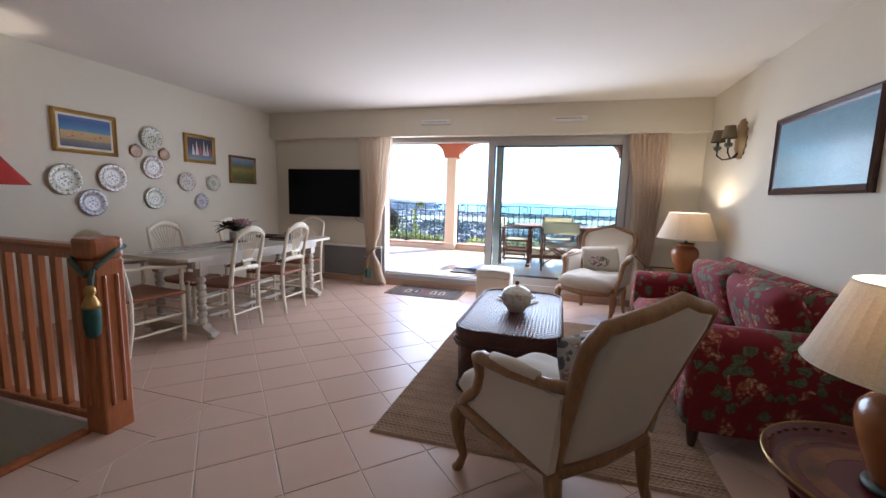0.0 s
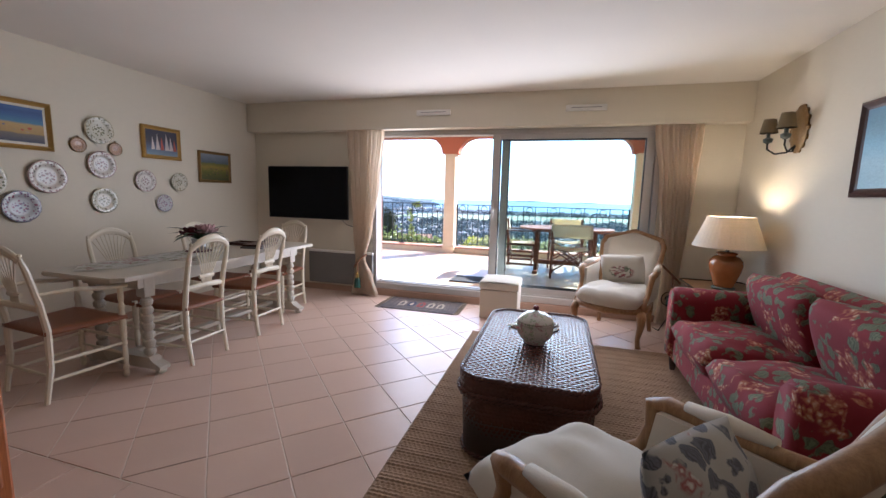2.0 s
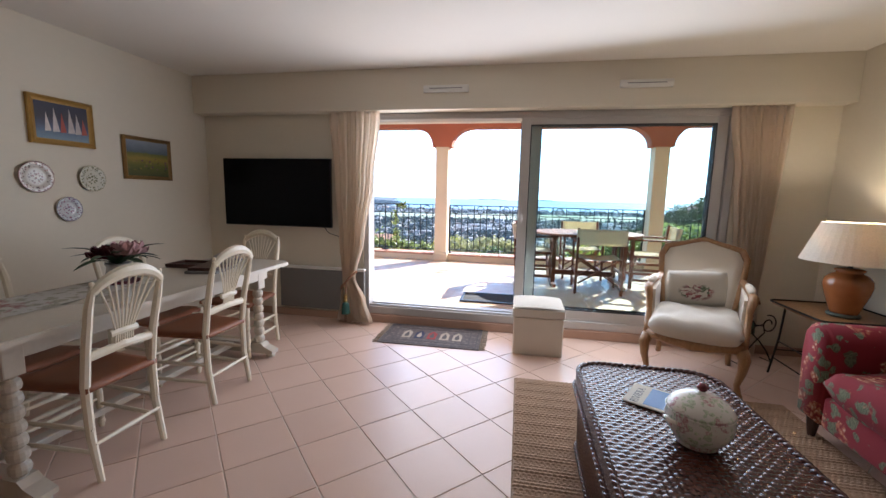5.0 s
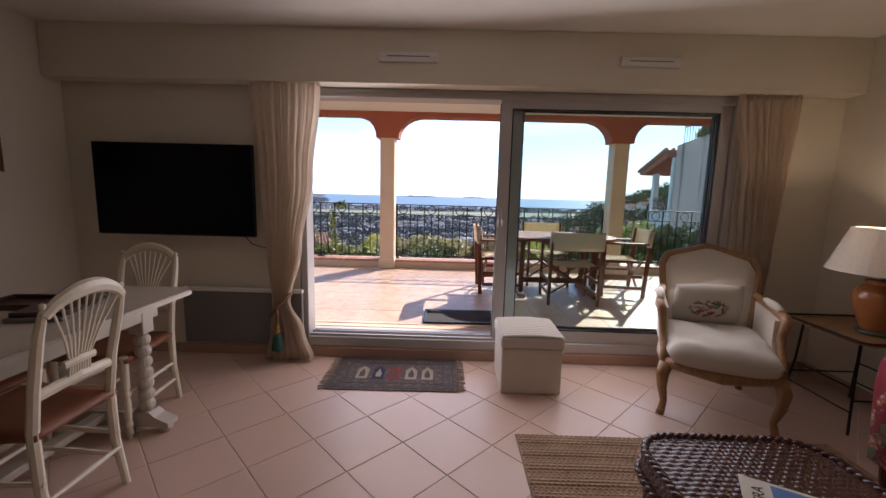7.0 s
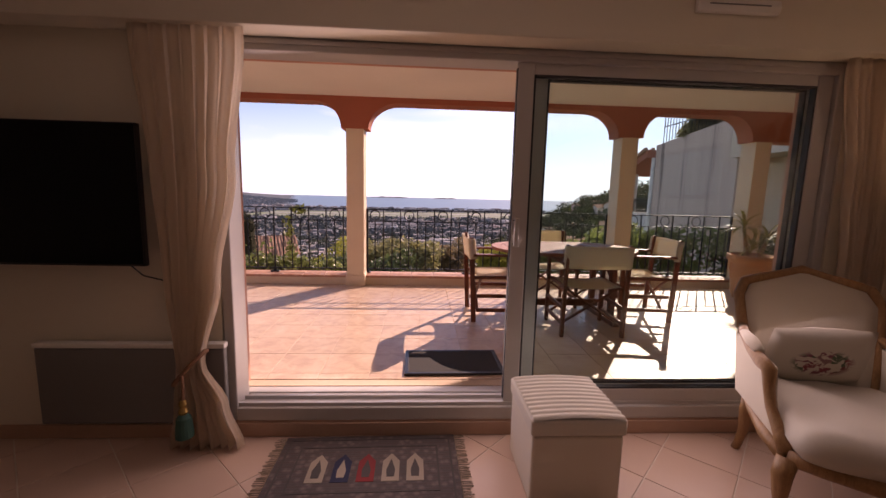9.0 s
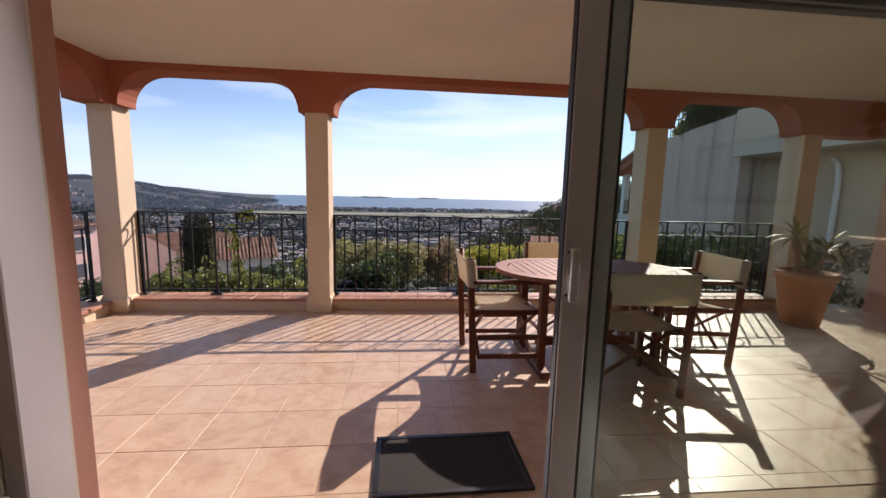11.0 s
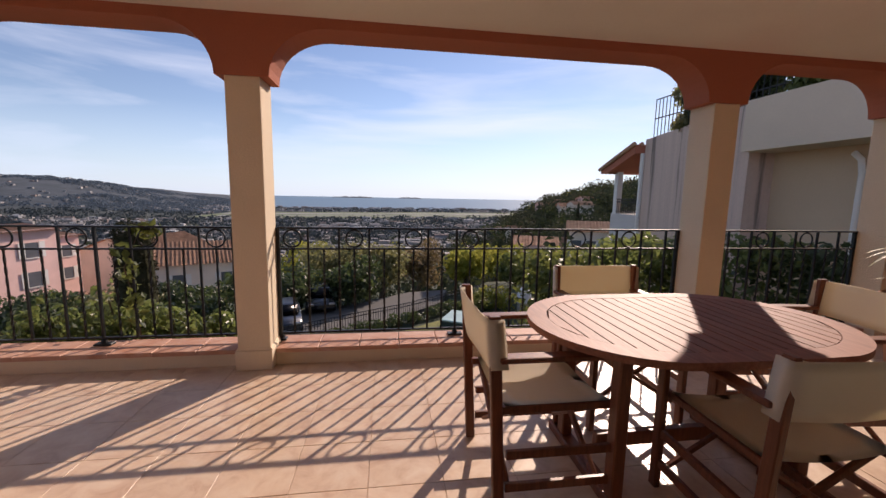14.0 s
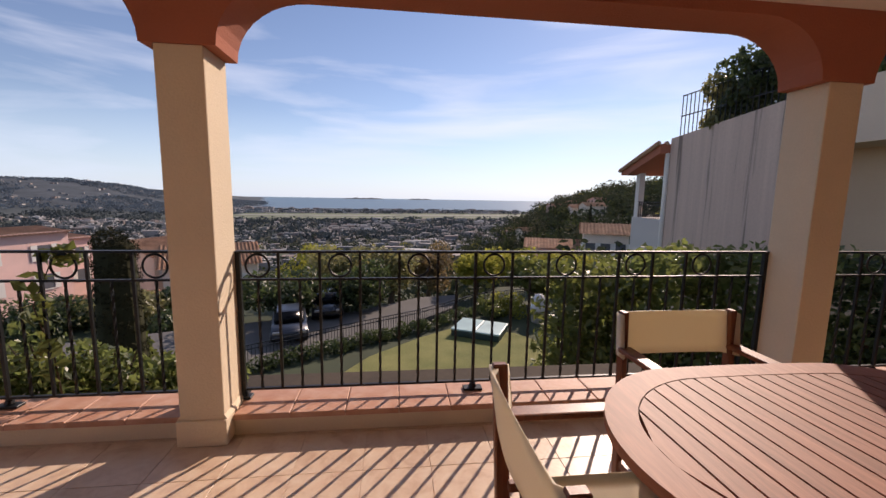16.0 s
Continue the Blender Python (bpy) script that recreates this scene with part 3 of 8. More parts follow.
# ---- curtains ----
def curtain(name, stations, y, tie_z, tie_x, label):
    """stations: (z, x left, x right, fold depth); pleats run down through them."""
    c = thing(name, 0, y, 0, 0, label, "curtain", "curtains of the glass door")
    b = bm_()
    nu, folds = 96, 8
    rows = []
    zs = sorted({s[0] for s in stations} | {stations[0][0] + (stations[-1][0] - stations[0][0]) * k / 40 for k in range(41)})
    for z in zs:
        for (za, la, ra, da), (zb, lb, rb, db) in zip(stations, stations[1:]):
            if za - 1e-6 <= z <= zb + 1e-6:
                t = (z - za) / (zb - za)
                t = t * t * (3 - 2 * t)
                l, r, d = la + (lb - la) * t, ra + (rb - ra) * t, da + (db - da) * t
                break
        row = []
        for k in range(nu + 1):
            u = k / nu
            ph = 2 * PI * folds * (u + 0.02 * math.sin(7 * u + z * 1.3))
            dy = 0.62 * d * (math.sin(ph) + 0.35 * math.sin(2.3 * ph + 1 + z))
            row.append(b.verts.new((l + (r - l) * (u + 0.008 * math.sin(ph * 2)), dy, z)))
        rows.append(row)
    for a, q in zip(rows, rows[1:]):
        for k in range(nu):
            b.faces.new((a[k], a[k + 1], q[k + 1], q[k]))
    bmesh.ops.solidify(b, geom=b.faces[:], thickness=0.004)
    part("cloth", b, M["curtain"], c, smooth=True)
    b = bm_()
    xm = (tie_x[0] + tie_x[1]) / 2
    rx = (tie_x[1] - tie_x[0]) / 2 + 0.012
    tube(b, [(xm + rx * math.cos(a), -0.062 * math.sin(a), tie_z + 0.09 * math.cos(a) * (1 if xm < 0 else -1) - 0.02) for a in [2 * PI * k / 24 for k in range(24)]], 0.011, 7, True)
    tube(b, [(xm, -0.075, tie_z - 0.03), (xm + 0.004, -0.08, tie_z - 0.10), (xm, -0.082, tie_z - 0.17)], 0.009, 7)
    part("tieback", b, M["cord_red"], c, "red-brown twisted cord")
    b = bm_()
    lathe(b, [(0.004, -0.15), (0.014, -0.155), (0.02, -0.175), (0.014, -0.19), (0.02, -0.205), (0.024, -0.215), (0.018, -0.225)], 12, xm, -0.082, Matrix.Translation((0, 0, tie_z)))
    part("tassel_head", b, M["brass"], c)
    b = bm_()
    lathe(b, [(0.018, -0.225), (0.034, -0.245), (0.040, -0.30), (0.043, -0.345), (0.038, -0.35), (0.0, -0.348)], 18, xm, -0.082, Matrix.Translation((0, 0, tie_z)))
    part("tassel", b, M["green_silk"], c, "green silk tassel")


curtain("curtain", [(0.015, -2.33, -1.945, 0.05), (0.25, -2.29, -2.02, 0.042), (0.47, -2.262, -2.125, 0.030), (0.90, -2.30, -2.03, 0.036), (1.45, -2.335, -1.93, 0.032), (2.06, -2.385, -1.855, 0.026), (2.104, -2.385, -1.855, 0.018)], 5.84, 0.47, (-2.262, -2.125), "cream pleated curtain tied back beside the television")
curtain("curtain", [(0.015, 1.31, 1.54, 0.035), (0.30, 1.335, 1.53, 0.035), (0.58, 1.352, 1.515, 0.028), (1.0, 1.275, 1.545, 0.032), (1.5, 1.235, 1.575, 0.034), (2.06, 1.15, 1.60, 0.032), (2.104, 1.15, 1.60, 0.020)], 5.872, 0.58, (1.352, 1.515), "cream pleated curtain tied back behind the armchair")

# ---- wall things ----
t = thing("television", -2.97, 5.83, 0.975, 0, "flat black television hung on the wall", "television")
b = bm_()
box(b, -0.60, 0, 0, 0.60, 0.035, 0.685, 0.006, 2)
part("case", b, M["black"], t)
b = bm_()
box(b, -0.592, -0.003, 0.012, 0.592, 0.001, 0.678)
part("screen", b, M["screen"], t)
b = bm_()
box(b, -0.2, 0.035, 0.2, 0.2, 0.12, 0.5)
part("wall_bracket", b, M["black"], t)
b = bm_()
tube(b, [(0.50, 0.03, 0.01), (0.54, 0.07, -0.06), (0.62, 0.10, -0.09), (0.70, 0.11, -0.10)], 0.004, 6)
part("cable", b, M["black"], t)

t = thing("wall_heater", -2.6, 5.94, 0.11, 0, "long low grey electric convector under the television", "heater")
b = bm_()
box(b, -0.40, -0.045, 0, 0.55, -0.005, 0.42, 0.008, 2)
part("panel", b, M["heater"], t)
b = bm_()
box(b, -0.405, -0.05, 0.42, 0.555, -0.003, 0.448, 0.006, 2)
part("top_strip", b, M["trim"], t)


def soffit_vent(x):
    t = thing("wall_vent", x, 5.80, 2.245, 0, "slim white plastic air vent on the soffit", "vent", "vents on the soffit")
    b = bm_()
    prism(b, [(-0.004, 0.0), (-0.026, 0.006), (-0.032, 0.035), (-0.026, 0.062), (-0.004, 0.068)], "x", -0.205, 0.205)
    bmesh.ops.bevel(b, geom=b.edges[:], offset=0.003, segments=1, affect="EDGES")
    part("housing", b, M["trim"], t)
    b = bm_()
    box(b, -0.15, -0.0335, 0.032, 0.15, -0.029, 0.038)
    part("slot", b, M["heater"], t)


soffit_vent(-1.22)
soffit_vent(0.46)


def frame_moulding(bm, w, h, wid, deep):
    """Four mitred lengths of frame round an opening in the y-z plane, facing +x."""
    prof = [(0, 0), (0, deep * 0.75), (wid * 0.3, deep), (wid * 0.7, deep * 0.6), (wid, deep * 0.45), (wid, 0)]
    corners = [(-w / 2, -h / 2), (w / 2, -h / 2), (w / 2, h / 2), (-w / 2, h / 2)]
    rings = []
    for cy, cz in corners:
        sy, sz = (1 if cy < 0 else -1), (1 if cz < 0 else -1)
        rings.append([bm.verts.new((d, cy + sy * q, cz + sz * q)) for q, d in prof])
    n = len(prof)
    for a, c in zip(rings, rings[1:] + rings[:1]):
        for k in range(n):
            bm.faces.new((a[k], a[(k + 1) % n], c[(k + 1) % n], c[k]))


def canvas(name, stops, warp, spots=None):
    """A painted canvas: bands from bottom to top with brush marks and dabs of colour."""
    m, nt, p = bare(name)
    g = place_of(nt, "Generated")
    n1 = tex(nt, "ShaderNodeTexNoise", g, Scale=4.0, Detail=5.0, Distortion=1.0)
    sep = nt.nodes.new("ShaderNodeSeparateXYZ")
    nt.links.new(g, sep.inputs[0])
    hgt = calc(nt, "ADD", sep.outputs[2], calc(nt, "MULTIPLY", calc(nt, "SUBTRACT", n1.outputs["Fac"], 0.5), warp))
    col = ramp(nt, hgt, stops)
    if spots:
        cell = tex(nt, "ShaderNodeTexVoronoi", g, Scale=spots[0])
        inside = calc(nt, "MULTIPLY", ramp(nt, cell.outputs["Distance"], [(0.28, (1, 1, 1)), (0.36, (0, 0, 0))]), ramp(nt, sep.outputs[2], [(spots[1], (0, 0, 0)), (spots[1] + 0.02, (1, 1, 1)), (spots[2], (1, 1, 1)), (spots[2] + 0.02, (0, 0, 0))]))
        dab = ramp(nt, cell.outputs["Color"], spots[3])
        col = mixed(nt, calc(nt, "MULTIPLY", inside, 0.85), col, dab)
    brush = tex(nt, "ShaderNodeTexNoise", g, Scale=30.0, Detail=4.0, Distortion=2.0).outputs["Fac"]
    col = mixed(nt, 0.4, col, ramp(nt, brush, [(0.3, (0.55, 0.55, 0.55)), (0.7, (1, 1, 1))]), "MULTIPLY")
    nt.links.new(col, p.inputs["Base Color"])
    inp(p, "Roughness", 0.5)
    bumped(nt, p, brush, 0.3, 0.002)
    return m


def picture(y0, y1, z0, z1, mat, frame_mat, wid, mount, label, x=LEFT, turn=0.0):
    w, h = y1 - y0, z1 - z0
    t = thing("picture", x, (y0 + y1) / 2, (z0 + z1) / 2, turn, label, "picture")
    b = bm_()
    frame_moulding(b, w, h, wid, 0.035)
    part("frame", b, frame_mat, t)
    inner = wid
    if mount:
        b = bm_()
        box(b, 0.004, -w / 2 + wid * 0.9, -h / 2 + wid * 0.9, 0.012, w / 2 - wid * 0.9, h / 2 - wid * 0.9)
        part("mount", b, M["paper"], t)
        inner = wid + mount
    b = bm_()
    box(b, 0.008, -w / 2 + inner, -h / 2 + inner, 0.016, w / 2 - inner, h / 2 - inner)
    part("painting", b, mat, t)
    return t


beach = canvas("beach_painting", [(0.0, (0.05, 0.06, 0.09)), (0.22, (0.16, 0.13, 0.11)), (0.26, (0.42, 0.26, 0.08)), (0.50, (0.50, 0.33, 0.12)), (0.56, (0.07, 0.22, 0.36)), (0.72, (0.04, 0.13, 0.32)), (0.86, (0.03, 0.09, 0.26)), (1.0, (0.05, 0.13, 0.34))], 0.07, (9.0, 0.28, 0.46, [(0.2, (0.45, 0.05, 0.03)), (0.45, (0.6, 0.5, 0.36)), (0.6, (0.05, 0.10, 0.25)), (0.8, (0.55, 0.36, 0.05))]))
boats = canvas("sailing_boats_painting", [(0.0, (0.20, 0.28, 0.34)), (0.25, (0.10, 0.15, 0.25)), (0.42, (0.06, 0.07, 0.12)), (0.6, (0.04, 0.035, 0.05)), (1.0, (0.03, 0.03, 0.06))], 0.2)
field = canvas("meadow_painting", [(0.0, (0.06, 0.07, 0.015)), (0.3, (0.13, 0.13, 0.02)), (0.5, (0.30, 0.22, 0.03)), (0.64, (0.14, 0.15, 0.03)), (0.68, (0.10, 0.13, 0.17)), (1.0, (0.24, 0.28, 0.33))], 0.12, (12.0, 0.15, 0.5, [(0.3, (0.12, 0.04, 0.09)), (0.6, (0.35, 0.25, 0.03)), (0.8, (0.03, 0.05, 0.01))]))
# glazed picture; the sky mirrored in its glass is painted as blue bands
sky_glare = canvas("blue_reflection_canvas", [(0.0, (0.30, 0.44, 0.50)), (0.35, (0.36, 0.50, 0.55)), (0.6, (0.24, 0.44, 0.55)), (1.0, (0.16, 0.34, 0.48))], 0.25)
sky_glare.node_tree.nodes["Principled BSDF"].inputs["Coat Weight"].default_value = 0.35
sky_glare.node_tree.nodes["Principled BSDF"].inputs["Coat Roughness"].default_value = 0.12
picture(3.05, 3.58, 1.605, 1.985, beach, M["gilt"], 0.035, 0.02, "gilt-framed beach painting with a pale mount on the cream wall")
bp = picture(4.335, 4.765, 1.63, 1.965, boats, M["gilt"], 0.04, 0, "gilt-framed painting of sailing boats on the cream wall")
sail_mat = plain("painted_sail_white", (0.58, 0.52, 0.50), 0.6, vary=0.3, fine=40)
sail_red = plain("painted_sail_red", (0.42, 0.09, 0.06), 0.6, vary=0.3, fine=40)
for k, (yy, ww, hh, mm) in enumerate(((-0.12, 0.04, 0.13, sail_mat), (-0.07, 0.045, 0.17, sail_mat), (-0.02, 0.04, 0.14, sail_red), (0.03, 0.05, 0.18, sail_mat), (0.08, 0.045, 0.15, sail_mat), (0.125, 0.04, 0.12, sail_red))):
    b = bm_()
    prism(b, [(yy, -0.075), (yy + ww, -0.07), (yy + ww * 0.35, -0.075 + hh)], "x", 0.0155, 0.0175)
    part("painted_sail", b, mm, bp)
picture(4.995, 5.465, 1.41, 1.78, field, M["gilt_dark"], 0.032, 0, "wood-framed meadow landscape painting on the cream wall")
picture(3.21, 4.28, 1.38, 1.94, sky_glare, M["dark_frame"], 0.05, 0, "large glazed picture in a dark frame, pale blue sky reflection painted in", RIGHT, 180).rotation_euler = (0, 0, PI)


def plate_mat(name, ground, rim, motif, accent):
    m, nt, p = bare(name)
    v = place_of(nt)
    sep = nt.nodes.new("ShaderNodeSeparateXYZ")
    nt.links.new(v, sep.inputs[0])
    rr = calc(nt, "SQRT", calc(nt, "ADD", calc(nt, "POWER", calc(nt, "ABSOLUTE", sep.outputs[1]), 2.0), calc(nt, "POWER", calc(nt, "ABSOLUTE", sep.outputs[2]), 2.0)))
    n = tex(nt, "ShaderNodeTexVoronoi", v, Scale=6.5)
    blots = ramp(nt, n.outputs["Distance"], [(0.36, (1, 1, 1)), (0.46, (0, 0, 0))])
    zone = ramp(nt, rr, [(0.0, (1, 1, 1)), (0.42, (1, 1, 1)), (0.46, (0, 0, 0)), (0.62, (0, 0, 0)), (0.66, (1, 1, 1)), (0.92, (1, 1, 1)), (0.95, (0, 0, 0))])
    col = mixed(nt, calc(nt, "MULTIPLY", blots, zone), ground, mixed(nt, n.outputs["Color"], motif, accent))
    edge = ramp(nt, rr, [(0.93, (0, 0, 0)), (0.96, (1, 1, 1))])
    col = mixed(nt, calc(nt, "MULTIPLY", edge, 0.8), col, rim)
    nt.links.new(col, p.inputs["Base Color"])
    inp(p, "Roughness", 0.16)
    return m


PLATE = (plate_mat("green_white_faience", (0.62, 0.60, 0.50), (0.42, 0.37, 0.22), (0.08, 0.10, 0.06), (0.25, 0.22, 0.10)),
         plate_mat("pink_white_faience", (0.62, 0.58, 0.52), (0.42, 0.22, 0.20), (0.25, 0.09, 0.10), (0.16, 0.18, 0.14)),
         plate_mat("blue_white_faience", (0.52, 0.53, 0.54), (0.14, 0.15, 0.24), (0.10, 0.11, 0.20), (0.35, 0.07, 0.12)),
         plate_mat("terracotta_dish", (0.46, 0.28, 0.18), (0.24, 0.10, 0.05), (0.20, 0.08, 0.05), (0.30, 0.20, 0.10)))


def wall_plate(y, z, r, kind):
    words = ("green and cream", "pink and cream", "blue and white")[kind]
    t = thing("wall_plate", LEFT + 0.004, y, z, 0, words + " painted faience plate hung on the wall", "plate", "plates on the dining wall")
    m = pose(0, 0, 0, 0, 90, 0)
    b = bm_()
    lathe(b, [(0.0, 0.012), (0.45, 0.012), (0.58, 0.020), (0.68, 0.085), (0.97, 0.145), (1.0, 0.165), (0.96, 0.185), (0.70, 0.135), (0.60, 0.075), (0.5, 0.062), (0.0, 0.062)], 36, 0, 0, m)
    # scalloped rim
    for v in b.verts:
        q = math.hypot(v.co.y, v.co.z)
        if q > 0.9:
            a = math.atan2(v.co.z, v.co.y)
            k = 1 + 0.018 * abs(math.sin(6 * a))
            v.co.y *= k
            v.co.z *= k
    ob = part("dish", b, PLATE[kind], t, smooth=True) if r > 0.08 else part("dish", b, PLATE[3], t, smooth=True)
    ob.scale = (r, r, r)
    if r < 0.08:
        b = bm_()
        tube(b, [(0.008 + 0.0, r * 1.05 * math.cos(a), r * 1.05 * math.sin(a)) for a in [2 * PI * k / 24 for k in range(24)]], 0.006, 6, True)
        tube(b, [(0.008, 0.0, r * 1.05), (0.008, 0.008, r * 1.3), (0.008, -0.006, r * 1.32), (0.008, 0.0, r * 1.05)], 0.004, 5)
        part("rim", b, M["gilt_dark"], t, "dark wooden rim with a hanging ring")


for y, z, r, kd in ((3.942, 1.838, 0.122, 0), (3.767, 1.686, 0.058, 1), (4.077, 1.682, 0.054, 1), (3.942, 1.528, 0.122, 1), (3.517, 1.397, 0.135, 1), (3.117, 1.361, 0.138, 0), (3.325, 1.153, 0.125, 2), (3.941, 1.199, 0.115, 0), (4.346, 1.396, 0.108, 1), (4.726, 1.399, 0.10, 0), (4.537, 1.165, 0.09, 2)):
    wall_plate(y, z, r, kd)

# ---- wall sconce ----
t = thing("wall_sconce", RIGHT, 4.97, 1.90, 0, "carved two-arm wall sconce with small olive shades, lit", "wall lamp")
b = bm_()
m = pose(0, 0, 0, 0, -90, 0)
lathe(b, [(0.0, 0.0), (0.115, 0.0), (0.125, 0.012), (0.10, 0.022), (0.05, 0.03), (0.0, 0.032)], 24, 0, 0, m @ Matrix.Diagonal((1.45, 0.95, 1, 1)))
for k in range(14):
    a = 2 * PI * k / 14
    lathe(b, [(0.0, 0.02), (0.018, 0.012), (0.02, 0.0)], 8, 0, 0, Matrix.Translation((0, 0.112 * math.cos(a), 0.165 * math.sin(a))) @ m)
part("back_plate", b, M["gilt_dark"], t)
for sy in (-0.10, 0.17):
    b = bm_()
    tube(b, [(-0.02, 0.0, -0.12), (-0.05, sy * 0.3, -0.17), (-0.10, sy * 0.7, -0.175), (-0.135, sy, -0.13), (-0.135, sy, -0.06)], 0.007, 7)
    arm = part("arm", b, M["floor_iron"], t)
    b = bm_()
    lathe(b, [(0.008, -0.09), (0.03, -0.075), (0.034, -0.05), (0.014, -0.04), (0.012, 0.0), (0.0, 0.0)], 14, -0.135, sy)
    part("candle_cup", b, M["verdigris"], arm)
    b = bm_()
    lathe(b, [(0.062, -0.005), (0.042, 0.105), (0.040, 0.105), (0.060, -0.005)], 20, -0.135, sy)
    part("shade", b, M["sconce_shade"], arm)
    b = bm_()
    lathe(b, [(0.0, 0.02), (0.01, 0.03), (0.012, 0.05), (0.0, 0.07)], 8, -0.135, sy)
    part("bulb", b, M["bulb"], arm)
    lamp = new("sconce_light", bpy.data.lights.new("sconce_light", "SPOT"))
    lamp.data.energy, lamp.data.color, lamp.data.shadow_soft_size = 0.6, (1.0, 0.80, 0.56), 0.012
    lamp.data.spot_size, lamp.data.spot_blend = radians(95), 0.35
    lamp.matrix_world = look((RIGHT - 0.135, 4.97 + sy, 1.885), (RIGHT - 0.05, 4.97 + sy, 1.0))

# ---- dining group ----
TURNED = [(0.018, 0.0), (0.03, 0.02), (0.034, 0.05), (0.022, 0.07), (0.026, 0.09)]


def bobbin(z0, z1, r, beads):
    """Profile of a bobbin-turned leg."""
    pts = []
    for k in range(beads):
        a = z0 + (z1 - z0) * k / beads
        h = (z1 - z0) / beads
        pts += [(r * 0.62, a + 0.02 * h), (r * 0.92, a + 0.22 * h), (r, a + 0.5 * h), (r * 0.92, a + 0.78 * h), (r * 0.62, a + 0.98 * h)]
    return pts


t = thing("dining_table", -2.78, 4.085, 0, 0, "long greige painted trestle dining table with bobbin-turned legs", "table")
b = bm_()
prism(b, [(-0.37, -1.03), (-0.315, -1.085), (0.315, -1.085), (0.37, -1.03), (0.37, 1.03), (0.315, 1.085), (-0.315, 1.085), (-0.37, 1.03)], "z", 0.715, 0.745)
bmesh.ops.bevel(b, geom=[e for e in b.edges if abs(e.verts[0].co.z - e.verts[1].co.z) < 1e-4], offset=0.006, segments=2, affect="EDGES")
part("tabletop", b, M["grey_wood"], t)
b = bm_()
for x in (-0.27, 0.25):
    box(b, x, -0.88, 0.63, x + 0.022, 0.88, 0.715, 0.003, 1)
for y in (-0.88, 0.858):
    box(b, -0.248, y, 0.63, 0.25, y + 0.022, 0.715, 0.003, 1)
part("apron", b, M["grey_wood"], t)
for y in (-0.80, 0.80):
    for x in (-0.235, 0.235):
        b = bm_()
        box(b, x - 0.04, y - 0.04, 0.56, x + 0.04, y + 0.04, 0.714, 0.006, 2)
        lathe(b, [(0.03, 0.115)] + bobbin(0.12, 0.55, 0.04, 7) + [(0.034, 0.56)], 14, x, y)
        part("leg", b, M["grey_wood"], t, smooth=False)
    b = bm_()
    prism(b, [(-0.37, 0.035), (-0.37, 0.06), (-0.30, 0.09), (-0.27, 0.118), (0.27, 0.118), (0.30, 0.09), (0.37, 0.06), (0.37, 0.035)], "y", y - 0.04, y + 0.04)
    part("foot_beam", b, M["grey_wood"], t)
    for x in (-0.33, 0.33):
        b = bm_()
        lathe(b, [(0.022, 0.0), (0.034, 0.008), (0.036, 0.022), (0.026, 0.036)], 14, x, y)
        part("bun_foot", b, M["grey_wood"], t)
b = bm_()
box(b, -0.035, -0.76, 0.075, 0.035, 0.76, 0.112, 0.005, 1)
part("stretcher", b, M["grey_wood"], t)


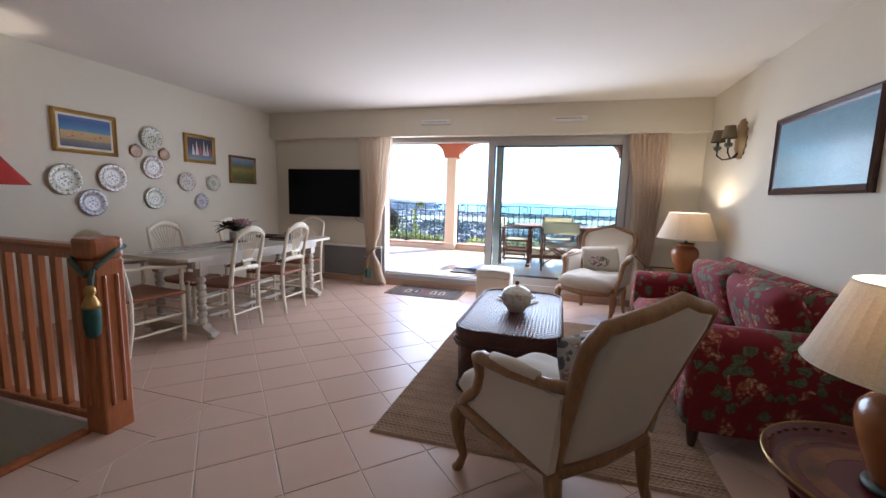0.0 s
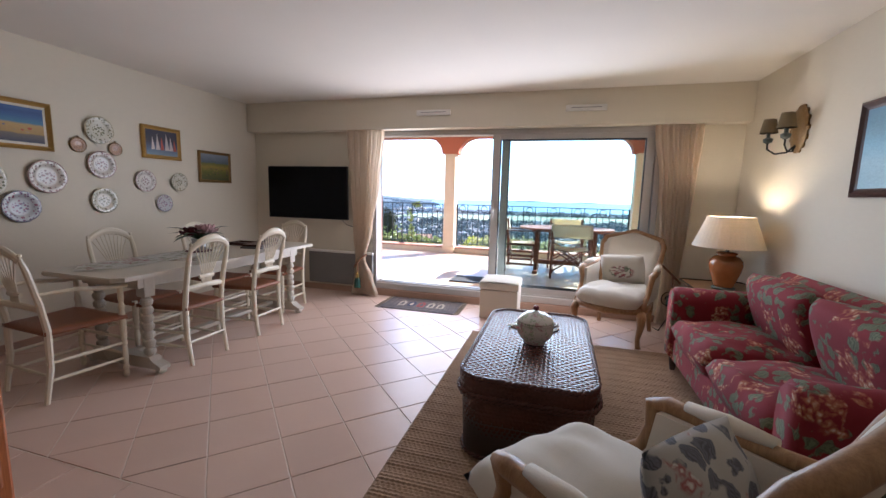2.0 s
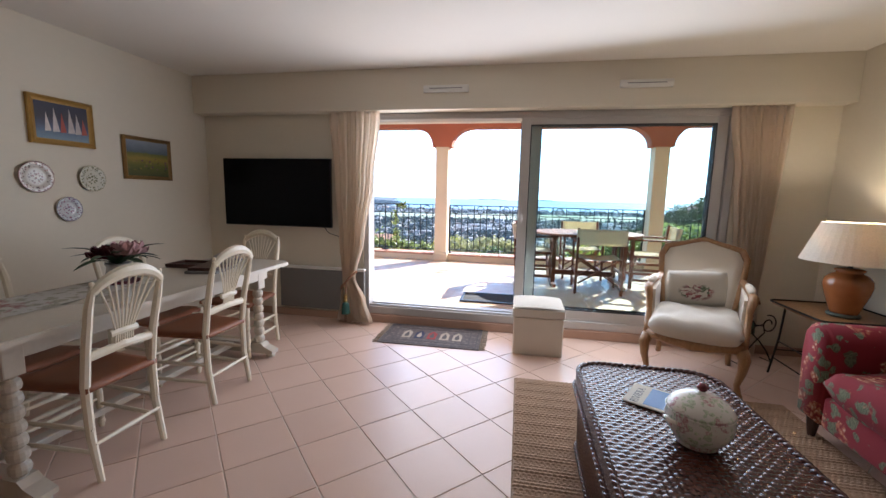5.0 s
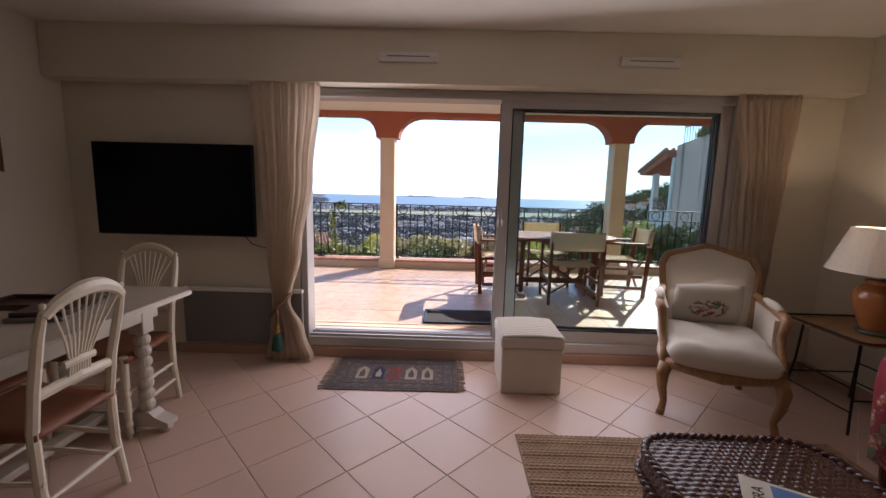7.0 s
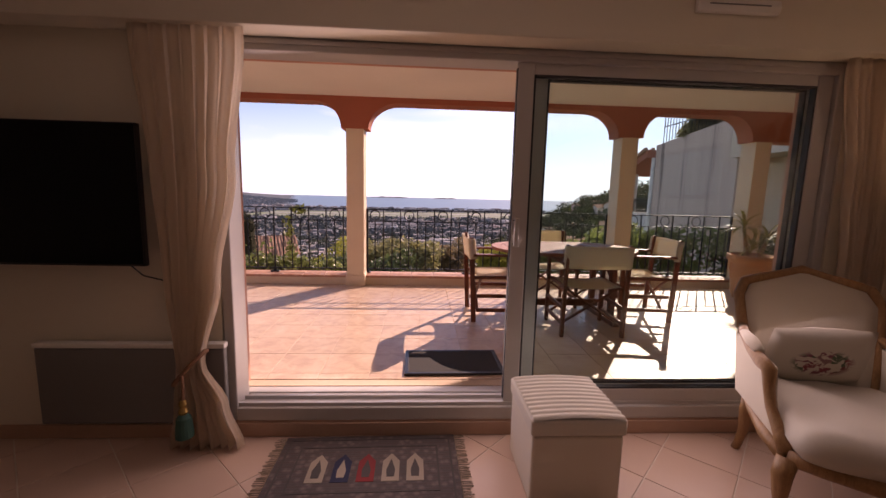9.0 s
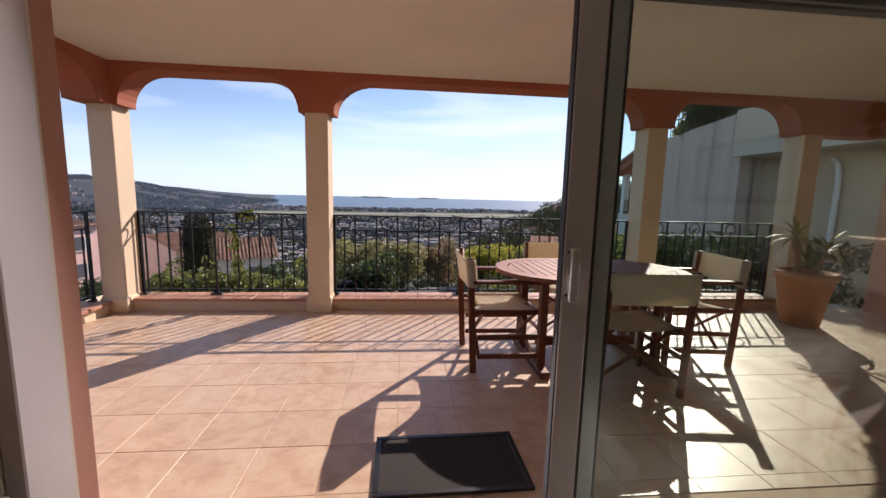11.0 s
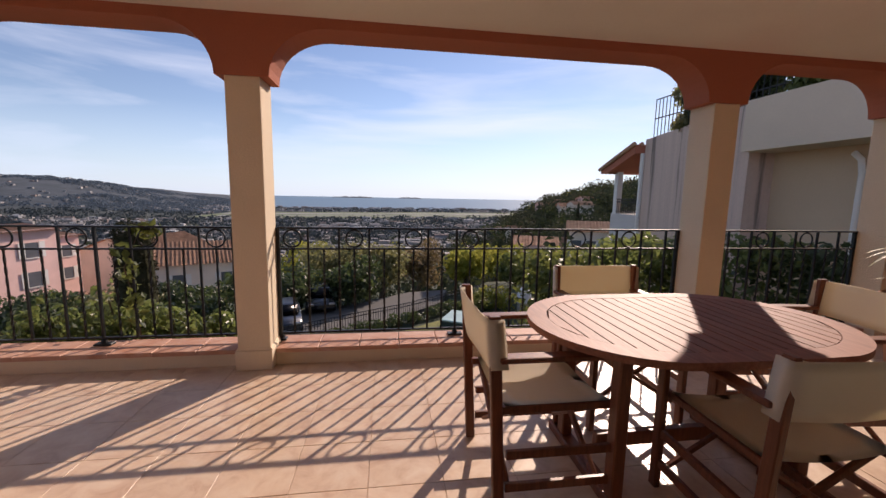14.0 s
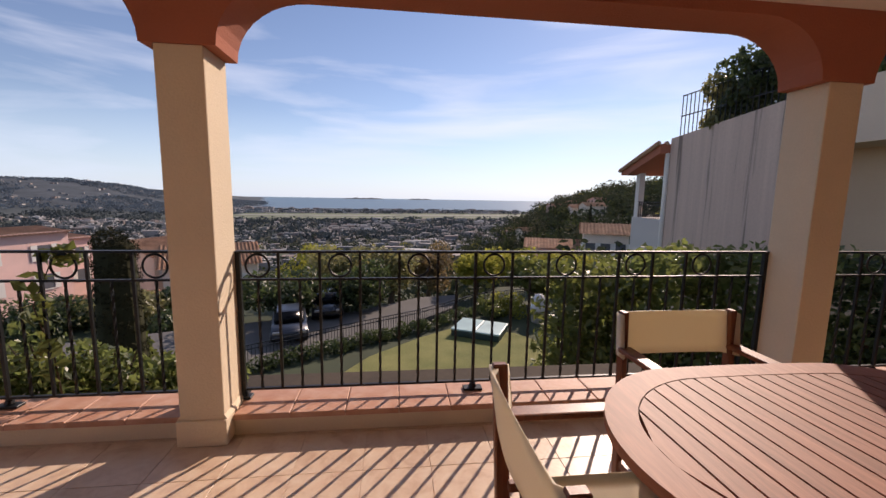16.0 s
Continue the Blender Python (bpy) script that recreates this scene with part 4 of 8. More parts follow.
def dining_chair(x, y, turn, label, arms=False, w=0.42, like=None):
    """Ivory painted wheatsheaf-back chair; faces local +y."""
    t = thing("dining_chair", x, y, 0, turn, label, "chair", "chairs round the dining table")
    d = 0.40
    wf, wb, bk = w / 2, w / 2 - 0.045, -0.20
    lean = 0.085
    for s in (-1, 1):
        b = bm_()
        tube(b, [(s * wb, bk - 0.035, 0.0), (s * wb, bk, 0.22), (s * wb, bk + 0.004, 0.45), (s * wb, bk - 0.02, 0.62), (s * (wb + 0.005), bk - lean * 0.75, 0.82), (s * wb, bk - lean, 0.90)], [0.015, 0.019, 0.02, 0.019, 0.018, 0.013], 8)
        part("back_post", b, M["white_wood"], t)
        b = bm_()
        lathe(b, [(0.010, -0.012), (0.0125, 0.0), (0.007, 0.006), (0.011, 0.016), (0.010, 0.027), (0.0, 0.034)], 10, s * wb, bk - lean, Matrix.Translation((0, 0, 0.905)))
        part("finial", b, M["white_wood"], t)
        b = bm_()
        lathe(b, [(0.012, 0.0), (0.016, 0.015), (0.02, 0.03), (0.014, 0.05), (0.02, 0.075), (0.014, 0.095), (0.017, 0.12), (0.019, 0.2), (0.014, 0.225), (0.02, 0.245), (0.014, 0.265), (0.019, 0.29), (0.021, 0.40), (0.019, 0.455 if not arms else 0.46)] + ([(0.014, 0.48), (0.021, 0.51), (0.014, 0.54), (0.018, 0.57), (0.016, 0.645)] if arms else []), 12, s * (wf - 0.02), d / 2)
        part("front_leg", b, M["white_wood"], t)
        for z in (0.14, 0.25):
            b = bm_()
            tube(b, [(s * wb, bk - 0.02, z), (s * (wb + wf - 0.02) / 2, 0, z), (s * (wf - 0.02), d / 2, z)], [0.009, 0.013, 0.009], 7)
            part("side_rung", b, M["white_wood"], t)
        if arms:
            b = bm_()
            tube(b, [(s * wb, bk - 0.03, 0.68), (s * (wb + 0.03), -0.05, 0.685), (s * (wf + 0.005), 0.12, 0.66), (s * (wf - 0.01), d / 2 + 0.03, 0.655)], [0.016, 0.019, 0.022, 0.024], 8, squash=0.7)
            part("arm", b, M["white_wood"], t)
    for z in (0.17, 0.28):
        b = bm_()
        tube(b, [(-(wf - 0.02), d / 2, z), (-0.05, d / 2, z), (0, d / 2, z), (0.05, d / 2, z), (wf - 0.02, d / 2, z)], [0.008, 0.011, 0.016, 0.011, 0.008], 7)
        part("front_rung", b, M["white_wood"], t)
    b = bm_()
    tube(b, [(-wb, bk - 0.02, 0.18), (0, bk - 0.02, 0.18), (wb, bk - 0.02, 0.18)], [0.008, 0.012, 0.008], 7)
    part("back_rung", b, M["white_wood"], t)
    # arched top rail
    b = bm_()
    arc = []
    for k in range(13):
        u = -1 + 2 * k / 12
        arc.append((u * wb, bk - lean * 1.02 - 0.02 * (1 - u * u), 0.885 + 0.075 * (1 - u * u) ** 0.8))
    tube(b, arc, [0.014 + 0.010 * (1 - abs(-1 + 2 * k / 12) ** 2) for k in range(13)], 8, squash=1.3)
    part("top_rail", b, M["white_wood"], t)
    b = bm_()
    tube(b, [(-wb, bk - 0.014, 0.585), (0, bk - 0.03, 0.60), (wb, bk - 0.014, 0.585)], 0.014, 8, squash=1.6)
    part("cross_rail", b, M["white_wood"], t)
    b = bm_()
    tube(b, [(-0.065, bk - 0.035, 0.665), (0, bk - 0.042, 0.67), (0.065, bk - 0.035, 0.665)], 0.011, 7, squash=1.5)
    part("sheaf_band", b, M["white_wood"], t)
    for k in range(9):
        u = -1 + 2 * k / 8
        b = bm_()
        tube(b, [(u * 0.045, bk - 0.03, 0.595), (u * 0.042, bk - 0.038, 0.67), (u * 0.075, bk - 0.06, 0.77), (u * wb * 0.88, bk - lean - 0.012, 0.888 + 0.07 * (1 - u * u * 0.75) ** 0.8)], 0.0045, 6)
        part("sheaf_rod", b, M["white_wood"], t)
    # rush seat
    b = bm_()
    n = 10
    g = {}
    for i in range(n + 1):
        for j in range(n + 1):
            u, v = 2 * i / n - 1, 2 * j / n - 1
            hw = wb + (wf - wb) * (v + 1) / 2 + 0.012
            edge = max(abs(u), abs(v))
            z = 0.455 - 0.012 * (1 - max(abs(u), abs(v)) ** 2) + (0.006 if edge < 0.95 else -0.006) - 0.006 * abs(abs(u) - abs(v))
            g[i, j] = b.verts.new((u * hw, v * (d / 2 + 0.015), z))
    for i in range(n):
        for j in range(n):
            b.faces.new((g[i, j], g[i + 1, j], g[i + 1, j + 1], g[i, j + 1]))
    r = bmesh.ops.extrude_face_region(b, geom=b.faces[:])
    for v in r["geom"]:
        if isinstance(v, bmesh.types.BMVert):
            v.co.z = 0.425
    part("seat", b, M["rush"], t, "brown woven rush seat", True)
    return t


right_chair = dining_chair(-2.575, 3.61, 90, "ivory wheatsheaf-back chair with brown rush seat beside the table")
copy_thing(right_chair, pose(-2.575, 4.31, 0, 0, 0, 90))
copy_thing(right_chair, pose(-3.06, 3.62, 0, 0, 0, -90))
copy_thing(right_chair, pose(-3.06, 4.45, 0, 0, 0, -90))
tagged(copy_thing(right_chair, pose(-2.775, 5.0, 0, 0, 0, 180)), "ivory wheatsheaf-back chair at the table's window end")
dining_chair(-2.87, 2.98, -4, "ivory wheatsheaf-back armchair drawn up to the table's end", True, 0.52)

t = thing("table_runner", -2.93, 3.75, 0.749, 2, "cream floral table runner lying along the table", "runner")
b = bm_()
g = {}
for i in range(9):
    for j in range(31):
        u, v = i / 8, j / 30
        tip = 0.16 * (1 - abs(2 * u - 1)) if j in (0,) else 0
        g[i, j] = b.verts.new(((u - 0.5) * 0.36, (v - 0.5) * 1.05 - tip, 0.003 + 0.002 * noise.noise(Vector((u * 6, v * 12, 1)))))
for i in range(8):
    for j in range(30):
        b.faces.new((g[i, j], g[i + 1, j], g[i + 1, j + 1], g[i, j + 1]))
bmesh.ops.solidify(b, geom=b.faces[:], thickness=0.002)
part("cloth", b, M["runner"], t, smooth=True)


def leaf_blade(bm, m, length, width):
    n = 6
    left, mid, rgt = [], [], []
    for k in range(n + 1):
        u = k / n
        w = width * math.sin(PI * min(1, u * 0.96 + 0.04)) ** 0.8
        z = 0.10 * length * math.sin(u * PI) - 0.25 * length * u * u
        left.append(bm.verts.new(m @ Vector((-w / 2, u * length, z + w * 0.12))))
        mid.append(bm.verts.new(m @ Vector((0, u * length, z))))
        rgt.append(bm.verts.new(m @ Vector((w / 2, u * length, z + w * 0.12))))
    for k in range(n):
        bm.faces.new((left[k], mid[k], mid[k + 1], left[k + 1]))
        bm.faces.new((mid[k], rgt[k], rgt[k + 1], mid[k + 1]))


def bloom(bm, c, r):
    """A full peony-like head of cupped petals."""
    rnd = random.Random(int(c[0] * 1000))
    for ring, (count, tilt, size) in enumerate(((5, 12, 0.5), (7, 32, 0.75), (9, 58, 0.95), (9, 85, 1.0))):
        for k in range(count):
            m = Matrix.Translation(c) @ pose(0, 0, 0, 0, 0, 360 * k / count + ring * 20 + rnd.uniform(-8, 8)) @ pose(0, 0.15 * r, 0, 75 - tilt, 0, 0)
            g = {}
            for i in range(5):
                for j in range(5):
                    u, v = i / 2 - 1, j / 4
                    w = r * 0.62 * size * math.sin(PI * (0.15 + 0.8 * v)) ** 0.6
                    g[i, j] = bm.verts.new(m @ Vector((u * w, v * r * size, 0.35 * r * (u * u + v * v) * size)))
            for i in range(4):
                for j in range(4):
                    bm.faces.new((g[i, j], g[i + 1, j], g[i + 1, j + 1], g[i, j + 1]))


t = thing("flower_vase", -2.95, 4.12, 0.748, 0, "small silvery pot of burgundy and pink peonies on the table", "vase")
b = bm_()
lathe(b, [(0.045, 0.012), (0.06, 0.02), (0.066, 0.06), (0.06, 0.10), (0.068, 0.125), (0.062, 0.125), (0.055, 0.10), (0.0, 0.09)], 20)
part("pot", b, M["steel"], t, "silvery metal pot", True)
b = bm_()
lathe(b, [(0.0, 0.0), (0.10, 0.0), (0.115, 0.008), (0.11, 0.011), (0.0, 0.009)], 24)
part("saucer", b, M["burgundy"], t)
b = bm_()
for k in range(13):
    leaf_blade(b, pose(0, 0, 0.12, 0, 0, k * 360 / 13 + 9) @ pose(0, 0.02, 0, 12 + 14 * (k % 3), 0, 0), 0.22 + 0.03 * (k % 2), 0.06)
part("leaves", b, M["leaf_dark"], t)
b = bm_()
bloom(b, (-0.035, -0.03, 0.155), 0.085)
part("flower", b, M["burgundy"], t, "burgundy peony", True)
b = bm_()
bloom(b, (0.045, 0.03, 0.175), 0.09)
part("flower", b, M["blush"], t, "pale pink peony", True)

t = thing("book", -2.72, 4.62, 0.746, 12, "stack of dark board books lying on the table", "book")
b = bm_()
box(b, -0.11, -0.15, 0, 0.11, 0.15, 0.018, 0.002, 1)
part("cover", b, M["heater"], t)
b = bm_()
box(b, -0.10, -0.13, 0.019, 0.10, 0.12, 0.04, 0.002, 1)
part("cover", b, M["dark_frame"], t)
t = thing("napkin", -2.80, 4.86, 0.746, 30, "folded grey cloth lying on the table", "cloth")
b = bm_()
pillow(b, 0.24, 0.16, 0.07, Matrix.Translation((0, 0, 0.033)), 10, 0.5, 0.05)
part("cloth", b, M["cushion_print"], t, smooth=True)
t = thing("tray", -2.98, 4.72, 0.746, 5, "dark tray with small things on the table", "tray")
b = bm_()
box(b, -0.14, -0.10, 0, 0.14, 0.10, 0.010, 0.003, 1)
for x0, y0, x1, y1 in ((-0.14, -0.10, 0.14, -0.088), (-0.14, 0.088, 0.14, 0.10), (-0.14, -0.088, -0.128, 0.088), (0.128, -0.088, 0.14, 0.088)):
    box(b, x0, y0, 0.010, x1, y1, 0.03)
part("body", b, M["dark_frame"], t)

# ---- stair balustrade ----
t = thing("balustrade", -1.855, 2.055, 0, 0, "varnished orange pine stair balustrade with a stout newel post", "railing")
b = bm_()
box(b, -0.075, -0.075, -0.06, 0.075, 0.075, 0.93, 0.012, 2)
part("newel_post", b, M["rail_wood"], t)
b = bm_()
box(b, -0.080, -0.080, 0.931, 0.080, 0.080, 1.045, 0.022, 2)
part("newel_cap", b, M["rail_wood"], t)
for bx, by in ((-0.03, -0.074), (0.03, -0.074), (0.074, -0.03), (0.074, 0.03)):
    b = bm_()
    lathe(b, [(0.010, 0.15), (0.012, 0.16), (0.012, 0.84), (0.010, 0.85)], 8, bx, by)
    part("bead", b, M["rail_wood"], t)
b = bm_()
prism(b, [(-0.035, 0.925), (-0.03, 0.965), (-0.04, 0.985), (-0.03, 1.0), (0.03, 1.0), (0.04, 0.985), (0.03, 0.965), (0.035, 0.925)], "x", -2.0, -0.078)
part("handrail", b, M["rail_wood"], t)
b = bm_()
box(b, -2.0, -0.035, 0.03, -0.078, 0.035, 0.075, 0.006, 1)
part("bottom_rail", b, M["rail_wood"], t)
first = None
for k in range(14):
    x = -0.19 - 0.137 * k
    if first is None:
        b = bm_()
        box(b, -0.021, -0.021, 0.07, 0.021, 0.021, 0.93, 0.006, 1)
        ob = part("baluster", b, M["rail_wood"], t)
        first = ob
    else:
        ob = new("baluster", first.data)
        ob.parent = t
    ob.location = (x, 0, 0)
b = bm_()
box(b, -0.105, -2.6, -0.10, -0.035, -0.078, 0.012, 0.008, 2)
part("floor_nosing", b, M["rail_wood"], t)

t = thing("ornamental_tassel", -1.855, 2.055, 0, 0, "large green and gold cord tassel hung round the newel", "tassel")
t.location = (-1.855, 2.055, 0.07)
b = bm_()
path = [(-0.082, 0.05, 0.91), (-0.088, -0.04, 0.89), (-0.06, -0.088, 0.86), (0.0, -0.095, 0.82), (0.045, -0.096, 0.79), (0.088, -0.07, 0.83), (0.09, 0.02, 0.90), (0.06, 0.088, 0.92), (-0.05, 0.088, 0.92)]
tube(b, path, 0.014, 8, True)
tube(b, [(0.085, -0.085, 0.82), (0.10, -0.105, 0.78), (0.106, -0.112, 0.745)], 0.014, 8)
part("cord", b, M["cord"], t)
b = bm_()
lathe(b, [(0.010, 0.65), (0.023, 0.635), (0.026, 0.615), (0.016, 0.60), (0.024, 0.585), (0.036, 0.56), (0.039, 0.545), (0.033, 0.535)], 16, 0.108, -0.118, Matrix.Translation((0, 0, 0.10)))
part("turned_head", b, M["gilt"], t, "turned gold head", True)
b = bm_()
lathe(b, [(0.033, 0.54), (0.037, 0.50), (0.035, 0.44), (0.028, 0.40), (0.012, 0.383), (0.0, 0.38)], 18, 0.108, -0.118, Matrix.Translation((0, 0, 0.10)))
part("skirt", b, M["green_silk"], t, "dark green silk skirt", True)

# ---- wall lamp by the stairs ----
t = thing("wall_lamp", -3.66, 2.47, 1.30, 0, "red pleated wall lamp above the stairs, lit", "wall lamp")
b = bm_()
lathe(b, [(0.27, 0.0), (0.09, 0.25), (0.085, 0.25), (0.265, 0.0)], 36)
part("shade", b, M["red_shade"], t)
b = bm_()
lathe(b, [(0.0, 0.06), (0.025, 0.08), (0.028, 0.12), (0.012, 0.16), (0.0, 0.16)], 12)
part("bulb", b, M["bulb"], t)
b = bm_()
tube(b, [(0, 0, 0.16), (0, 0, 0.20), (-0.10, 0, 0.21), (-0.19, 0, 0.19)], 0.008, 8)
part("bracket", b, M["brass"], t)
lamp = new("wall_lamp_light", bpy.data.lights.new("wall_lamp_light", "POINT"))
lamp.data.energy, lamp.data.color, lamp.data.shadow_soft_size = 10, (1.0, 0.80, 0.56), 0.03
lamp.location = (-3.66, 2.47, 1.345)

# ---- carpets ----
def relief_sheet(bm, x0, y0, x1, y1, step, f, z=0.0):
    nx, ny = max(1, round((x1 - x0) / step)), max(1, round((y1 - y0) / step))
    g = [[bm.verts.new((x0 + (x1 - x0) * i / nx, y0 + (y1 - y0) * j / ny, z + f(x0 + (x1 - x0) * i / nx, y0 + (y1 - y0) * j / ny))) for j in range(ny + 1)] for i in range(nx + 1)]
    for i in range(nx):
        for j in range(ny):
            bm.faces.new((g[i][j], g[i + 1][j], g[i + 1][j + 1], g[i][j + 1]))


def jute_h(x, y):
    edge = min(x + 0.875, 0.875 - x, y + 1.245, 1.245 - y)
    row = math.floor(y / 0.021)
    s = abs(math.sin(PI * y / 0.021)) ** 0.6
    k = 0.82 + 0.18 * math.sin(2 * PI * (x / 0.027 + 0.5 * (row % 2)) + 0.9 * noise.noise(Vector((x * 5, y * 5, 3))))
    return min(0.004 + 0.011 * s * k, 0.002 + edge * 0.9) + 0.002 * noise.noise(Vector((x * 3, y * 3, 0)))


t = thing("jute_rug", 0.375, 3.705, 0.001, 0, "large chunky natural jute rug under the seating", "rug")
b = bm_()
relief_sheet(b, -0.875, -1.245, 0.875, 1.245, 0.0075, jute_h)
part("weave", b, M["jute"], t)

m, nt, p = bare("kilim_wool")
v = place_of(nt)
n = tex(nt, "ShaderNodeTexNoise", v, Scale=180.0, Detail=2.0).outputs["Fac"]
band = tex(nt, "ShaderNodeTexWave", v, Scale=9.0, Distortion=0.0)
band.bands_direction = "Y"
big = ramp(nt, band.outputs["Fac"], [(0.3, (0.095, 0.075, 0.072)), (0.5, (0.14, 0.115, 0.105)), (0.8, (0.10, 0.065, 0.062))])
zig = tex(nt, "ShaderNodeTexVoronoi", place_of(nt, "Object", (26, 26, 1)), Scale=1.0).outputs["Distance"]
col = mixed(nt, 0.5, big, ramp(nt, zig, [(0.2, (0.20, 0.16, 0.14)), (0.5, (0.07, 0.06, 0.06))]))
nt.links.new(mixed(nt, 0.5, col, ramp(nt, n, [(0.3, (0.6, 0.6, 0.6)), (0.7, (1, 1, 1))]), "MULTIPLY"), p.inputs["Base Color"])
inp(p, "Roughness", 0.95)
bumped(nt, p, n, 0.5, 0.004)
M["kilim"] = m
M["kilim_red"] = plain("red_wool", (0.24, 0.03, 0.03), 0.95, vary=0.2, fine=150, bump=0.4)
M["kilim_cream"] = plain("cream_wool", (0.34, 0.28, 0.22), 0.95, vary=0.2, fine=150, bump=0.4)
M["kilim_blue"] = plain("navy_wool", (0.02, 0.025, 0.06), 0.95, vary=0.2, fine=150, bump=0.4)
M["kilim_grey"] = plain("dark_grey_wool", (0.07, 0.06, 0.058), 0.95, vary=0.2, fine=150, bump=0.4)
t = thing("prayer_rug", -1.275, 5.665, 0.001, 1, "small patterned prayer rug with fringes before the door", "rug")
b = bm_()
box(b, -0.46, -0.265, 0, 0.46, 0.265, 0.006, 0.002, 1)
part("field", b, M["kilim"], t)
b = bm_()
for a, c, h in ((0.43, 0.235, 0.010), (0.36, 0.17, 0.010)):
    for x0, y0, x1, y1 in ((-a, -c, a, -c + h), (-a, c - h, a, c), (-a, -c + h, -a + h, c - h), (a - h, -c + h, a, c - h)):
        box(b, x0, y0, 0.006, x1, y1, 0.0075)
part("border", b, M["kilim_grey"], t)
for k, mm in enumerate(("kilim_cream", "kilim_blue", "kilim_red", "kilim_cream", "kilim_cream")):
    x = -0.24 + 0.12 * k
    b = bm_()
    prism(b, [(x - 0.042, -0.10), (x + 0.042, -0.10), (x + 0.042, 0.045), (x, 0.105), (x - 0.042, 0.045)], "z", 0.006, 0.0078)
    part("niche", b, M[mm], t)
    b = bm_()
    prism(b, [(x - 0.018, -0.07), (x + 0.018, -0.07), (x + 0.022, -0.02), (x, 0.06), (x - 0.022, -0.02)], "z", 0.0078, 0.009)
    part("niche_motif", b, M["kilim_grey" if mm != "kilim_blue" else "kilim_cream"], t)
rnd = random.Random(4)
b = bm_()
for s in (-1, 1):
    for k in range(56):
        y = -0.262 + 0.524 * k / 55
        l = 0.05 + rnd.uniform(-0.01, 0.012)
        dy = rnd.uniform(-0.012, 0.012)
        tube(b, [(s * 0.455, y, 0.004), (s * (0.455 + l * 0.5), y + dy * 0.6, 0.0045), (s * (0.455 + l), y + dy, 0.003)], 0.0024, 4)
tagged(part("fringe", b, M["kilim_cream"], t), kind="stuff")

# ---- rattan trunk ----
t = thing("rattan_trunk", 0.15, 3.64, 0.013, 0, "dark woven rattan trunk with a lid used as coffee table", "coffee table")


def rounded(hw, hd, r, n=8):
    pts = []
    for cx, cy, a0 in ((hw - r, hd - r, 0), (-hw + r, hd - r, 90), (-hw + r, -hd + r, 180), (hw - r, -hd + r, 270)):
        for k in range(n + 1):
            a = radians(a0 + 90 * k / n)
            pts.append((cx + r * math.cos(a), cy + r * math.sin(a)))
    return pts


def resample(pts, n):
    pts = [Vector((p[0], p[1], 0)) for p in pts]
    segs = [(a, c, (c - a).length) for a, c in zip(pts, pts[1:] + pts[:1])]
    total = sum(s[2] for s in segs)
    out, i, acc = [], 0, 0.0
    for k in range(n):
        d = total * k / n
        while acc + segs[i][2] < d:
            acc += segs[i][2]
            i += 1
        a, c, l = segs[i]
        q = a.lerp(c, (d - acc) / l if l else 0)
        tan = (c - a).normalized()
        out.append((q, Vector((tan.y, -tan.x, 0))))
    return out, total


def woven_side(bm, outline, z0, z1, pitch, amp, taper=0.0):
    n = 480
    ring, total = resample(outline, n)
    cols = round(total / pitch)
    cols += cols % 2
    nz = round((z1 - z0) / (pitch * 0.3))
    rows = []
    for j in range(nz + 1):
        z = z0 + (z1 - z0) * j / nz
        row = []
        for k, (q, nrm) in enumerate(ring):
            u = k / n * cols
            w = (z - z0) / (pitch * 0.8)
            h = amp * abs(math.sin(PI * (u + 0.5 * (math.floor(w) % 2)))) ** 0.7 * abs(math.sin(PI * w)) ** 0.6
            row.append(bm.verts.new(q * (1 - taper * (1 - j / nz)) + nrm * h + Vector((0, 0, z))))
        rows.append(row)
    for a, c in zip(rows, rows[1:]):
        for k in range(n):
            bm.faces.new((a[k], a[(k + 1) % n], c[(k + 1) % n], c[k]))


HW, HD = 0.335, 0.63
b = bm_()
woven_side(b, rounded(HW - 0.01, HD - 0.01, 0.13), 0.01, 0.33, 0.026, 0.008, 0.03)
part("body", b, M["rattan"], t, "", True)
b = bm_()
woven_side(b, rounded(HW + 0.004, HD + 0.004, 0.135), 0.345, 0.43, 0.026, 0.007)
lid = part("lid", b, M["rattan"], t, "", True)


def cane_top(x, y):
    p = 0.0225
    i, j = math.floor(x / p), math.floor(y / p)
    return 0.0065 * abs(math.sin(PI * x / p)) ** 0.6 * abs(math.sin(PI * y / p)) ** 0.6 * (1.0 if (i + j) % 2 else 0.55)


b = bm_()
relief_sheet(b, -HW, -HD, HW, HD, 0.0056, cane_top, 0.434)
for v in list(b.verts):
    ax, ay = abs(v.co.x) - (HW - 0.125), abs(v.co.y) - (HD - 0.125)
    if ax > 0 and ay > 0 and math.hypot(ax, ay) > 0.128:
        b.verts.remove(v)
part("woven_top", b, M["rattan"], lid, "", True)
b = bm_()
prism(b, rounded(HW - 0.015, HD - 0.015, 0.12), "z", 0.015, 0.433)
part("core", b, M["rattan_gap"], t)
for z, r, off in ((0.437, 0.014, 0.0), (0.352, 0.013, 0.012), (0.330, 0.012, 0.004), (0.02, 0.013, -0.012)):
    ring, total = resample(rounded(HW + off, HD + off, 0.135), 300)
    b = bm_()
    for ph in (0, PI):
        tube(b, [q + nrm * (0.006 * math.cos(k * 2 * PI * 62 / 300 + ph)) + Vector((0, 0, z + 0.006 * math.sin(k * 2 * PI * 62 / 300 + ph))) for k, (q, nrm) in enumerate(ring)], r * 0.62, 6, True)
    part("braid", b, M["rattan"], lid if z > 0.34 else t, "", True)

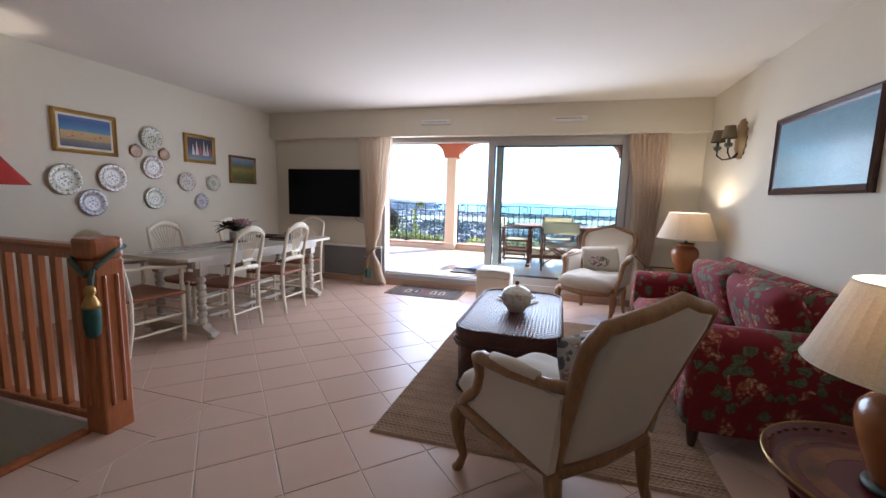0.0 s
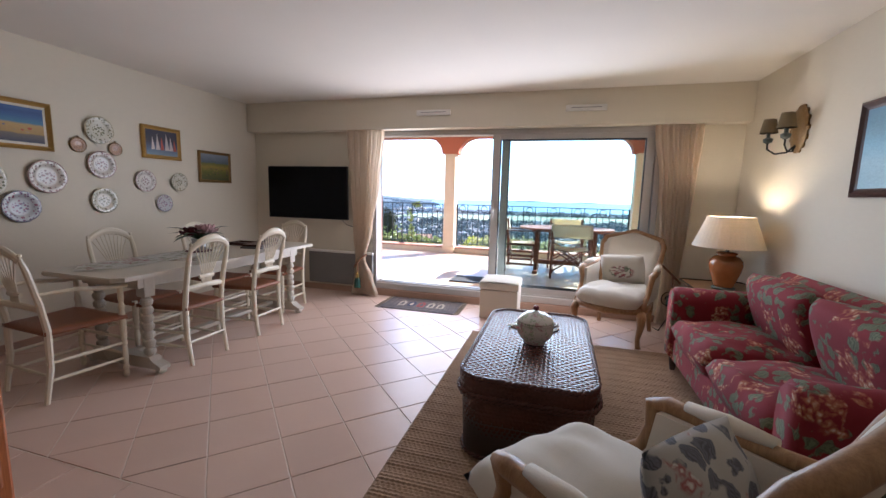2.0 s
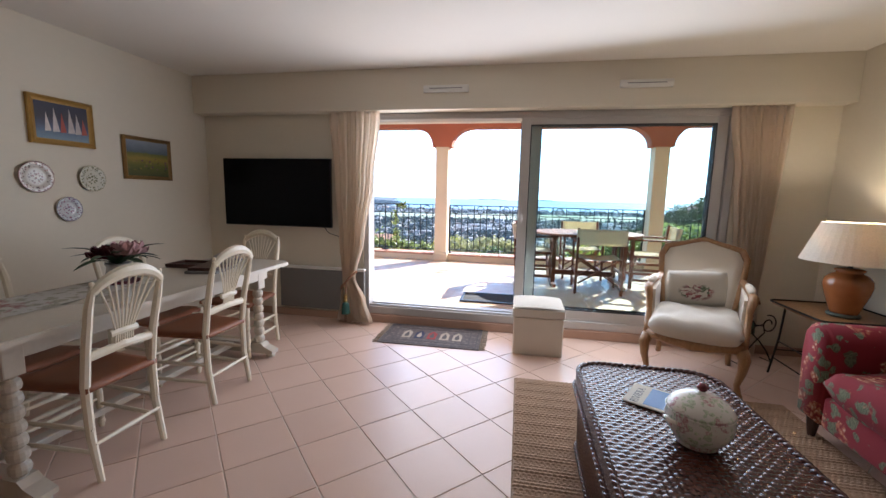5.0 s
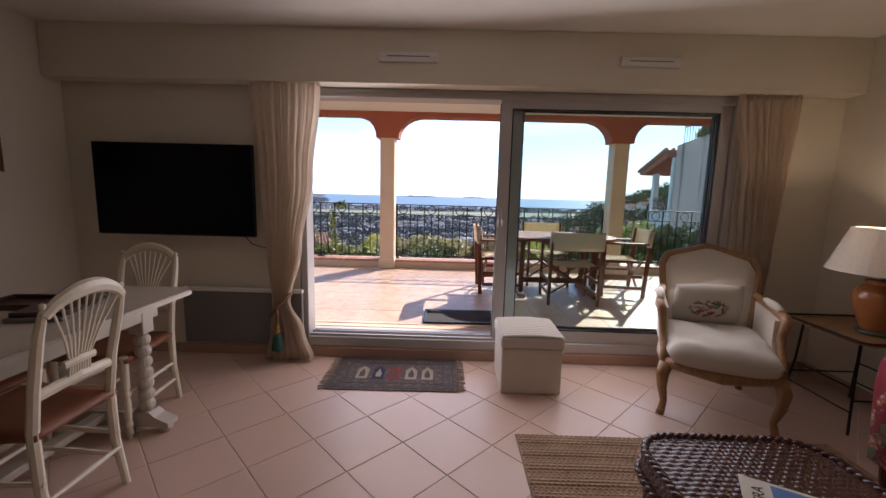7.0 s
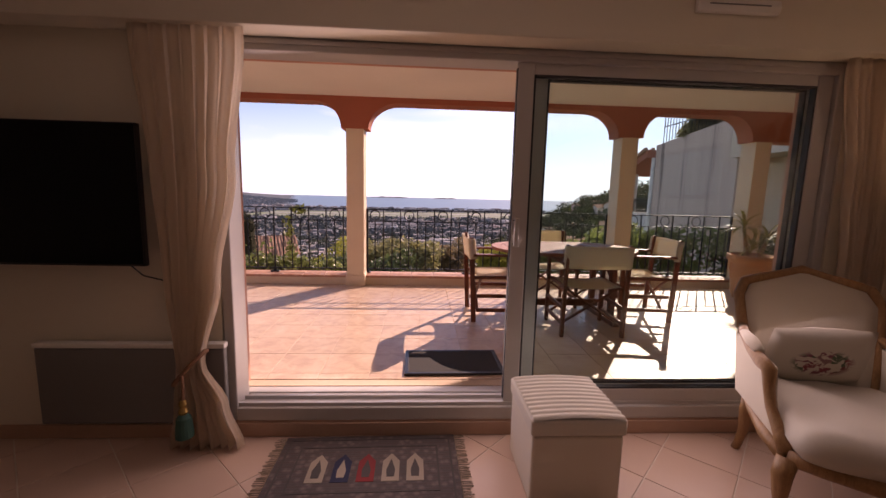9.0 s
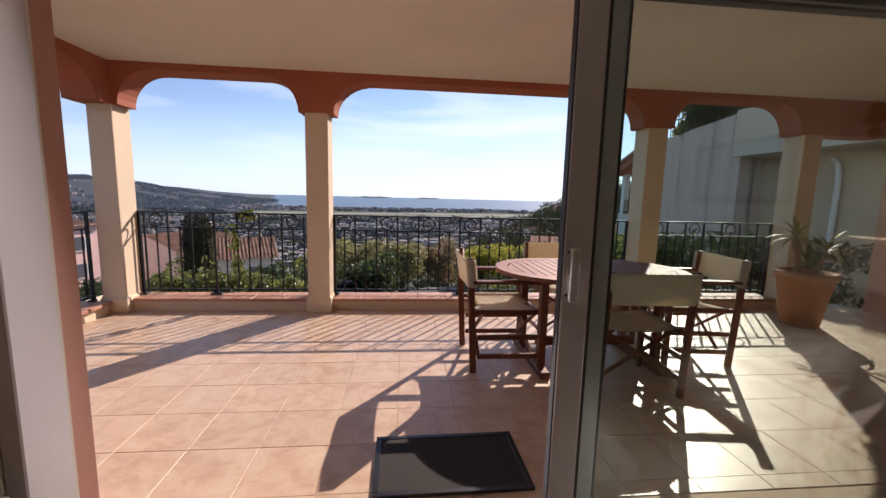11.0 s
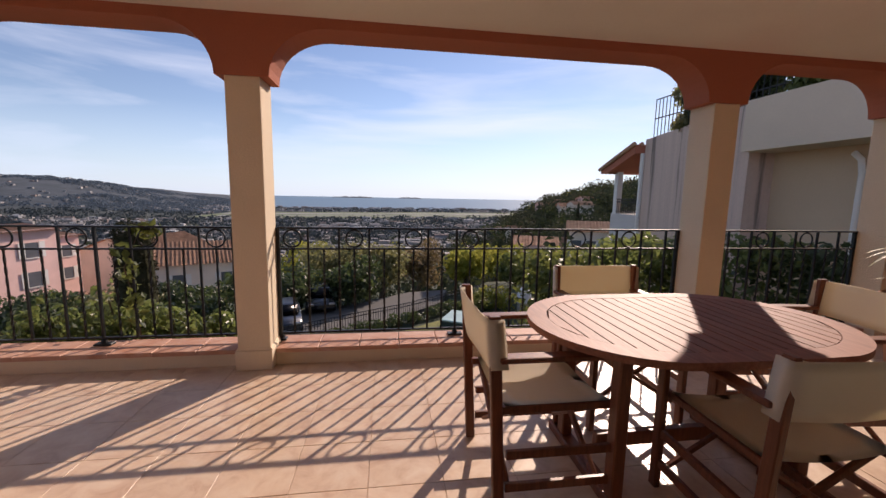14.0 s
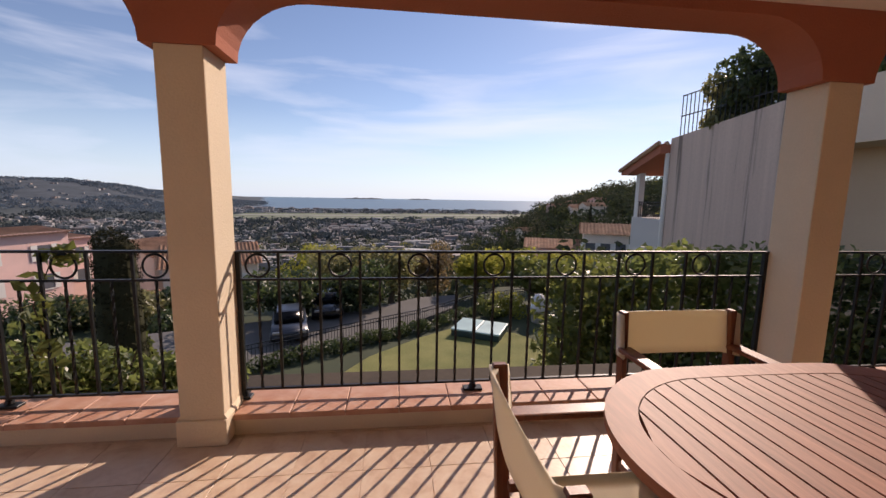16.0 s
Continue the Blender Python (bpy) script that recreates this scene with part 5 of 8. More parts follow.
t = thing("soup_tureen", 0.155, 3.60, 0.455, 25, "white china soup tureen painted with flowers on the trunk", "tureen")
t.scale = (0.9, 0.9, 0.96)
b = bm_()
lathe(b, [(0.066, 0.0), (0.076, 0.005), (0.074, 0.014), (0.084, 0.024), (0.104, 0.045), (0.119, 0.075), (0.124, 0.105), (0.118, 0.13), (0.124, 0.137), (0.11, 0.137), (0.0, 0.12)], 32)
part("bowl", b, M["china"], t, "", True)
b = bm_()
lathe(b, [(0.121, 0.138), (0.118, 0.148), (0.10, 0.17), (0.07, 0.19), (0.03, 0.20), (0.014, 0.203), (0.012, 0.21), (0.0, 0.21)], 32)
part("lid", b, M["china"], t, "", True)
b = bm_()
lathe(b, [(0.009, 0.208), (0.02, 0.218), (0.021, 0.228), (0.012, 0.238), (0.0, 0.241)], 14)
part("knob", b, plain("rose_glaze", (0.22, 0.05, 0.06), 0.25, vary=0.2), t, "rose-red knob", True)
for s in (-1, 1):
    b = bm_()
    tube(b, [(s * 0.115, -0.03, 0.10), (s * 0.145, -0.025, 0.112), (s * 0.152, 0.0, 0.115), (s * 0.145, 0.025, 0.112), (s * 0.115, 0.03, 0.10)], 0.008, 8)
    part("handle", b, M["china"], t, "", True)

t = thing("magazine", 0.135, 3.893, 0.455, 61, "white travel magazine lying on the rattan trunk", "magazine")
b = bm_()
box(b, -0.105, -0.14, 0, 0.105, 0.14, 0.006, 0.001, 1)
part("cover", b, M["paper"], t)
photo = canvas("coast_photograph", [(0.0, (0.34, 0.28, 0.22)), (0.35, (0.60, 0.55, 0.50)), (0.5, (0.05, 0.12, 0.34)), (1.0, (0.10, 0.24, 0.52))], 0.9, (5.0, 0.05, 0.9, [(0.3, (0.5, 0.45, 0.4)), (0.7, (0.12, 0.14, 0.2))]))
b = bm_()
box(b, -0.09, -0.125, 0.006, 0.09, 0.06, 0.0068)
part("cover_photo", b, photo, t)
fc = bpy.data.curves.new("title", "FONT")
fc.body, fc.size, fc.extrude = "RIVIERA", 0.046, 0.0004
fc.materials.append(M["black"])
ob = new("title", fc)
ob.parent = t
ob.matrix_parent_inverse = Matrix()
ob.location = (-0.095, 0.082, 0.0066)

# ---- storage box ----
t = thing("storage_ottoman", -0.32, 5.615, 0, 0, "cream upholstered storage box with a quilted lid", "ottoman")
b = bm_()
box(b, -0.205, -0.20, 0.0, 0.205, 0.20, 0.325, 0.012, 2)
part("body", b, M["cream_cloth"], t)
b = bm_()
box(b, -0.215, -0.21, 0.328, 0.215, 0.21, 0.405, 0.014, 3)
part("lid_frame", b, M["white_cloth"], t)
b = bm_()
rib_h = lambda x, y: 0.012 * abs(math.sin(PI * (y + 0.205) / 0.0373)) ** 0.6 + 0.012 * (1 - (x / 0.205) ** 2)
relief_sheet(b, -0.205, -0.205, 0.205, 0.205, 0.0062, rib_h, 0.402)
part("ribbed_pad", b, M["white_cloth"], t, "ribbed padded top", True)

# ---- armchairs ----
def bergere(x, y, turn, label, cushion_label, cushion_m):
    """Carved oak armchair upholstered in cream linen; faces local +y."""
    t = thing("armchair", x, y, 0, turn, label, "armchair", "cream armchairs")
    for s in (-1, 1):
        b = bm_()
        tube(b, [(s * 0.285, 0.29, 0.33), (s * 0.305, 0.31, 0.27), (s * 0.300, 0.305, 0.18), (s * 0.280, 0.285, 0.08), (s * 0.290, 0.30, 0.025), (s * 0.300, 0.315, 0.0)], [0.04, 0.038, 0.028, 0.02, 0.022, 0.024], 10)
        part("front_leg", b, M["oak"], t, "", True)
        b = bm_()
        tube(b, [(s * 0.245, -0.25, 0.34), (s * 0.25, -0.265, 0.26), (s * 0.245, -0.28, 0.14), (s * 0.25, -0.315, 0.04), (s * 0.255, -0.33, 0.0)], [0.035, 0.032, 0.024, 0.02, 0.021], 10)
        part("back_leg", b, M["oak"], t, "", True)
        b = bm_()
        tube(b, [(s * 0.245, -0.26, 0.34), (s * 0.275, -0.10, 0.335), (s * 0.30, 0.10, 0.335), (s * 0.29, 0.29, 0.335)], [0.03, 0.03, 0.031, 0.034], 8)
        part("side_rail", b, M["oak"], t, "", True)
        b = bm_()
        tube(b, [(s * 0.285, -0.36, 0.70), (s * 0.305, -0.24, 0.675), (s * 0.325, -0.08, 0.655), (s * 0.335, 0.08, 0.65), (s * 0.325, 0.13, 0.635), (s * 0.315, 0.12, 0.56), (s * 0.31, 0.15, 0.48), (s * 0.30, 0.24, 0.40), (s * 0.29, 0.28, 0.35)], [0.022, 0.023, 0.025, 0.031, 0.030, 0.024, 0.022, 0.025, 0.03], 10)
        part("arm", b, M["oak"], t, "carved oak arm", True)
        b = bm_()
        tube(b, [(s * 0.315, -0.22, 0.695), (s * 0.322, -0.10, 0.690), (s * 0.328, 0.02, 0.680)], [0.022, 0.031, 0.022], 10, squash=0.8)
        part("arm_pad", b, M["cream_cloth"], t, "", True)
        b = bm_()
        side = [(-0.285, 0.36), (-0.33, 0.66), (-0.20, 0.655), (0.09, 0.635), (0.11, 0.50), (0.16, 0.42), (0.25, 0.37)]
        prism(b, side, "x", s * 0.29 - 0.018, s * 0.29 + 0.018)
        for v in b.verts:
            v.co.x += s * 0.04 * (v.co.z - 0.45)
        part("side_panel", b, M["cream_cloth"], t)
    b = bm_()
    tube(b, [(-0.29, 0.29, 0.34), (-0.18, 0.325, 0.325), (0, 0.34, 0.31), (0.18, 0.325, 0.325), (0.29, 0.29, 0.34)], [0.034, 0.028, 0.036, 0.028, 0.034], 10)
    tube(b, [(-0.245, -0.26, 0.34), (0, -0.265, 0.325), (0.245, -0.26, 0.34)], 0.03, 8)
    part("seat_rail", b, M["oak"], t, "", True)
    out = [(-0.235, 0.36), (-0.262, 0.55), (-0.290, 0.75), (-0.300, 0.86), (-0.270, 0.925), (-0.20, 0.945), (-0.11, 0.965), (0.0, 1.0), (0.11, 0.965), (0.20, 0.945), (0.270, 0.925), (0.300, 0.86), (0.290, 0.75), (0.262, 0.55), (0.235, 0.36)]

    def lean(px, pz, dy=0.0):
        return (px, -0.27 - 0.30 * (pz - 0.36) - 0.10 * (pz - 0.36) ** 2 + dy + 0.35 * px * px, pz)

    b = bm_()
    tube(b, [lean(px, pz) for px, pz in out] + [lean(0.1, 0.37), lean(-0.1, 0.37)], 0.027, 10, True)
    part("back_frame", b, M["oak"], t, "carved oak back frame", True)
    b = bm_()
    inner = [(px * 0.93, 0.375 + (pz - 0.36) * 0.955) for px, pz in out]
    front, back = [], []
    n = 9
    for dy, bulge, store in ((0.026, 0.03, front), (-0.024, -0.012, back)):
        for i in range(n + 1):
            row = []
            v = i / n
            pz = 0.375 + (0.985 - 0.375) * v
            # half width of the panel at this height
            hw = 0.0
            for (xa, za), (xb, zb) in zip(inner[:8], inner[1:8]):
                if min(za, zb) <= pz <= max(za, zb) and abs(zb - za) > 1e-6:
                    hw = max(hw, abs(xa + (xb - xa) * (pz - za) / (zb - za)))
            hw = max(hw, 0.02)
            for j in range(n + 1):
                u = 2 * j / n - 1
                row.append(b.verts.new(lean(u * hw, pz, dy + bulge * (1 - u * u) * math.sin(PI * v))))
            store.append(row)
    for grid in (front, back):
        for i in range(n):
            for j in range(n):
                b.faces.new((grid[i][j], grid[i][j + 1], grid[i + 1][j + 1], grid[i + 1][j]))
    ring = [(i, 0) for i in range(n + 1)] + [(n, j) for j in range(1, n + 1)] + [(i, n) for i in range(n - 1, -1, -1)] + [(0, j) for j in range(n - 1, 0, -1)]
    for (i, j), (k, l) in zip(ring, ring[1:] + ring[:1]):
        b.faces.new((front[i][j], front[k][l], back[k][l], back[i][j]))
    part("back_panel", b, M["cream_cloth"], t, "", True)
    b = bm_()
    pillow(b, 0.60, 0.66, 0.19, Matrix.Translation((0, 0.06, 0.415)), 18, 0.28, 0.03)
    part("seat_cushion", b, M["white_cloth"], t, "plump cream seat cushion", True)
    b = bm_()
    box(b, -0.27, -0.25, 0.30, 0.27, 0.28, 0.37, 0.02, 2)
    part("seat_base", b, M["cream_cloth"], t)
    c = thing("throw_cushion", 0, 0, 0, 0, cushion_label, "cushion")
    b = bm_()
    pillow(b, 0.42, 0.33, 0.12, None, 14, 0.5, 0.03)
    ob = part("cover", b, cushion_m, c, "", True)
    c.matrix_world = pose(x, y, 0, 0, 0, turn) @ pose(0.02, -0.205, 0.625, 68, 4, 3)
    return t


bergere(0.465, 2.315, 45, "oak armchair in cream linen with its back to the stairs", "grey printed cushion leaning in the near armchair", M["cushion_print"])
bergere(0.855, 5.40, 157, "oak armchair in cream linen standing beside the glass door", "cream cushion with a floral print in the armchair", M["cushion_flower"])


# ---- sofa ----
t = thing("sofa", 1.525, 3.74, 0, 90, "red two-seat sofa in floral print cloth on the rug", "sofa")
SW = 0.94
arm_prof = []
for k in range(13):
    a = PI * k / 12
    arm_prof.append((0.105 * math.cos(a), 0.585 + 0.095 * math.sin(a)))
arm_prof = [(0.085, 0.13), (0.09, 0.50)] + arm_prof + [(-0.09, 0.50), (-0.085, 0.13)]
for s in (-1, 1):
    b = bm_()
    prism(b, arm_prof, "y", -0.38, 0.40)
    ends = [e for e in b.edges if abs(e.verts[0].co.y - e.verts[1].co.y) < 1e-5]
    bmesh.ops.bevel(b, geom=ends, offset=0.022, segments=3, affect="EDGES")
    for v in b.verts:
        v.co.x += s * (SW - 0.11)
    part("arm", b, M["sofa_cloth"], t, "", True)
    for yy in (-0.33, 0.34):
        b = bm_()
        lathe(b, [(0.018, 0.013), (0.026, 0.06), (0.034, 0.13), (0.034, 0.14)], 12, s * (SW - 0.09), yy)
        part("foot", b, M["dark_frame"], t)
b = bm_()
box(b, -SW + 0.19, -0.36, 0.12, SW - 0.19, 0.38, 0.30, 0.025, 3)
part("seat_base", b, M["sofa_cloth"], t, "", True)
b = bm_()
prism(b, [(-0.41, 0.13), (-0.41, 0.76), (-0.39, 0.825), (-0.33, 0.85), (-0.27, 0.82), (-0.22, 0.70), (-0.17, 0.30), (-0.17, 0.13)], "x", -SW + 0.06, SW - 0.06)
bmesh.ops.bevel(b, geom=[e for e in b.edges if abs(e.verts[0].co.x - e.verts[1].co.x) < 1e-5], offset=0.03, segments=3, affect="EDGES")
part("back", b, M["sofa_cloth"], t, "", True)
for s in (-1, 1):
    b = bm_()
    pillow(b, 0.735, 0.66, 0.24, Matrix.Translation((s * 0.368, 0.10, 0.385)), 20, 0.26, 0.04)
    part("seat_cushion", b, M["sofa_cloth"], t, "", True)
    b = bm_()
    pillow(b, 0.74, 0.46, 0.22, pose(s * 0.37, -0.135, 0.635, 72, 0, 0), 20, 0.30, 0.04)
    part("back_cushion", b, M["sofa_cloth"], t, "", True)


# ---- table lamps ----
def table_lamp(x, y, z, label, k=1.0, power=12):
    t = thing("table_lamp", x, y, z, 0, label, "lamp", "earthenware table lamps")
    b = bm_()
    lathe(b, [(0.085, 0.0), (0.09, 0.008), (0.088, 0.018), (0.075, 0.024)], 28)
    part("base_ring", b, M["verdigris"], t, "", True)
    b = bm_()
    lathe(b, [(0.072, 0.022), (0.078, 0.04), (0.095, 0.09), (0.118, 0.16), (0.128, 0.215), (0.122, 0.255), (0.098, 0.285), (0.07, 0.298), (0.066, 0.304), (0.078, 0.312), (0.08, 0.322), (0.06, 0.33), (0.0, 0.332)], 32)
    part("body", b, M["ceramic"], t, "orange glazed body", True)
    b = bm_()
    lathe(b, [(0.014, 0.33), (0.014, 0.40), (0.02, 0.402), (0.02, 0.44), (0.0, 0.44)], 12)
    part("stem", b, M["verdigris"], t)
    b = bm_()
    lathe(b, [(0.270, 0.375), (0.175, 0.635), (0.173, 0.635), (0.268, 0.375)], 40)
    part("shade", b, M["shade"], t, "cream cloth shade", False)
    b = bm_()
    for r, zz in ((0.270, 0.376), (0.175, 0.634)):
        tube(b, [(r * math.cos(a), r * math.sin(a), zz) for a in [2 * PI * q / 40 for q in range(40)]], 0.003, 5, True)
    part("shade_trim", b, M["paper"], t)
    b = bm_()
    lathe(b, [(0.0, 0.435), (0.018, 0.445), (0.03, 0.475), (0.028, 0.50), (0.0, 0.52)], 14)
    part("bulb", b, M["bulb"], t, "", True)
    lamp = new("table_lamp_light", bpy.data.lights.new("table_lamp_light", "POINT"))
    lamp.data.energy, lamp.data.color, lamp.data.shadow_soft_size = power, (1.0, 0.80, 0.56), 0.035
    lamp.location = (x, y, z + 0.535)
    return t


table_lamp(1.685, 5.21, 0.572, "lit orange earthenware lamp with cream shade in the corner", 1.0, 2.2)
table_lamp(1.47, 2.03, 0.449, "lit orange earthenware lamp with cream shade on the red table", 1.0, 1.9)

t = thing("side_table", 1.70, 5.29, 0, 0, "folding black iron side table with a wooden tray top", "side table")
b = bm_()
prism(b, rounded(0.265, 0.285, 0.05, 4), "z", 0.555, 0.571)
part("top", b, M["oak"], t)
b = bm_()
tube(b, [Vector((p[0], p[1], 0.575)) for p in rounded(0.27, 0.29, 0.05, 4)], 0.007, 6, True)
part("rim", b, M["floor_iron"], t)
for s in (-1, 1):
    for q in (-1, 1):
        b = bm_()
        tube(b, [(s * 0.20, q * 0.19, 0.555), (s * 0.21, q * 0.20, 0.30), (s * 0.235, q * 0.235, 0.0)], 0.0075, 7)
        part("leg", b, M["floor_iron"], t)
    b = bm_()
    tube(b, [(s * 0.222, -0.217, 0.13), (s * 0.222, 0.217, 0.13)], 0.005, 6)
    part("side_bar", b, M["floor_iron"], t)
    b = bm_()
    tube(b, [(s * 0.212, -0.203, 0.27), (s * 0.212, 0.203, 0.27)], 0.005, 6)
    part("side_bar", b, M["floor_iron"], t)
for q in (-1, 1):
    b = bm_()
    tube(b, [(-0.216, q * 0.21, 0.20), (0.216, q * 0.21, 0.20)], 0.005, 6)
    part("cross_bar", b, M["floor_iron"], t)

t = thing("iron_rack", 1.46, 5.70, 0, 20, "black wrought iron scroll rack standing in the corner", "rack")
for s in (-1, 1):
    b = bm_()
    sp = []
    for k in range(40):
        a = k / 39 * 2.6 * PI
        r = 0.028 + 0.052 * k / 39
        sp.append((s * (0.09 + r * math.cos(a)), 0.0, 0.33 + r * math.sin(a)))
    tube(b, sp, 0.0055, 6)
    part("scroll", b, M["floor_iron"], t)
    b = bm_()
    tube(b, [(s * 0.16, 0.0, 0.0), (s * 0.10, 0.0, 0.10), (s * 0.02, 0.0, 0.19), (s * -0.06, 0.0, 0.26), (s * -0.04, 0.0, 0.33), (s * 0.04, 0.0, 0.32)], 0.0055, 6)
    tube(b, [(s * 0.16, 0.0, 0.0), (s * 0.16, 0.10, 0.0)], 0.0055, 6)
    part("foot", b, M["floor_iron"], t)

t = thing("tray_table", 1.47, 2.03, 0, 10, "red painted tin tray table on folding turned legs", "side table")
b = bm_()
lathe(b, [(0.0, 0.436), (0.30, 0.436), (0.31, 0.440), (0.335, 0.485), (0.331, 0.486), (0.305, 0.449), (0.295, 0.446), (0.0, 0.446)], 56)
tray_top = part("tray", b, M["red_tole"], t, "", True)
b = bm_()
tube(b, [(0.334 * math.cos(a), 0.334 * math.sin(a), 0.486) for a in [2 * PI * q / 56 for q in range(56)]], 0.004, 6, True)
part("rim", b, M["brass"], tray_top, "thin gilt rim")
gold = plain("worn_gold_paint", (0.27, 0.11, 0.05), 0.5, 0.2, vary=0.45, big=9, fine=60)
b = bm_()
lathe(b, [(0.165, 0.4455), (0.165, 0.4475), (0.235, 0.4475), (0.235, 0.4455)], 56)
part("painted_border", b, gold, tray_top, "broad worn gold ring")
b = bm_()
lathe(b, [(0.258, 0.4455), (0.258, 0.4472), (0.280, 0.4472), (0.280, 0.4455)], 88)
for v in b.verts:
    k = 1 + 0.02 * math.sin(44 * math.atan2(v.co.y, v.co.x) + 0.6)
    v.co.x *= k
    v.co.y *= k
part("leaf_band", b, gold, tray_top, "gold leaf band")
for k in range(48):
    a = 2 * PI * k / 48
    if k == 0:
        b = bm_()
        box(b, 0.314, -0.008, 0.456, 0.3195, 0.008, 0.474)
        slot = part("rim_mark", b, gold, tray_top)
    else:
        ob = new("rim_mark", slot.data)
        ob.parent = tray_top
        ob.rotation_euler = (0, 0, a)
for s in (-1, 1):
    for q in (-1, 1):
        b = bm_()
        tube(b, [(s * 0.22, q * 0.20, 0.0), (s * 0.215, q * 0.10, 0.11), (s * 0.21, 0.0, 0.22), (s * 0.205, -q * 0.10, 0.33), (s * 0.20, -q * 0.19, 0.434)], [0.012, 0.016, 0.013, 0.016, 0.012], 8)
        part("leg", b, M["red_tole"], t)
for q in (-1, 1):
    b = bm_()
    tube(b, [(-0.215, q * 0.13, 0.08), (0, q * 0.13, 0.08), (0.215, q * 0.13, 0.08)], [0.009, 0.012, 0.009], 8)
    part("rung", b, M["red_tole"], t)

# ---- terrace things ----
M["teak"] = timber("oiled_teak", (0.22, 0.075, 0.040), (0.36, 0.135, 0.080), 0.6, (30, 2.5, 30), pieces=0.2)
M["teak_dark"] = timber("dark_teak", (0.13, 0.034, 0.014), (0.24, 0.075, 0.032), 0.42)
M["canvas"] = plain("sand_canvas", (0.85, 0.80, 0.70), 0.9, vary=0.06, fine=260, bump=0.25, depth=0.002)
nt = M["canvas"].node_tree
tr = nt.nodes.new("ShaderNodeBsdfTranslucent")
tr.inputs["Color"].default_value = (0.88, 0.76, 0.54, 1)
mx = nt.nodes.new("ShaderNodeMixShader")
inp(mx, 0, 0.36)
nt.links.new(nt.nodes["Principled BSDF"].outputs[0], mx.inputs[1])
nt.links.new(tr.outputs[0], mx.inputs[2])
nt.links.new(mx.outputs[0], nt.nodes["Material Output"].inputs["Surface"])
M["terracotta"] = plain("terracotta_pot", (0.50, 0.24, 0.13), 0.85, vary=0.15, fine=60, bump=0.3)
M["doormat"] = plain("charcoal_doormat", (0.035, 0.033, 0.032), 0.95, vary=0.2, fine=200, bump=0.6)

L, W = 0.70, 0.458


def oval_halfwidth(x):
    """Half depth of the table top at x: a stadium with full round ends."""
    a = abs(x) - (L - 0.47)
    return W if a <= 0 else W * math.sqrt(max(0.0, 1 - (a / 0.47) ** 2))


t = thing("garden_table", 0.37, 7.653, TER, 0, "oval slatted teak garden table", "table")
t.scale = (1, 1, 0.947)
outline = []
for k in range(64):
    a = 2 * PI * k / 64
    c, s = math.cos(a), math.sin(a)
    outline.append(((L - 0.47) * (1 if c > 0 else -1) * min(1, abs(c) * 6) + 0.47 * c, W * s))
b = bm_()
ins = [(x * (1 - 0.085 / L), y * (1 - 0.085 / W)) for x, y in outline]
for z0, z1 in ((0.708, 0.738),):
    lo_o = [b.verts.new((x, y, z0)) for x, y in outline]
    hi_o = [b.verts.new((x, y, z1)) for x, y in outline]
    lo_i = [b.verts.new((x, y, z0)) for x, y in ins]
    hi_i = [b.verts.new((x, y, z1)) for x, y in ins]
    n = len(outline)
    for k in range(n):
        j = (k + 1) % n
        b.faces.new((lo_o[k], lo_o[j], hi_o[j], hi_o[k]))
        b.faces.new((hi_o[k], hi_o[j], hi_i[j], hi_i[k]))
        b.faces.new((hi_i[k], hi_i[j], lo_i[j], lo_i[k]))
        b.faces.new((lo_i[k], lo_i[j], lo_o[j], lo_o[k]))
part("rim", b, M["teak"], t)
wi = W * (1 - 0.085 / W)
li = L * (1 - 0.085 / L)
ns = 20
pitch = 2 * li / ns


def slat_end(x):
    """Half length of a slat at x, inside the rim."""
    best = 0.0
    for (ax, ay), (cx, cy) in zip(ins, ins[1:] + ins[:1]):
        if min(ax, cx) <= x <= max(ax, cx) and abs(cx - ax) > 1e-6:
            best = max(best, abs(ay + (cy - ay) * (x - ax) / (cx - ax)))
    return max(0.01, best - 0.003)


for k in range(ns):
    x0, x1 = -li + k * pitch + 0.0035, -li + (k + 1) * pitch - 0.0035
    e0, e1 = slat_end(x0), slat_end(x1)
    b = bm_()
    prism(b, [(x0, -e0), (x1, -e1), (x1, e1), (x0, e0)], "z", 0.712, 0.737)
    part("slat", b, M["teak"], t)
b = bm_()
for y in (-0.22, 0.0, 0.22):
    box(b, -li + 0.12, y - 0.03, 0.68, li - 0.12, y + 0.03, 0.711)
part("batten", b, M["teak_dark"], t)
for x in (-0.42, 0.42):
    for y in (-0.22, 0.22):
        b = bm_()
        box(b, x - 0.026, y - 0.03, 0.05, x + 0.026, y + 0.03, 0.708, 0.005, 1)
        part("leg", b, M["teak_dark"], t)
    b = bm_()
    box(b, x - 0.035, -0.34, 0.0, x + 0.035, 0.34, 0.05, 0.006, 1)
    part("foot", b, M["teak_dark"], t)
    b = bm_()
    box(b, x - 0.022, -0.185, 0.60, x + 0.022, 0.185, 0.66, 0.004, 1)
    part("top_rail", b, M["teak_dark"], t)
b = bm_()
box(b, -0.385, -0.02, 0.12, 0.385, 0.02, 0.19, 0.004, 1)
part("stretcher", b, M["teak_dark"], t)


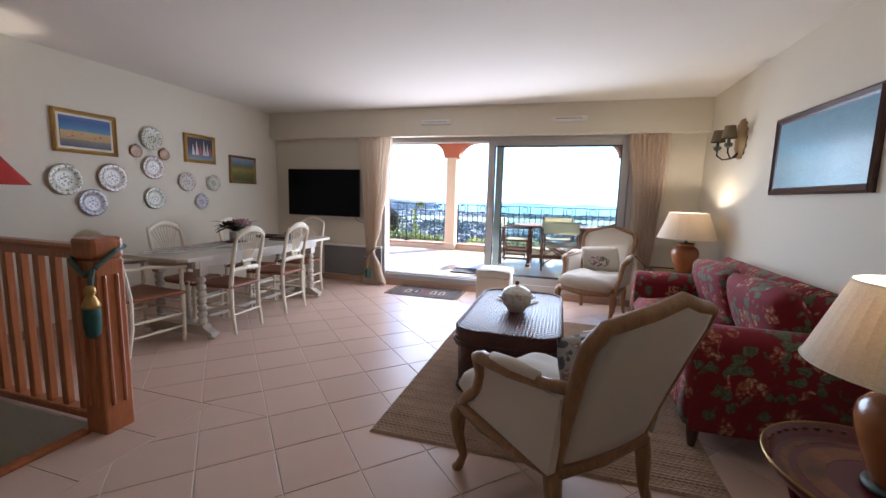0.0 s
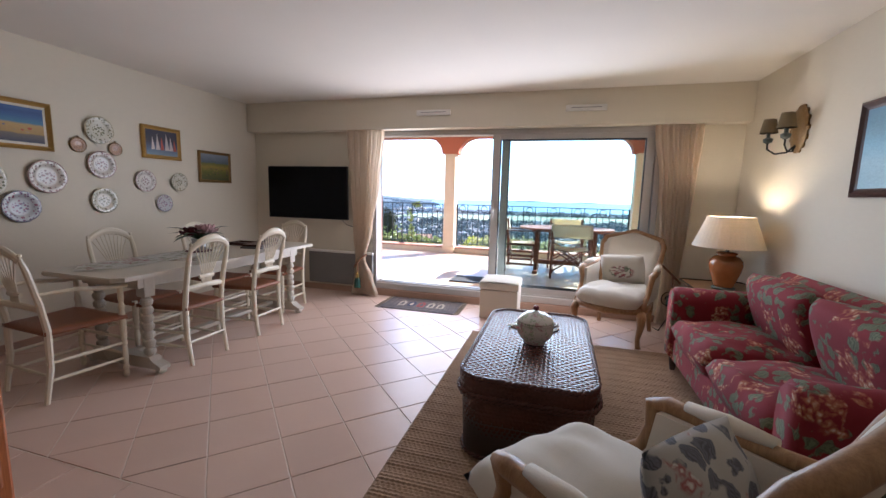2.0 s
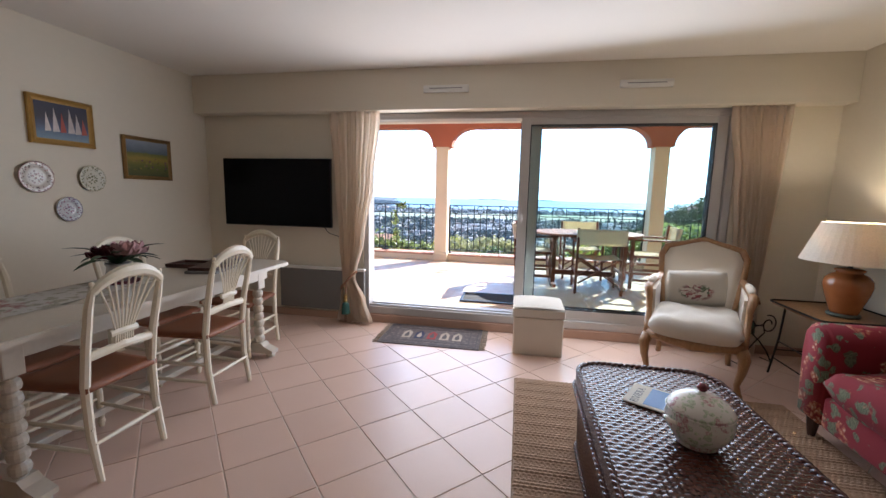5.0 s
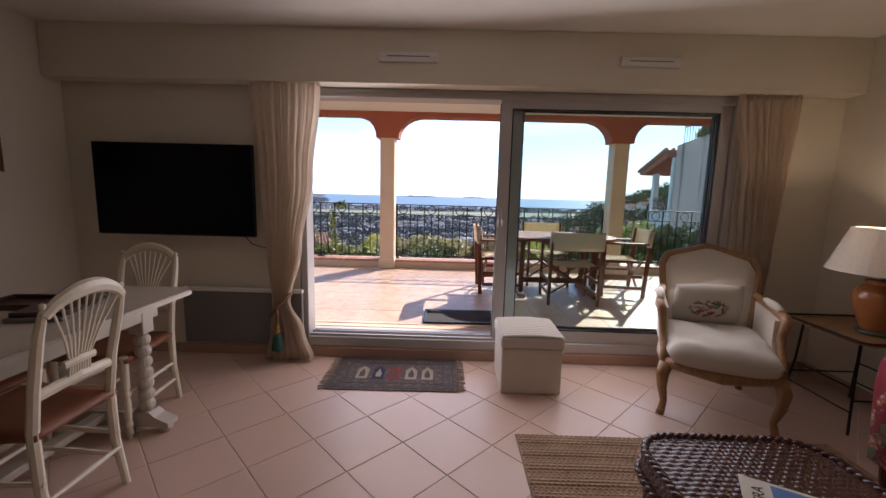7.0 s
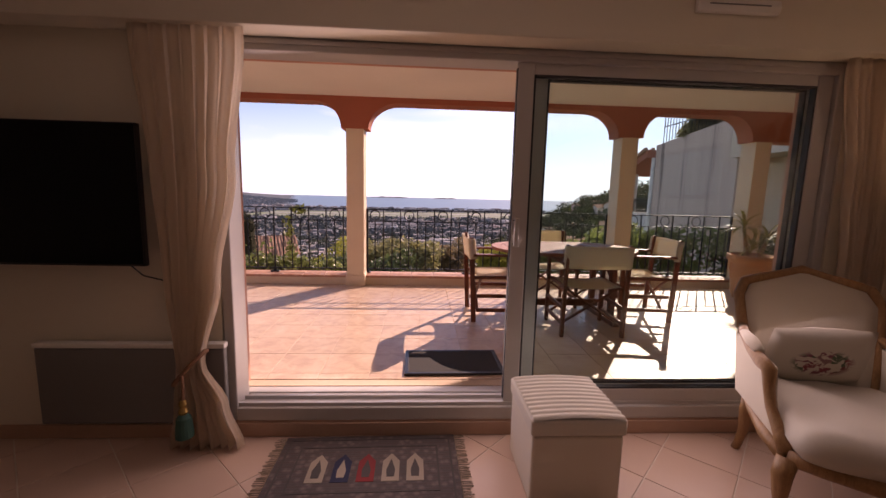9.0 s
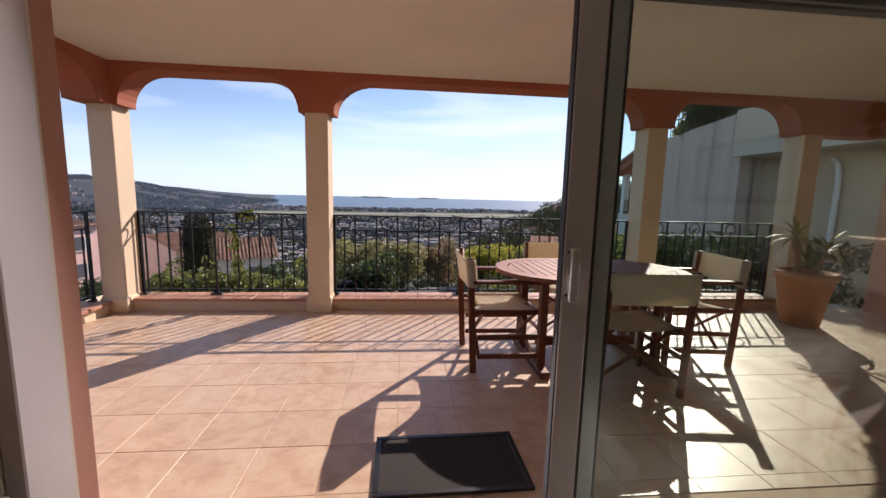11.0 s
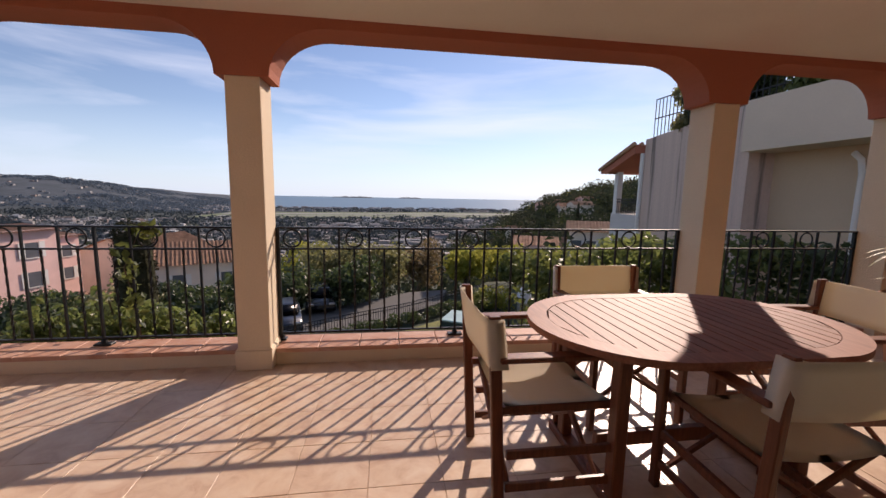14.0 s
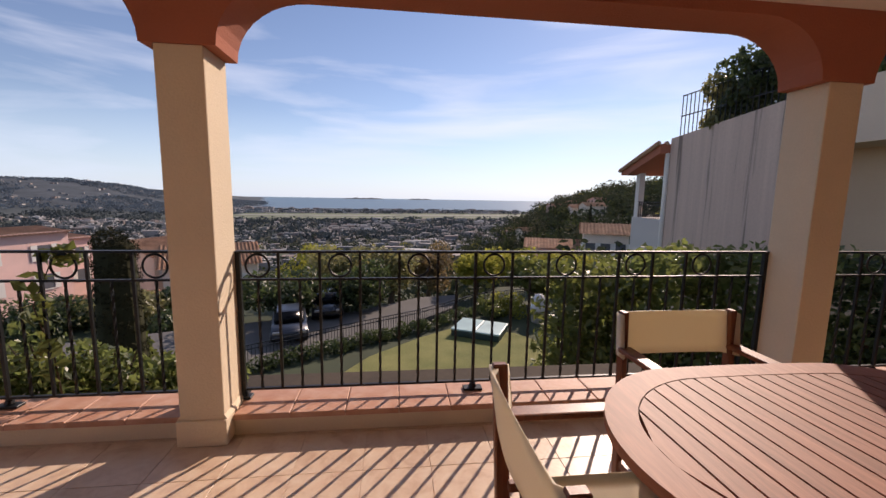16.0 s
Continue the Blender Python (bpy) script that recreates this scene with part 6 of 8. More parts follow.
def directors_chair(x, y, turn, label, like=None):
    """Folding teak chair with canvas seat and back; faces local +y."""
    t = thing("folding_chair", x, y, TER, turn, label, "chair", "canvas chairs round the garden table")
    hw, hd = 0.26, 0.235
    for s in (-1, 1):
        b = bm_()
        box(b, s * hw - 0.014, -hd - 0.022, 0, s * hw + 0.014, -hd + 0.022, 0.80, 0.004, 1)
        for v in b.verts:
            v.co.y -= max(0.0, v.co.z - 0.45) * 0.12
        part("back_post", b, M["teak_dark"], t)
        b = bm_()
        box(b, s * hw - 0.014, hd - 0.022, 0, s * hw + 0.014, hd + 0.022, 0.625, 0.004, 1)
        part("front_post", b, M["teak_dark"], t)
        b = bm_()
        box(b, s * hw - 0.03, -hd - 0.02, 0.626, s * hw + 0.03, hd + 0.05, 0.648, 0.006, 2)
        part("armrest", b, M["teak_dark"], t)
        for z in (0.10, 0.235):
            b = bm_()
            box(b, s * hw - 0.010, -hd + 0.022, z, s * hw + 0.010, hd - 0.022, z + 0.035, 0.003, 1)
            part("side_bar", b, M["teak_dark"], t)
        b = bm_()
        box(b, s * (hw - 0.03) - 0.012, -hd - 0.01, 0.405, s * (hw - 0.03) + 0.012, hd + 0.02, 0.435, 0.003, 1)
        part("seat_bar", b, M["teak_dark"], t)
    for yy in (-hd + 0.05, hd - 0.05):
        for s in (-1, 1):
            b = bm_()
            o = 0.014 * s
            tube(b, [(-s * (hw - 0.03), yy + o, 0.115), (s * (hw - 0.03), yy + o, 0.415)], 0.016, 6, squash=0.7)
            part("cross_brace", b, M["teak_dark"], t)
    b = bm_()
    g = {}
    for i in range(9):
        for j in range(7):
            u, v = i / 4 - 1, j / 3 - 1
            g[i, j] = b.verts.new((u * (hw - 0.025), v * 0.215, 0.438 - 0.025 * (1 - u * u)))
    for i in range(8):
        for j in range(6):
            b.faces.new((g[i, j], g[i + 1, j], g[i + 1, j + 1], g[i, j + 1]))
    bmesh.ops.solidify(b, geom=b.faces[:], thickness=0.004)
    part("seat", b, M["canvas"], t, "sand canvas seat", True)
    b = bm_()
    rows = []
    for j in range(6):
        v = j / 5
        z = 0.60 + 0.19 * v
        yb = -hd - max(0.0, z - 0.45) * 0.12
        loop = []
        for k in range(13):
            u = 2 * k / 12 - 1
            loop.append((u * (hw + 0.017), yb - 0.03 - 0.012 * (1 - u * u) + 0.004 * math.sin(5 * u + 2 * v), z))
        for k in range(12, -1, -1):
            u = 2 * k / 12 - 1
            edge = 0.062 if abs(u) > 0.84 else 0.006
            loop.append((u * (hw + 0.017), yb - 0.03 + edge - 0.012 * (1 - u * u), z))
        rows.append([b.verts.new(q) for q in loop])
    n = len(rows[0])
    for a, c in zip(rows, rows[1:]):
        for k in range(n):
            b.faces.new((a[k], a[(k + 1) % n], c[(k + 1) % n], c[k]))
    b.faces.new(rows[0][::-1])
    b.faces.new(rows[-1])
    part("backrest", b, M["canvas"], t, "sand canvas back", True)
    return t


ch = directors_chair(-0.285, 7.70, -90, "dark teak folding chair with sand canvas beside the oval table")
copy_thing(ch, pose(0.453, 7.28, TER, 0, 0, -2))
copy_thing(ch, pose(0.388, 8.18, TER, 0, 0, 180))
copy_thing(ch, pose(1.18, 7.74, TER, 0, 0, 84))

t = thing("doormat", -0.785, 6.515, TER + 0.001, 1, "charcoal doormat lying on the terrace before the door", "doormat")
b = bm_()
box(b, -0.335, -0.20, 0, 0.335, 0.20, 0.014, 0.004, 1)
part("mat", b, M["doormat"], t)
b = bm_()
for x0, y0, x1, y1 in ((-0.335, -0.20, 0.335, -0.175), (-0.335, 0.175, 0.335, 0.20), (-0.335, -0.175, -0.31, 0.175), (0.31, -0.175, 0.335, 0.175)):
    box(b, x0, y0, 0.008, x1, y1, 0.017, 0.002, 1)
part("rubber_edge", b, M["black"], t)

t = thing("potted_yucca", 2.99, 8.42, TER, 0, "yellowing spiky plant in a large terracotta pot", "plant")
b = bm_()
lathe(b, [(0.15, 0.0), (0.16, 0.01), (0.22, 0.43), (0.23, 0.47), (0.25, 0.475), (0.255, 0.545), (0.23, 0.55), (0.22, 0.51), (0.0, 0.505)], 32)
part("pot", b, M["terracotta"], t, "terracotta pot", True)
M["yucca"] = plain("yellow_green_blade", (0.30, 0.28, 0.06), 0.5, vary=0.5, big=6)
rnd = random.Random(11)
for cx, cy, hz, cnt in ((0.0, 0.0, 0.60, 26), (-0.08, 0.08, 0.86, 26), (0.12, -0.06, 0.75, 18)):
    b = bm_()
    tube(b, [(cx * 0.4, cy * 0.4, 0.5), (cx * 0.8, cy * 0.8, hz - 0.1), (cx, cy, hz)], [0.03, 0.022, 0.016], 8)
    part("trunk", b, M["oak"], t)
    b = bm_()
    for k in range(cnt):
        leaf_blade(b, pose(cx, cy, hz, 0, 0, k * 137.5) @ pose(0, 0, 0, rnd.uniform(-20, 65), 0, 0), rnd.uniform(0.18, 0.34), 0.03)
    part("leaves", b, M["yucca"], t)


# ---- wrought iron railing ----
def rail_run(length, first_ring, label):
    """A length of railing along local x, standing on the coping at local z 0."""
    t = new("iron_railing")
    tagged(t, label, "railing", "railings of the terrace")
    b = bm_()
    box(b, 0, -0.018, 0.815, length, 0.018, 0.828, 0.003, 1)
    part("top_rail", b, M["iron"], t)
    b = bm_()
    box(b, 0, -0.009, 0.665, length, 0.009, 0.677)
    part("second_rail", b, M["iron"], t)
    b = bm_()
    box(b, 0, -0.009, 0.045, length, 0.009, 0.057)
    part("bottom_rail", b, M["iron"], t)
    q = 0.445 / 4
    k0 = math.ceil((0.02 - first_ring) / q)
    full = short = ring = None
    k = k0
    while first_ring + k * q < length - 0.02:
        x = first_ring + k * q
        if k % 2:
            if full is None:
                b = bm_()
                box(b, -0.007, -0.007, 0.05, 0.007, 0.007, 0.82)
                full = part("tall_bar", b, M["iron"], t)
                ob = full
            else:
                ob = new("tall_bar", full.data)
                ob.parent = t
        else:
            if short is None:
                b = bm_()
                rows = []
                for j in range(25):
                    z = 0.05 + 0.62 * j / 24
                    a0 = (j % 25) * 0.55
                    rows.append([b.verts.new((0.0085 * math.cos(a0 + PI / 2 * i), 0.0085 * math.sin(a0 + PI / 2 * i), z)) for i in range(4)])
                for a, c in zip(rows, rows[1:]):
                    for i in range(4):
                        b.faces.new((a[i], a[(i + 1) % 4], c[(i + 1) % 4], c[i]))
                short = part("twisted_bar", b, M["iron"], t)
                ob = short
            else:
                ob = new("twisted_bar", short.data)
                ob.parent = t
        ob.location = (x, 0, 0)
        if k % 4 == 0 and 0.08 < x < length - 0.08:
            if ring is None:
                b = bm_()
                tube(b, [(0.062 * math.cos(a), 0, 0.746 + 0.062 * math.sin(a)) for a in [2 * PI * j / 28 for j in range(28)]], 0.0065, 6, True)
                ring = part("ring", b, M["iron"], t, "", True)
                ob = ring
            else:
                ob = new("ring", ring.data)
                ob.parent = t
            ob.location = (x, 0, 0)
        k += 1
    for x in [0.012] + ([first_ring + q * (2 * round((0.37 * length - first_ring) / q / 2) + 1)] if length > 1 else []) + [length - 0.012]:
        b = bm_()
        hw = 0.0085 if 0.1 < x < length - 0.1 else 0.012
        box(b, x - hw, -hw, 0.0, x + hw, hw, 0.82)
        box(b, x - 0.012 - (0.045 if 0.1 < x < length - 0.1 else 0.0), -0.03, 0.0, x + 0.012 + (0.045 if 0.1 < x < length - 0.1 else 0.03), 0.03, 0.014, 0.003, 1)
        lathe(b, [(0.014, 0.0), (0.024, 0.02), (0.016, 0.04)], 10, x, 0)
        part("standard", b, M["iron"], t)
    return t


COP = 0.305
RY = 9.13
TALL = Matrix.Diagonal((1, 1, 1.028, 1))
for x0, x1, fr in ((PIERS[0] + 0.108, PIERS[1] - 0.108, 0.17), (PIERS[1] + 0.108, PIERS[2] - 0.108, 0.112), (PIERS[2] + 0.108, PIERS[3] - 0.108, 0.15)):
    rail_run(x1 - x0, fr, "dark wrought iron railing with rings between the piers").matrix_world = pose(x0, RY, COP) @ TALL
rail_run(2.48, 0.3, "dark wrought iron railing along the terrace's side").matrix_world = pose(-3.93, 8.865, COP, 0, 0, -90) @ TALL


# ---- coping, floor tiles ----
def clip(poly, axis, limit, keep_above):
    out = []
    for p, q in zip(poly, poly[1:] + poly[:1]):
        a, c = (p[axis] - limit), (q[axis] - limit)
        if not keep_above:
            a, c = -a, -c
        if a >= 0:
            out.append(p)
        if (a >= 0) != (c >= 0):
            u = a / (a - c)
            out.append((p[0] + (q[0] - p[0]) * u, p[1] + (q[1] - p[1]) * u))
    return out


def clip_rect(poly, x0, y0, x1, y1):
    for axis, limit, above in ((0, x0, True), (0, x1, False), (1, y0, True), (1, y1, False)):
        poly = clip(poly, axis, limit, above)
        if len(poly) < 3:
            return []
    return poly


def area(poly):
    return 0.5 * sum(p[0] * q[1] - q[0] * p[1] for p, q in zip(poly, poly[1:] + poly[:1]))


def slab(poly, z0, z1, ch):
    """Vertices and faces of one tile with a chamfered upper edge, round its own middle."""
    cx, cy = sum(p[0] for p in poly) / len(poly), sum(p[1] for p in poly) / len(poly)
    n = len(poly)
    size = max(math.hypot(p[0] - cx, p[1] - cy) for p in poly)
    k = 1 - ch / size
    vs = [(p[0] - cx, p[1] - cy, z0) for p in poly] + [(p[0] - cx, p[1] - cy, z1 - ch * 0.6) for p in poly] + [((p[0] - cx) * k, (p[1] - cy) * k, z1) for p in poly]
    fs = [tuple(range(2 * n, 3 * n))]
    for base in (0, n):
        for i in range(n):
            j = (i + 1) % n
            fs.append((base + i, base + j, base + n + j, base + n + i))
    return (cx, cy), vs, fs


def lay(name, poly, z0, z1, mat, parent, ch=0.003, shared={}):
    key = None
    (cx, cy), vs, fs = slab(poly, z0, z1, ch)
    key = (name, tuple((round(v[0], 3), round(v[1], 3)) for v in vs[:len(poly)]))
    if key not in shared:
        me = bpy.data.meshes.new(name)
        me.from_pydata(vs, [], fs)
        me.materials.append(mat)
        shared[key] = me
    ob = new(name, shared[key])
    ob.parent = parent
    ob.location = (cx, cy, random.uniform(-0.0006, 0.0004))
    ob.rotation_euler = (random.uniform(-0.0012, 0.0012), random.uniform(-0.0012, 0.0012), 0)
    return ob


floor_ob = bpy.data.objects["floor"]
OX, OY, DD = -0.88, 5.085, 0.2437
rest_v, rest_f = [], []
J = 0.0027
for i in range(-40, 40):
    for j in range(-60, 12):
        if (i + j) % 2 == 0:
            continue
        cx, cy = OX + i * DD, OY + j * DD
        h = DD - J * 1.414
        poly = [(cx - h, cy), (cx, cy - h), (cx + h, cy), (cx, cy + h)]
        if cx - h >= -1.53 or cy - h >= 2.405:
            cuts = [clip_rect(poly, LEFT + 0.002, BACK, RIGHT - 0.012, WALL - 0.012)]
        else:
            cuts = [clip_rect(poly, LEFT + 0.002, 2.405, RIGHT - 0.012, WALL - 0.012), clip_rect(poly, -1.53, BACK, RIGHT - 0.012, 2.404)]
        for poly in cuts:
            if len(poly) < 3 or abs(area(poly)) < 0.0004:
                continue
            if cy > 1.15:
                lay("floor_tile", poly, -0.012, 0.0, M["tile"], floor_ob)
            else:
                (mx_, my_), vs, fs = slab(poly, -0.012, 0.0, 0.003)
                o = len(rest_v)
                rest_v += [(v[0] + mx_, v[1] + my_, v[2]) for v in vs]
                rest_f += [tuple(o + q for q in f) for f in fs]
for k in range(14):
    y1 = 2.398 - 0.352 * k
    poly = clip_rect([(-1.885, y1 - 0.346), (-1.535, y1 - 0.346), (-1.535, y1), (-1.885, y1)], -1.884, BACK, -1.535, 2.398)
    if poly:
        lay("floor_tile", poly, -0.012, 0.0, M["tile"], floor_ob)
for k in range(7):
    x1 = -1.89 - 0.352 * k
    poly = clip_rect([(x1 - 0.346, 2.035), (x1, 2.035), (x1, 2.398), (x1 - 0.346, 2.398)], LEFT + 0.002, 2.035, -1.88, 2.398)
    if poly:
        lay("floor_tile", poly, -0.012, 0.0, M["tile"], floor_ob)
me = bpy.data.meshes.new("floor_tiles")
me.from_pydata(rest_v, [], rest_f)
me.materials.append(M["tile"])
ob = tagged(new("floor_tiles", me), kind="stuff")
ob.parent = floor_ob

ter_ob = bpy.data.objects["terrace_floor"]
P = 0.323
for i in range(-12, 20):
    for j in range(-6, 8):
        x0, y0 = -1.025 + i * P, 7.325 + j * P
        poly = clip_rect([(x0 + 0.0015, y0 + 0.0015), (x0 + P - 0.0015, y0 + 0.0015), (x0 + P - 0.0015, y0 + P - 0.0015), (x0 + 0.0015, y0 + P - 0.0015)], -3.798, OUT + 0.052, TX1 - 0.002, 8.964)
        if len(poly) >= 3 and abs(area(poly)) > 0.001:
            lay("terrace_tile", poly, TER - 0.012, TER, M["terrace_tile"], ter_ob, 0.0012)

para = [o for o in bpy.data.objects if o.name.startswith("parapet")]
for ob, (x0, y0, x1, y1) in zip(para, ((PIERS[0] + 0.124, 8.945, PIERS[1] - 0.124, 9.225), (PIERS[1] + 0.124, 8.945, PIERS[2] - 0.124, 9.225), (PIERS[2] + 0.124, 8.945, PIERS[3] - 0.124, 9.225), (TX0 - 0.03, OUT + 0.06, -3.77, 8.86))):
    along_x = (x1 - x0) > (y1 - y0)
    n = round(((x1 - x0) if along_x else (y1 - y0)) / 0.30)
    for k in range(n):
        if along_x:
            a, c = x0 + (x1 - x0) * k / n, x0 + (x1 - x0) * (k + 1) / n
            poly = [(a + 0.002, y0), (c - 0.002, y0), (c - 0.002, y1), (a + 0.002, y1)]
        else:
            a, c = y0 + (y1 - y0) * k / n, y0 + (y1 - y0) * (k + 1) / n
            poly = [(x0, a + 0.002), (x1, a + 0.002), (x1, c - 0.002), (x0, c - 0.002)]
        lay("coping_tile", poly, 0.274, COP - 0.001, M["coping"], ob, 0.006)

# ---- outdoors ----
SEA = -45.0


def sstep(a, c, v):
    u = max(0.0, min(1.0, (v - a) / (c - a)))
    return u * u * (3 - 2 * u)


def east_hill(d, bear):
    """Wooded spur on the right: rises to a ridge about 260 m off."""
    pitch = np.interp(bear, [8, 13, 16.6, 19, 22, 28.6, 34, 60], [-9.0, -6.0, -4.4, -2.6, -1.4, 0.4, 1.0, 1.4])
    ridge = 1.45 + 260 * math.tan(radians(float(pitch)))
    return -14.0 - 30.0 * sstep(40, 90, d) * (1 - sstep(8, 24, bear)) + (ridge + 14.0 + 30.0 * sstep(40, 90, d) * (1 - sstep(8, 24, bear))) * sstep(25, 265, d) - 60 * sstep(265, 460, d)


def ground_z(x, y):
    """Height of the land: garden shelf, hillside down to the plain, hills on both sides."""
    d = math.hypot(x, y)
    z = -4.12 - 1.1 * sstep(0.05, 1.1, (y - 23.6) - 0.652 * (x + 0.02)) * (1 - sstep(3.0, 6.5, x))
    z -= 1.4 * sstep(30, 40, y) + 11.6 * sstep(30, 75, y) + 10 * sstep(60, 150, y) + 16.3 * sstep(120, 380, y)
    z -= 5.0 * sstep(6, 60, -x) * (1 - sstep(60, 300, y))
    bear = math.degrees(math.atan2(x, max(y, 1.0)))
    if bear > 8 and y > 12:
        z = max(z, east_hill(d, bear))
    west = sstep(-17, -33, bear) * sstep(900, 2300, d)
    z += (84 + 24 * noise.noise(Vector((x * 0.0016, y * 0.0016, 2)))) * west * (0.75 + 0.35 * noise.noise(Vector((x * 0.0008 + 5, y * 0.0008, 7))))
    z += 42 * sstep(-24, -36, bear) * math.exp(-((d - 1500) / 420.0) ** 2)
    if d > 30:
        z += 1.6 * noise.noise(Vector((x * 0.02, y * 0.02, 0))) * sstep(30, 120, d) * (1 - 0.85 * sstep(380, 600, d) * (1 - west))
    shore = 1230 + 60 * noise.noise(Vector((x * 0.003, 3, 1)))
    if bear > -17:
        z -= 6 * sstep(shore - 10, shore + 40, y)
    return z


m, nt, p = bare("land_cover")
geo = nt.nodes.new("ShaderNodeNewGeometry").outputs["Position"]
n1 = tex(nt, "ShaderNodeTexNoise", geo, Scale=0.012, Detail=6.0).outputs["Fac"]
n2 = tex(nt, "ShaderNodeTexNoise", geo, Scale=0.35, Detail=5.0).outputs["Fac"]
cell = tex(nt, "ShaderNodeTexVoronoi", geo, Scale=0.016)
c1 = ramp(nt, n1, [(0.32, (0.028, 0.042, 0.022)), (0.45, (0.045, 0.058, 0.030)), (0.55, (0.060, 0.062, 0.040)), (0.68, (0.04, 0.055, 0.026))])
c2 = mixed(nt, 0.35, c1, ramp(nt, cell.outputs["Color"], [(0.2, (0.05, 0.08, 0.03)), (0.5, (0.10, 0.095, 0.065)), (0.8, (0.06, 0.085, 0.035))]))
# hazy air painted into the land colour: bluer with distance from the house
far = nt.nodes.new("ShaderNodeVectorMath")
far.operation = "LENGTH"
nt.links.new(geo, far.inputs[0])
haze_mask = ramp(nt, calc(nt, "DIVIDE", far.outputs["Value"], 3000.0), [(0.22, (0, 0, 0)), (0.36, (0.9, 0.9, 0.9))])
c2 = mixed(nt, haze_mask, c2, ramp(nt, tex(nt, "ShaderNodeTexNoise", geo, Scale=0.02, Detail=9.0, Roughness=0.7).outputs["Fac"], [(0.36, (0.030, 0.046, 0.062)), (0.5, (0.050, 0.070, 0.092)), (0.64, (0.080, 0.100, 0.125))]))
nt.links.new(mixed(nt, 0.6, c2, ramp(nt, n2, [(0.3, (0.45, 0.45, 0.45)), (0.7, (1, 1, 1))]), "MULTIPLY"), p.inputs["Base Color"])
inp(p, "Roughness", 0.95)
M["land"] = m

xs = sorted({round(v, 2) for v in [-60 + 2.0 * k for k in range(61)] + [60 + 8 * k for k in range(36)] + [-60 - 8 * k for k in range(36)] + [350 + 70 * k for k in range(26)] + [-350 - 70 * k for k in range(56)]})
ys = sorted({round(v, 2) for v in [-60 + 10 * k for k in range(7)] + [1.0 * k + 4 for k in range(45)] + [49 + 4 * k for k in range(48)] + [245 + 16 * k for k in range(40)] + [890 + 50 * k for k in range(70)]})
verts = [(x, y, ground_z(x, y) if y > -5 else -4.2) for x in xs for y in ys]
ny = len(ys)
faces = [(i * ny + j, (i + 1) * ny + j, (i + 1) * ny + j + 1, i * ny + j + 1) for i in range(len(xs) - 1) for j in range(ny - 1)]
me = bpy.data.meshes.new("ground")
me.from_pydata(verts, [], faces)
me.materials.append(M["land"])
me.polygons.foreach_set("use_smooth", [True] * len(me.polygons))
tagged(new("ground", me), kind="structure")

m, nt, p = bare("sea_water")
geo = nt.nodes.new("ShaderNodeNewGeometry").outputs["Position"]
n1 = tex(nt, "ShaderNodeTexNoise", geo, Scale=0.02, Detail=5.0).outputs["Fac"]
nt.links.new(ramp(nt, n1, [(0.3, (0.035, 0.085, 0.125)), (0.7, (0.055, 0.115, 0.16))]), p.inputs["Base Color"])
inp(p, "Roughness", 0.35)
bumped(nt, p, n1, 0.3, 0.5)
b = bm_()
box(b, -4900, 1150, SEA - 2, 4900, 4980, SEA)
tagged(part("water", b, m), kind="structure")
# low wooded islands in the bay, coloured by the land's painted hazy blue
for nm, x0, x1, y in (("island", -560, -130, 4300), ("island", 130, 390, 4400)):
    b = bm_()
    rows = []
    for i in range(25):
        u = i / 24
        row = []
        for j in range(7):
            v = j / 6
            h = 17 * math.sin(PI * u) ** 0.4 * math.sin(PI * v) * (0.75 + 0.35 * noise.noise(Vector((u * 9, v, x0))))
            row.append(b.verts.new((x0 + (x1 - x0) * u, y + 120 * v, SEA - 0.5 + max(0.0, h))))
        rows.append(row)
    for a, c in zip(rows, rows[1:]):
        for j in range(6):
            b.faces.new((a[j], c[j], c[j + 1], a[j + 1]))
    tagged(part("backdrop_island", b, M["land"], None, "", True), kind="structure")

# airfield and green strips on the plain
M["grass_far"] = plain("airfield_grass", (0.13, 0.165, 0.085), 0.95, vary=0.2, big=0.02, fine=0.4)
M["tarmac_far"] = plain("pale_runway", (0.26, 0.26, 0.25), 0.9, vary=0.1, big=0.02, fine=0.4)
for nm, mat, x0, x1, y0, y1, z in (("airfield", "grass_far", -330, 330, 770, 985, 0.3), ("runway", "tarmac_far", -320, 300, 880, 915, 0.6), ("runway", "tarmac_far", -300, 260, 810, 828, 0.6)):
    b = bm_()
    n = 30
    rows = []
    for i in range(n + 1):
        x = x0 + (x1 - x0) * i / n
        rows.append([b.verts.new((x, yy + 0.12 * x, max(ground_z(x, yy + 0.12 * x), -44.6) + z + 0.8)) for yy in (y0, (y0 + y1) / 2, y1)])
    for a, c in zip(rows, rows[1:]):
        for j in range(2):
            b.faces.new((a[j], c[j], c[j + 1], a[j + 1]))
    tagged(part(nm, b, M[mat]), kind="structure")


def island_mat(name, stops, rough=0.9):
    m, nt, p = bare(name)
    rnd = nt.nodes.new("ShaderNodeNewGeometry").outputs["Random Per Island"]
    geo = nt.nodes.new("ShaderNodeNewGeometry").outputs["Position"]
    n = tex(nt, "ShaderNodeTexNoise", geo, Scale=0.6, Detail=3.0).outputs["Fac"]
    col = mixed(nt, 0.4, ramp(nt, rnd, stops), ramp(nt, n, [(0.3, (0.6, 0.6, 0.6)), (0.7, (1, 1, 1))]), "MULTIPLY")
    nt.links.new(col, p.inputs["Base Color"])
    inp(p, "Roughness", rough)
    return m


# the town on the plain, far off
rng = np.random.default_rng(5)
vs, fs = [], []


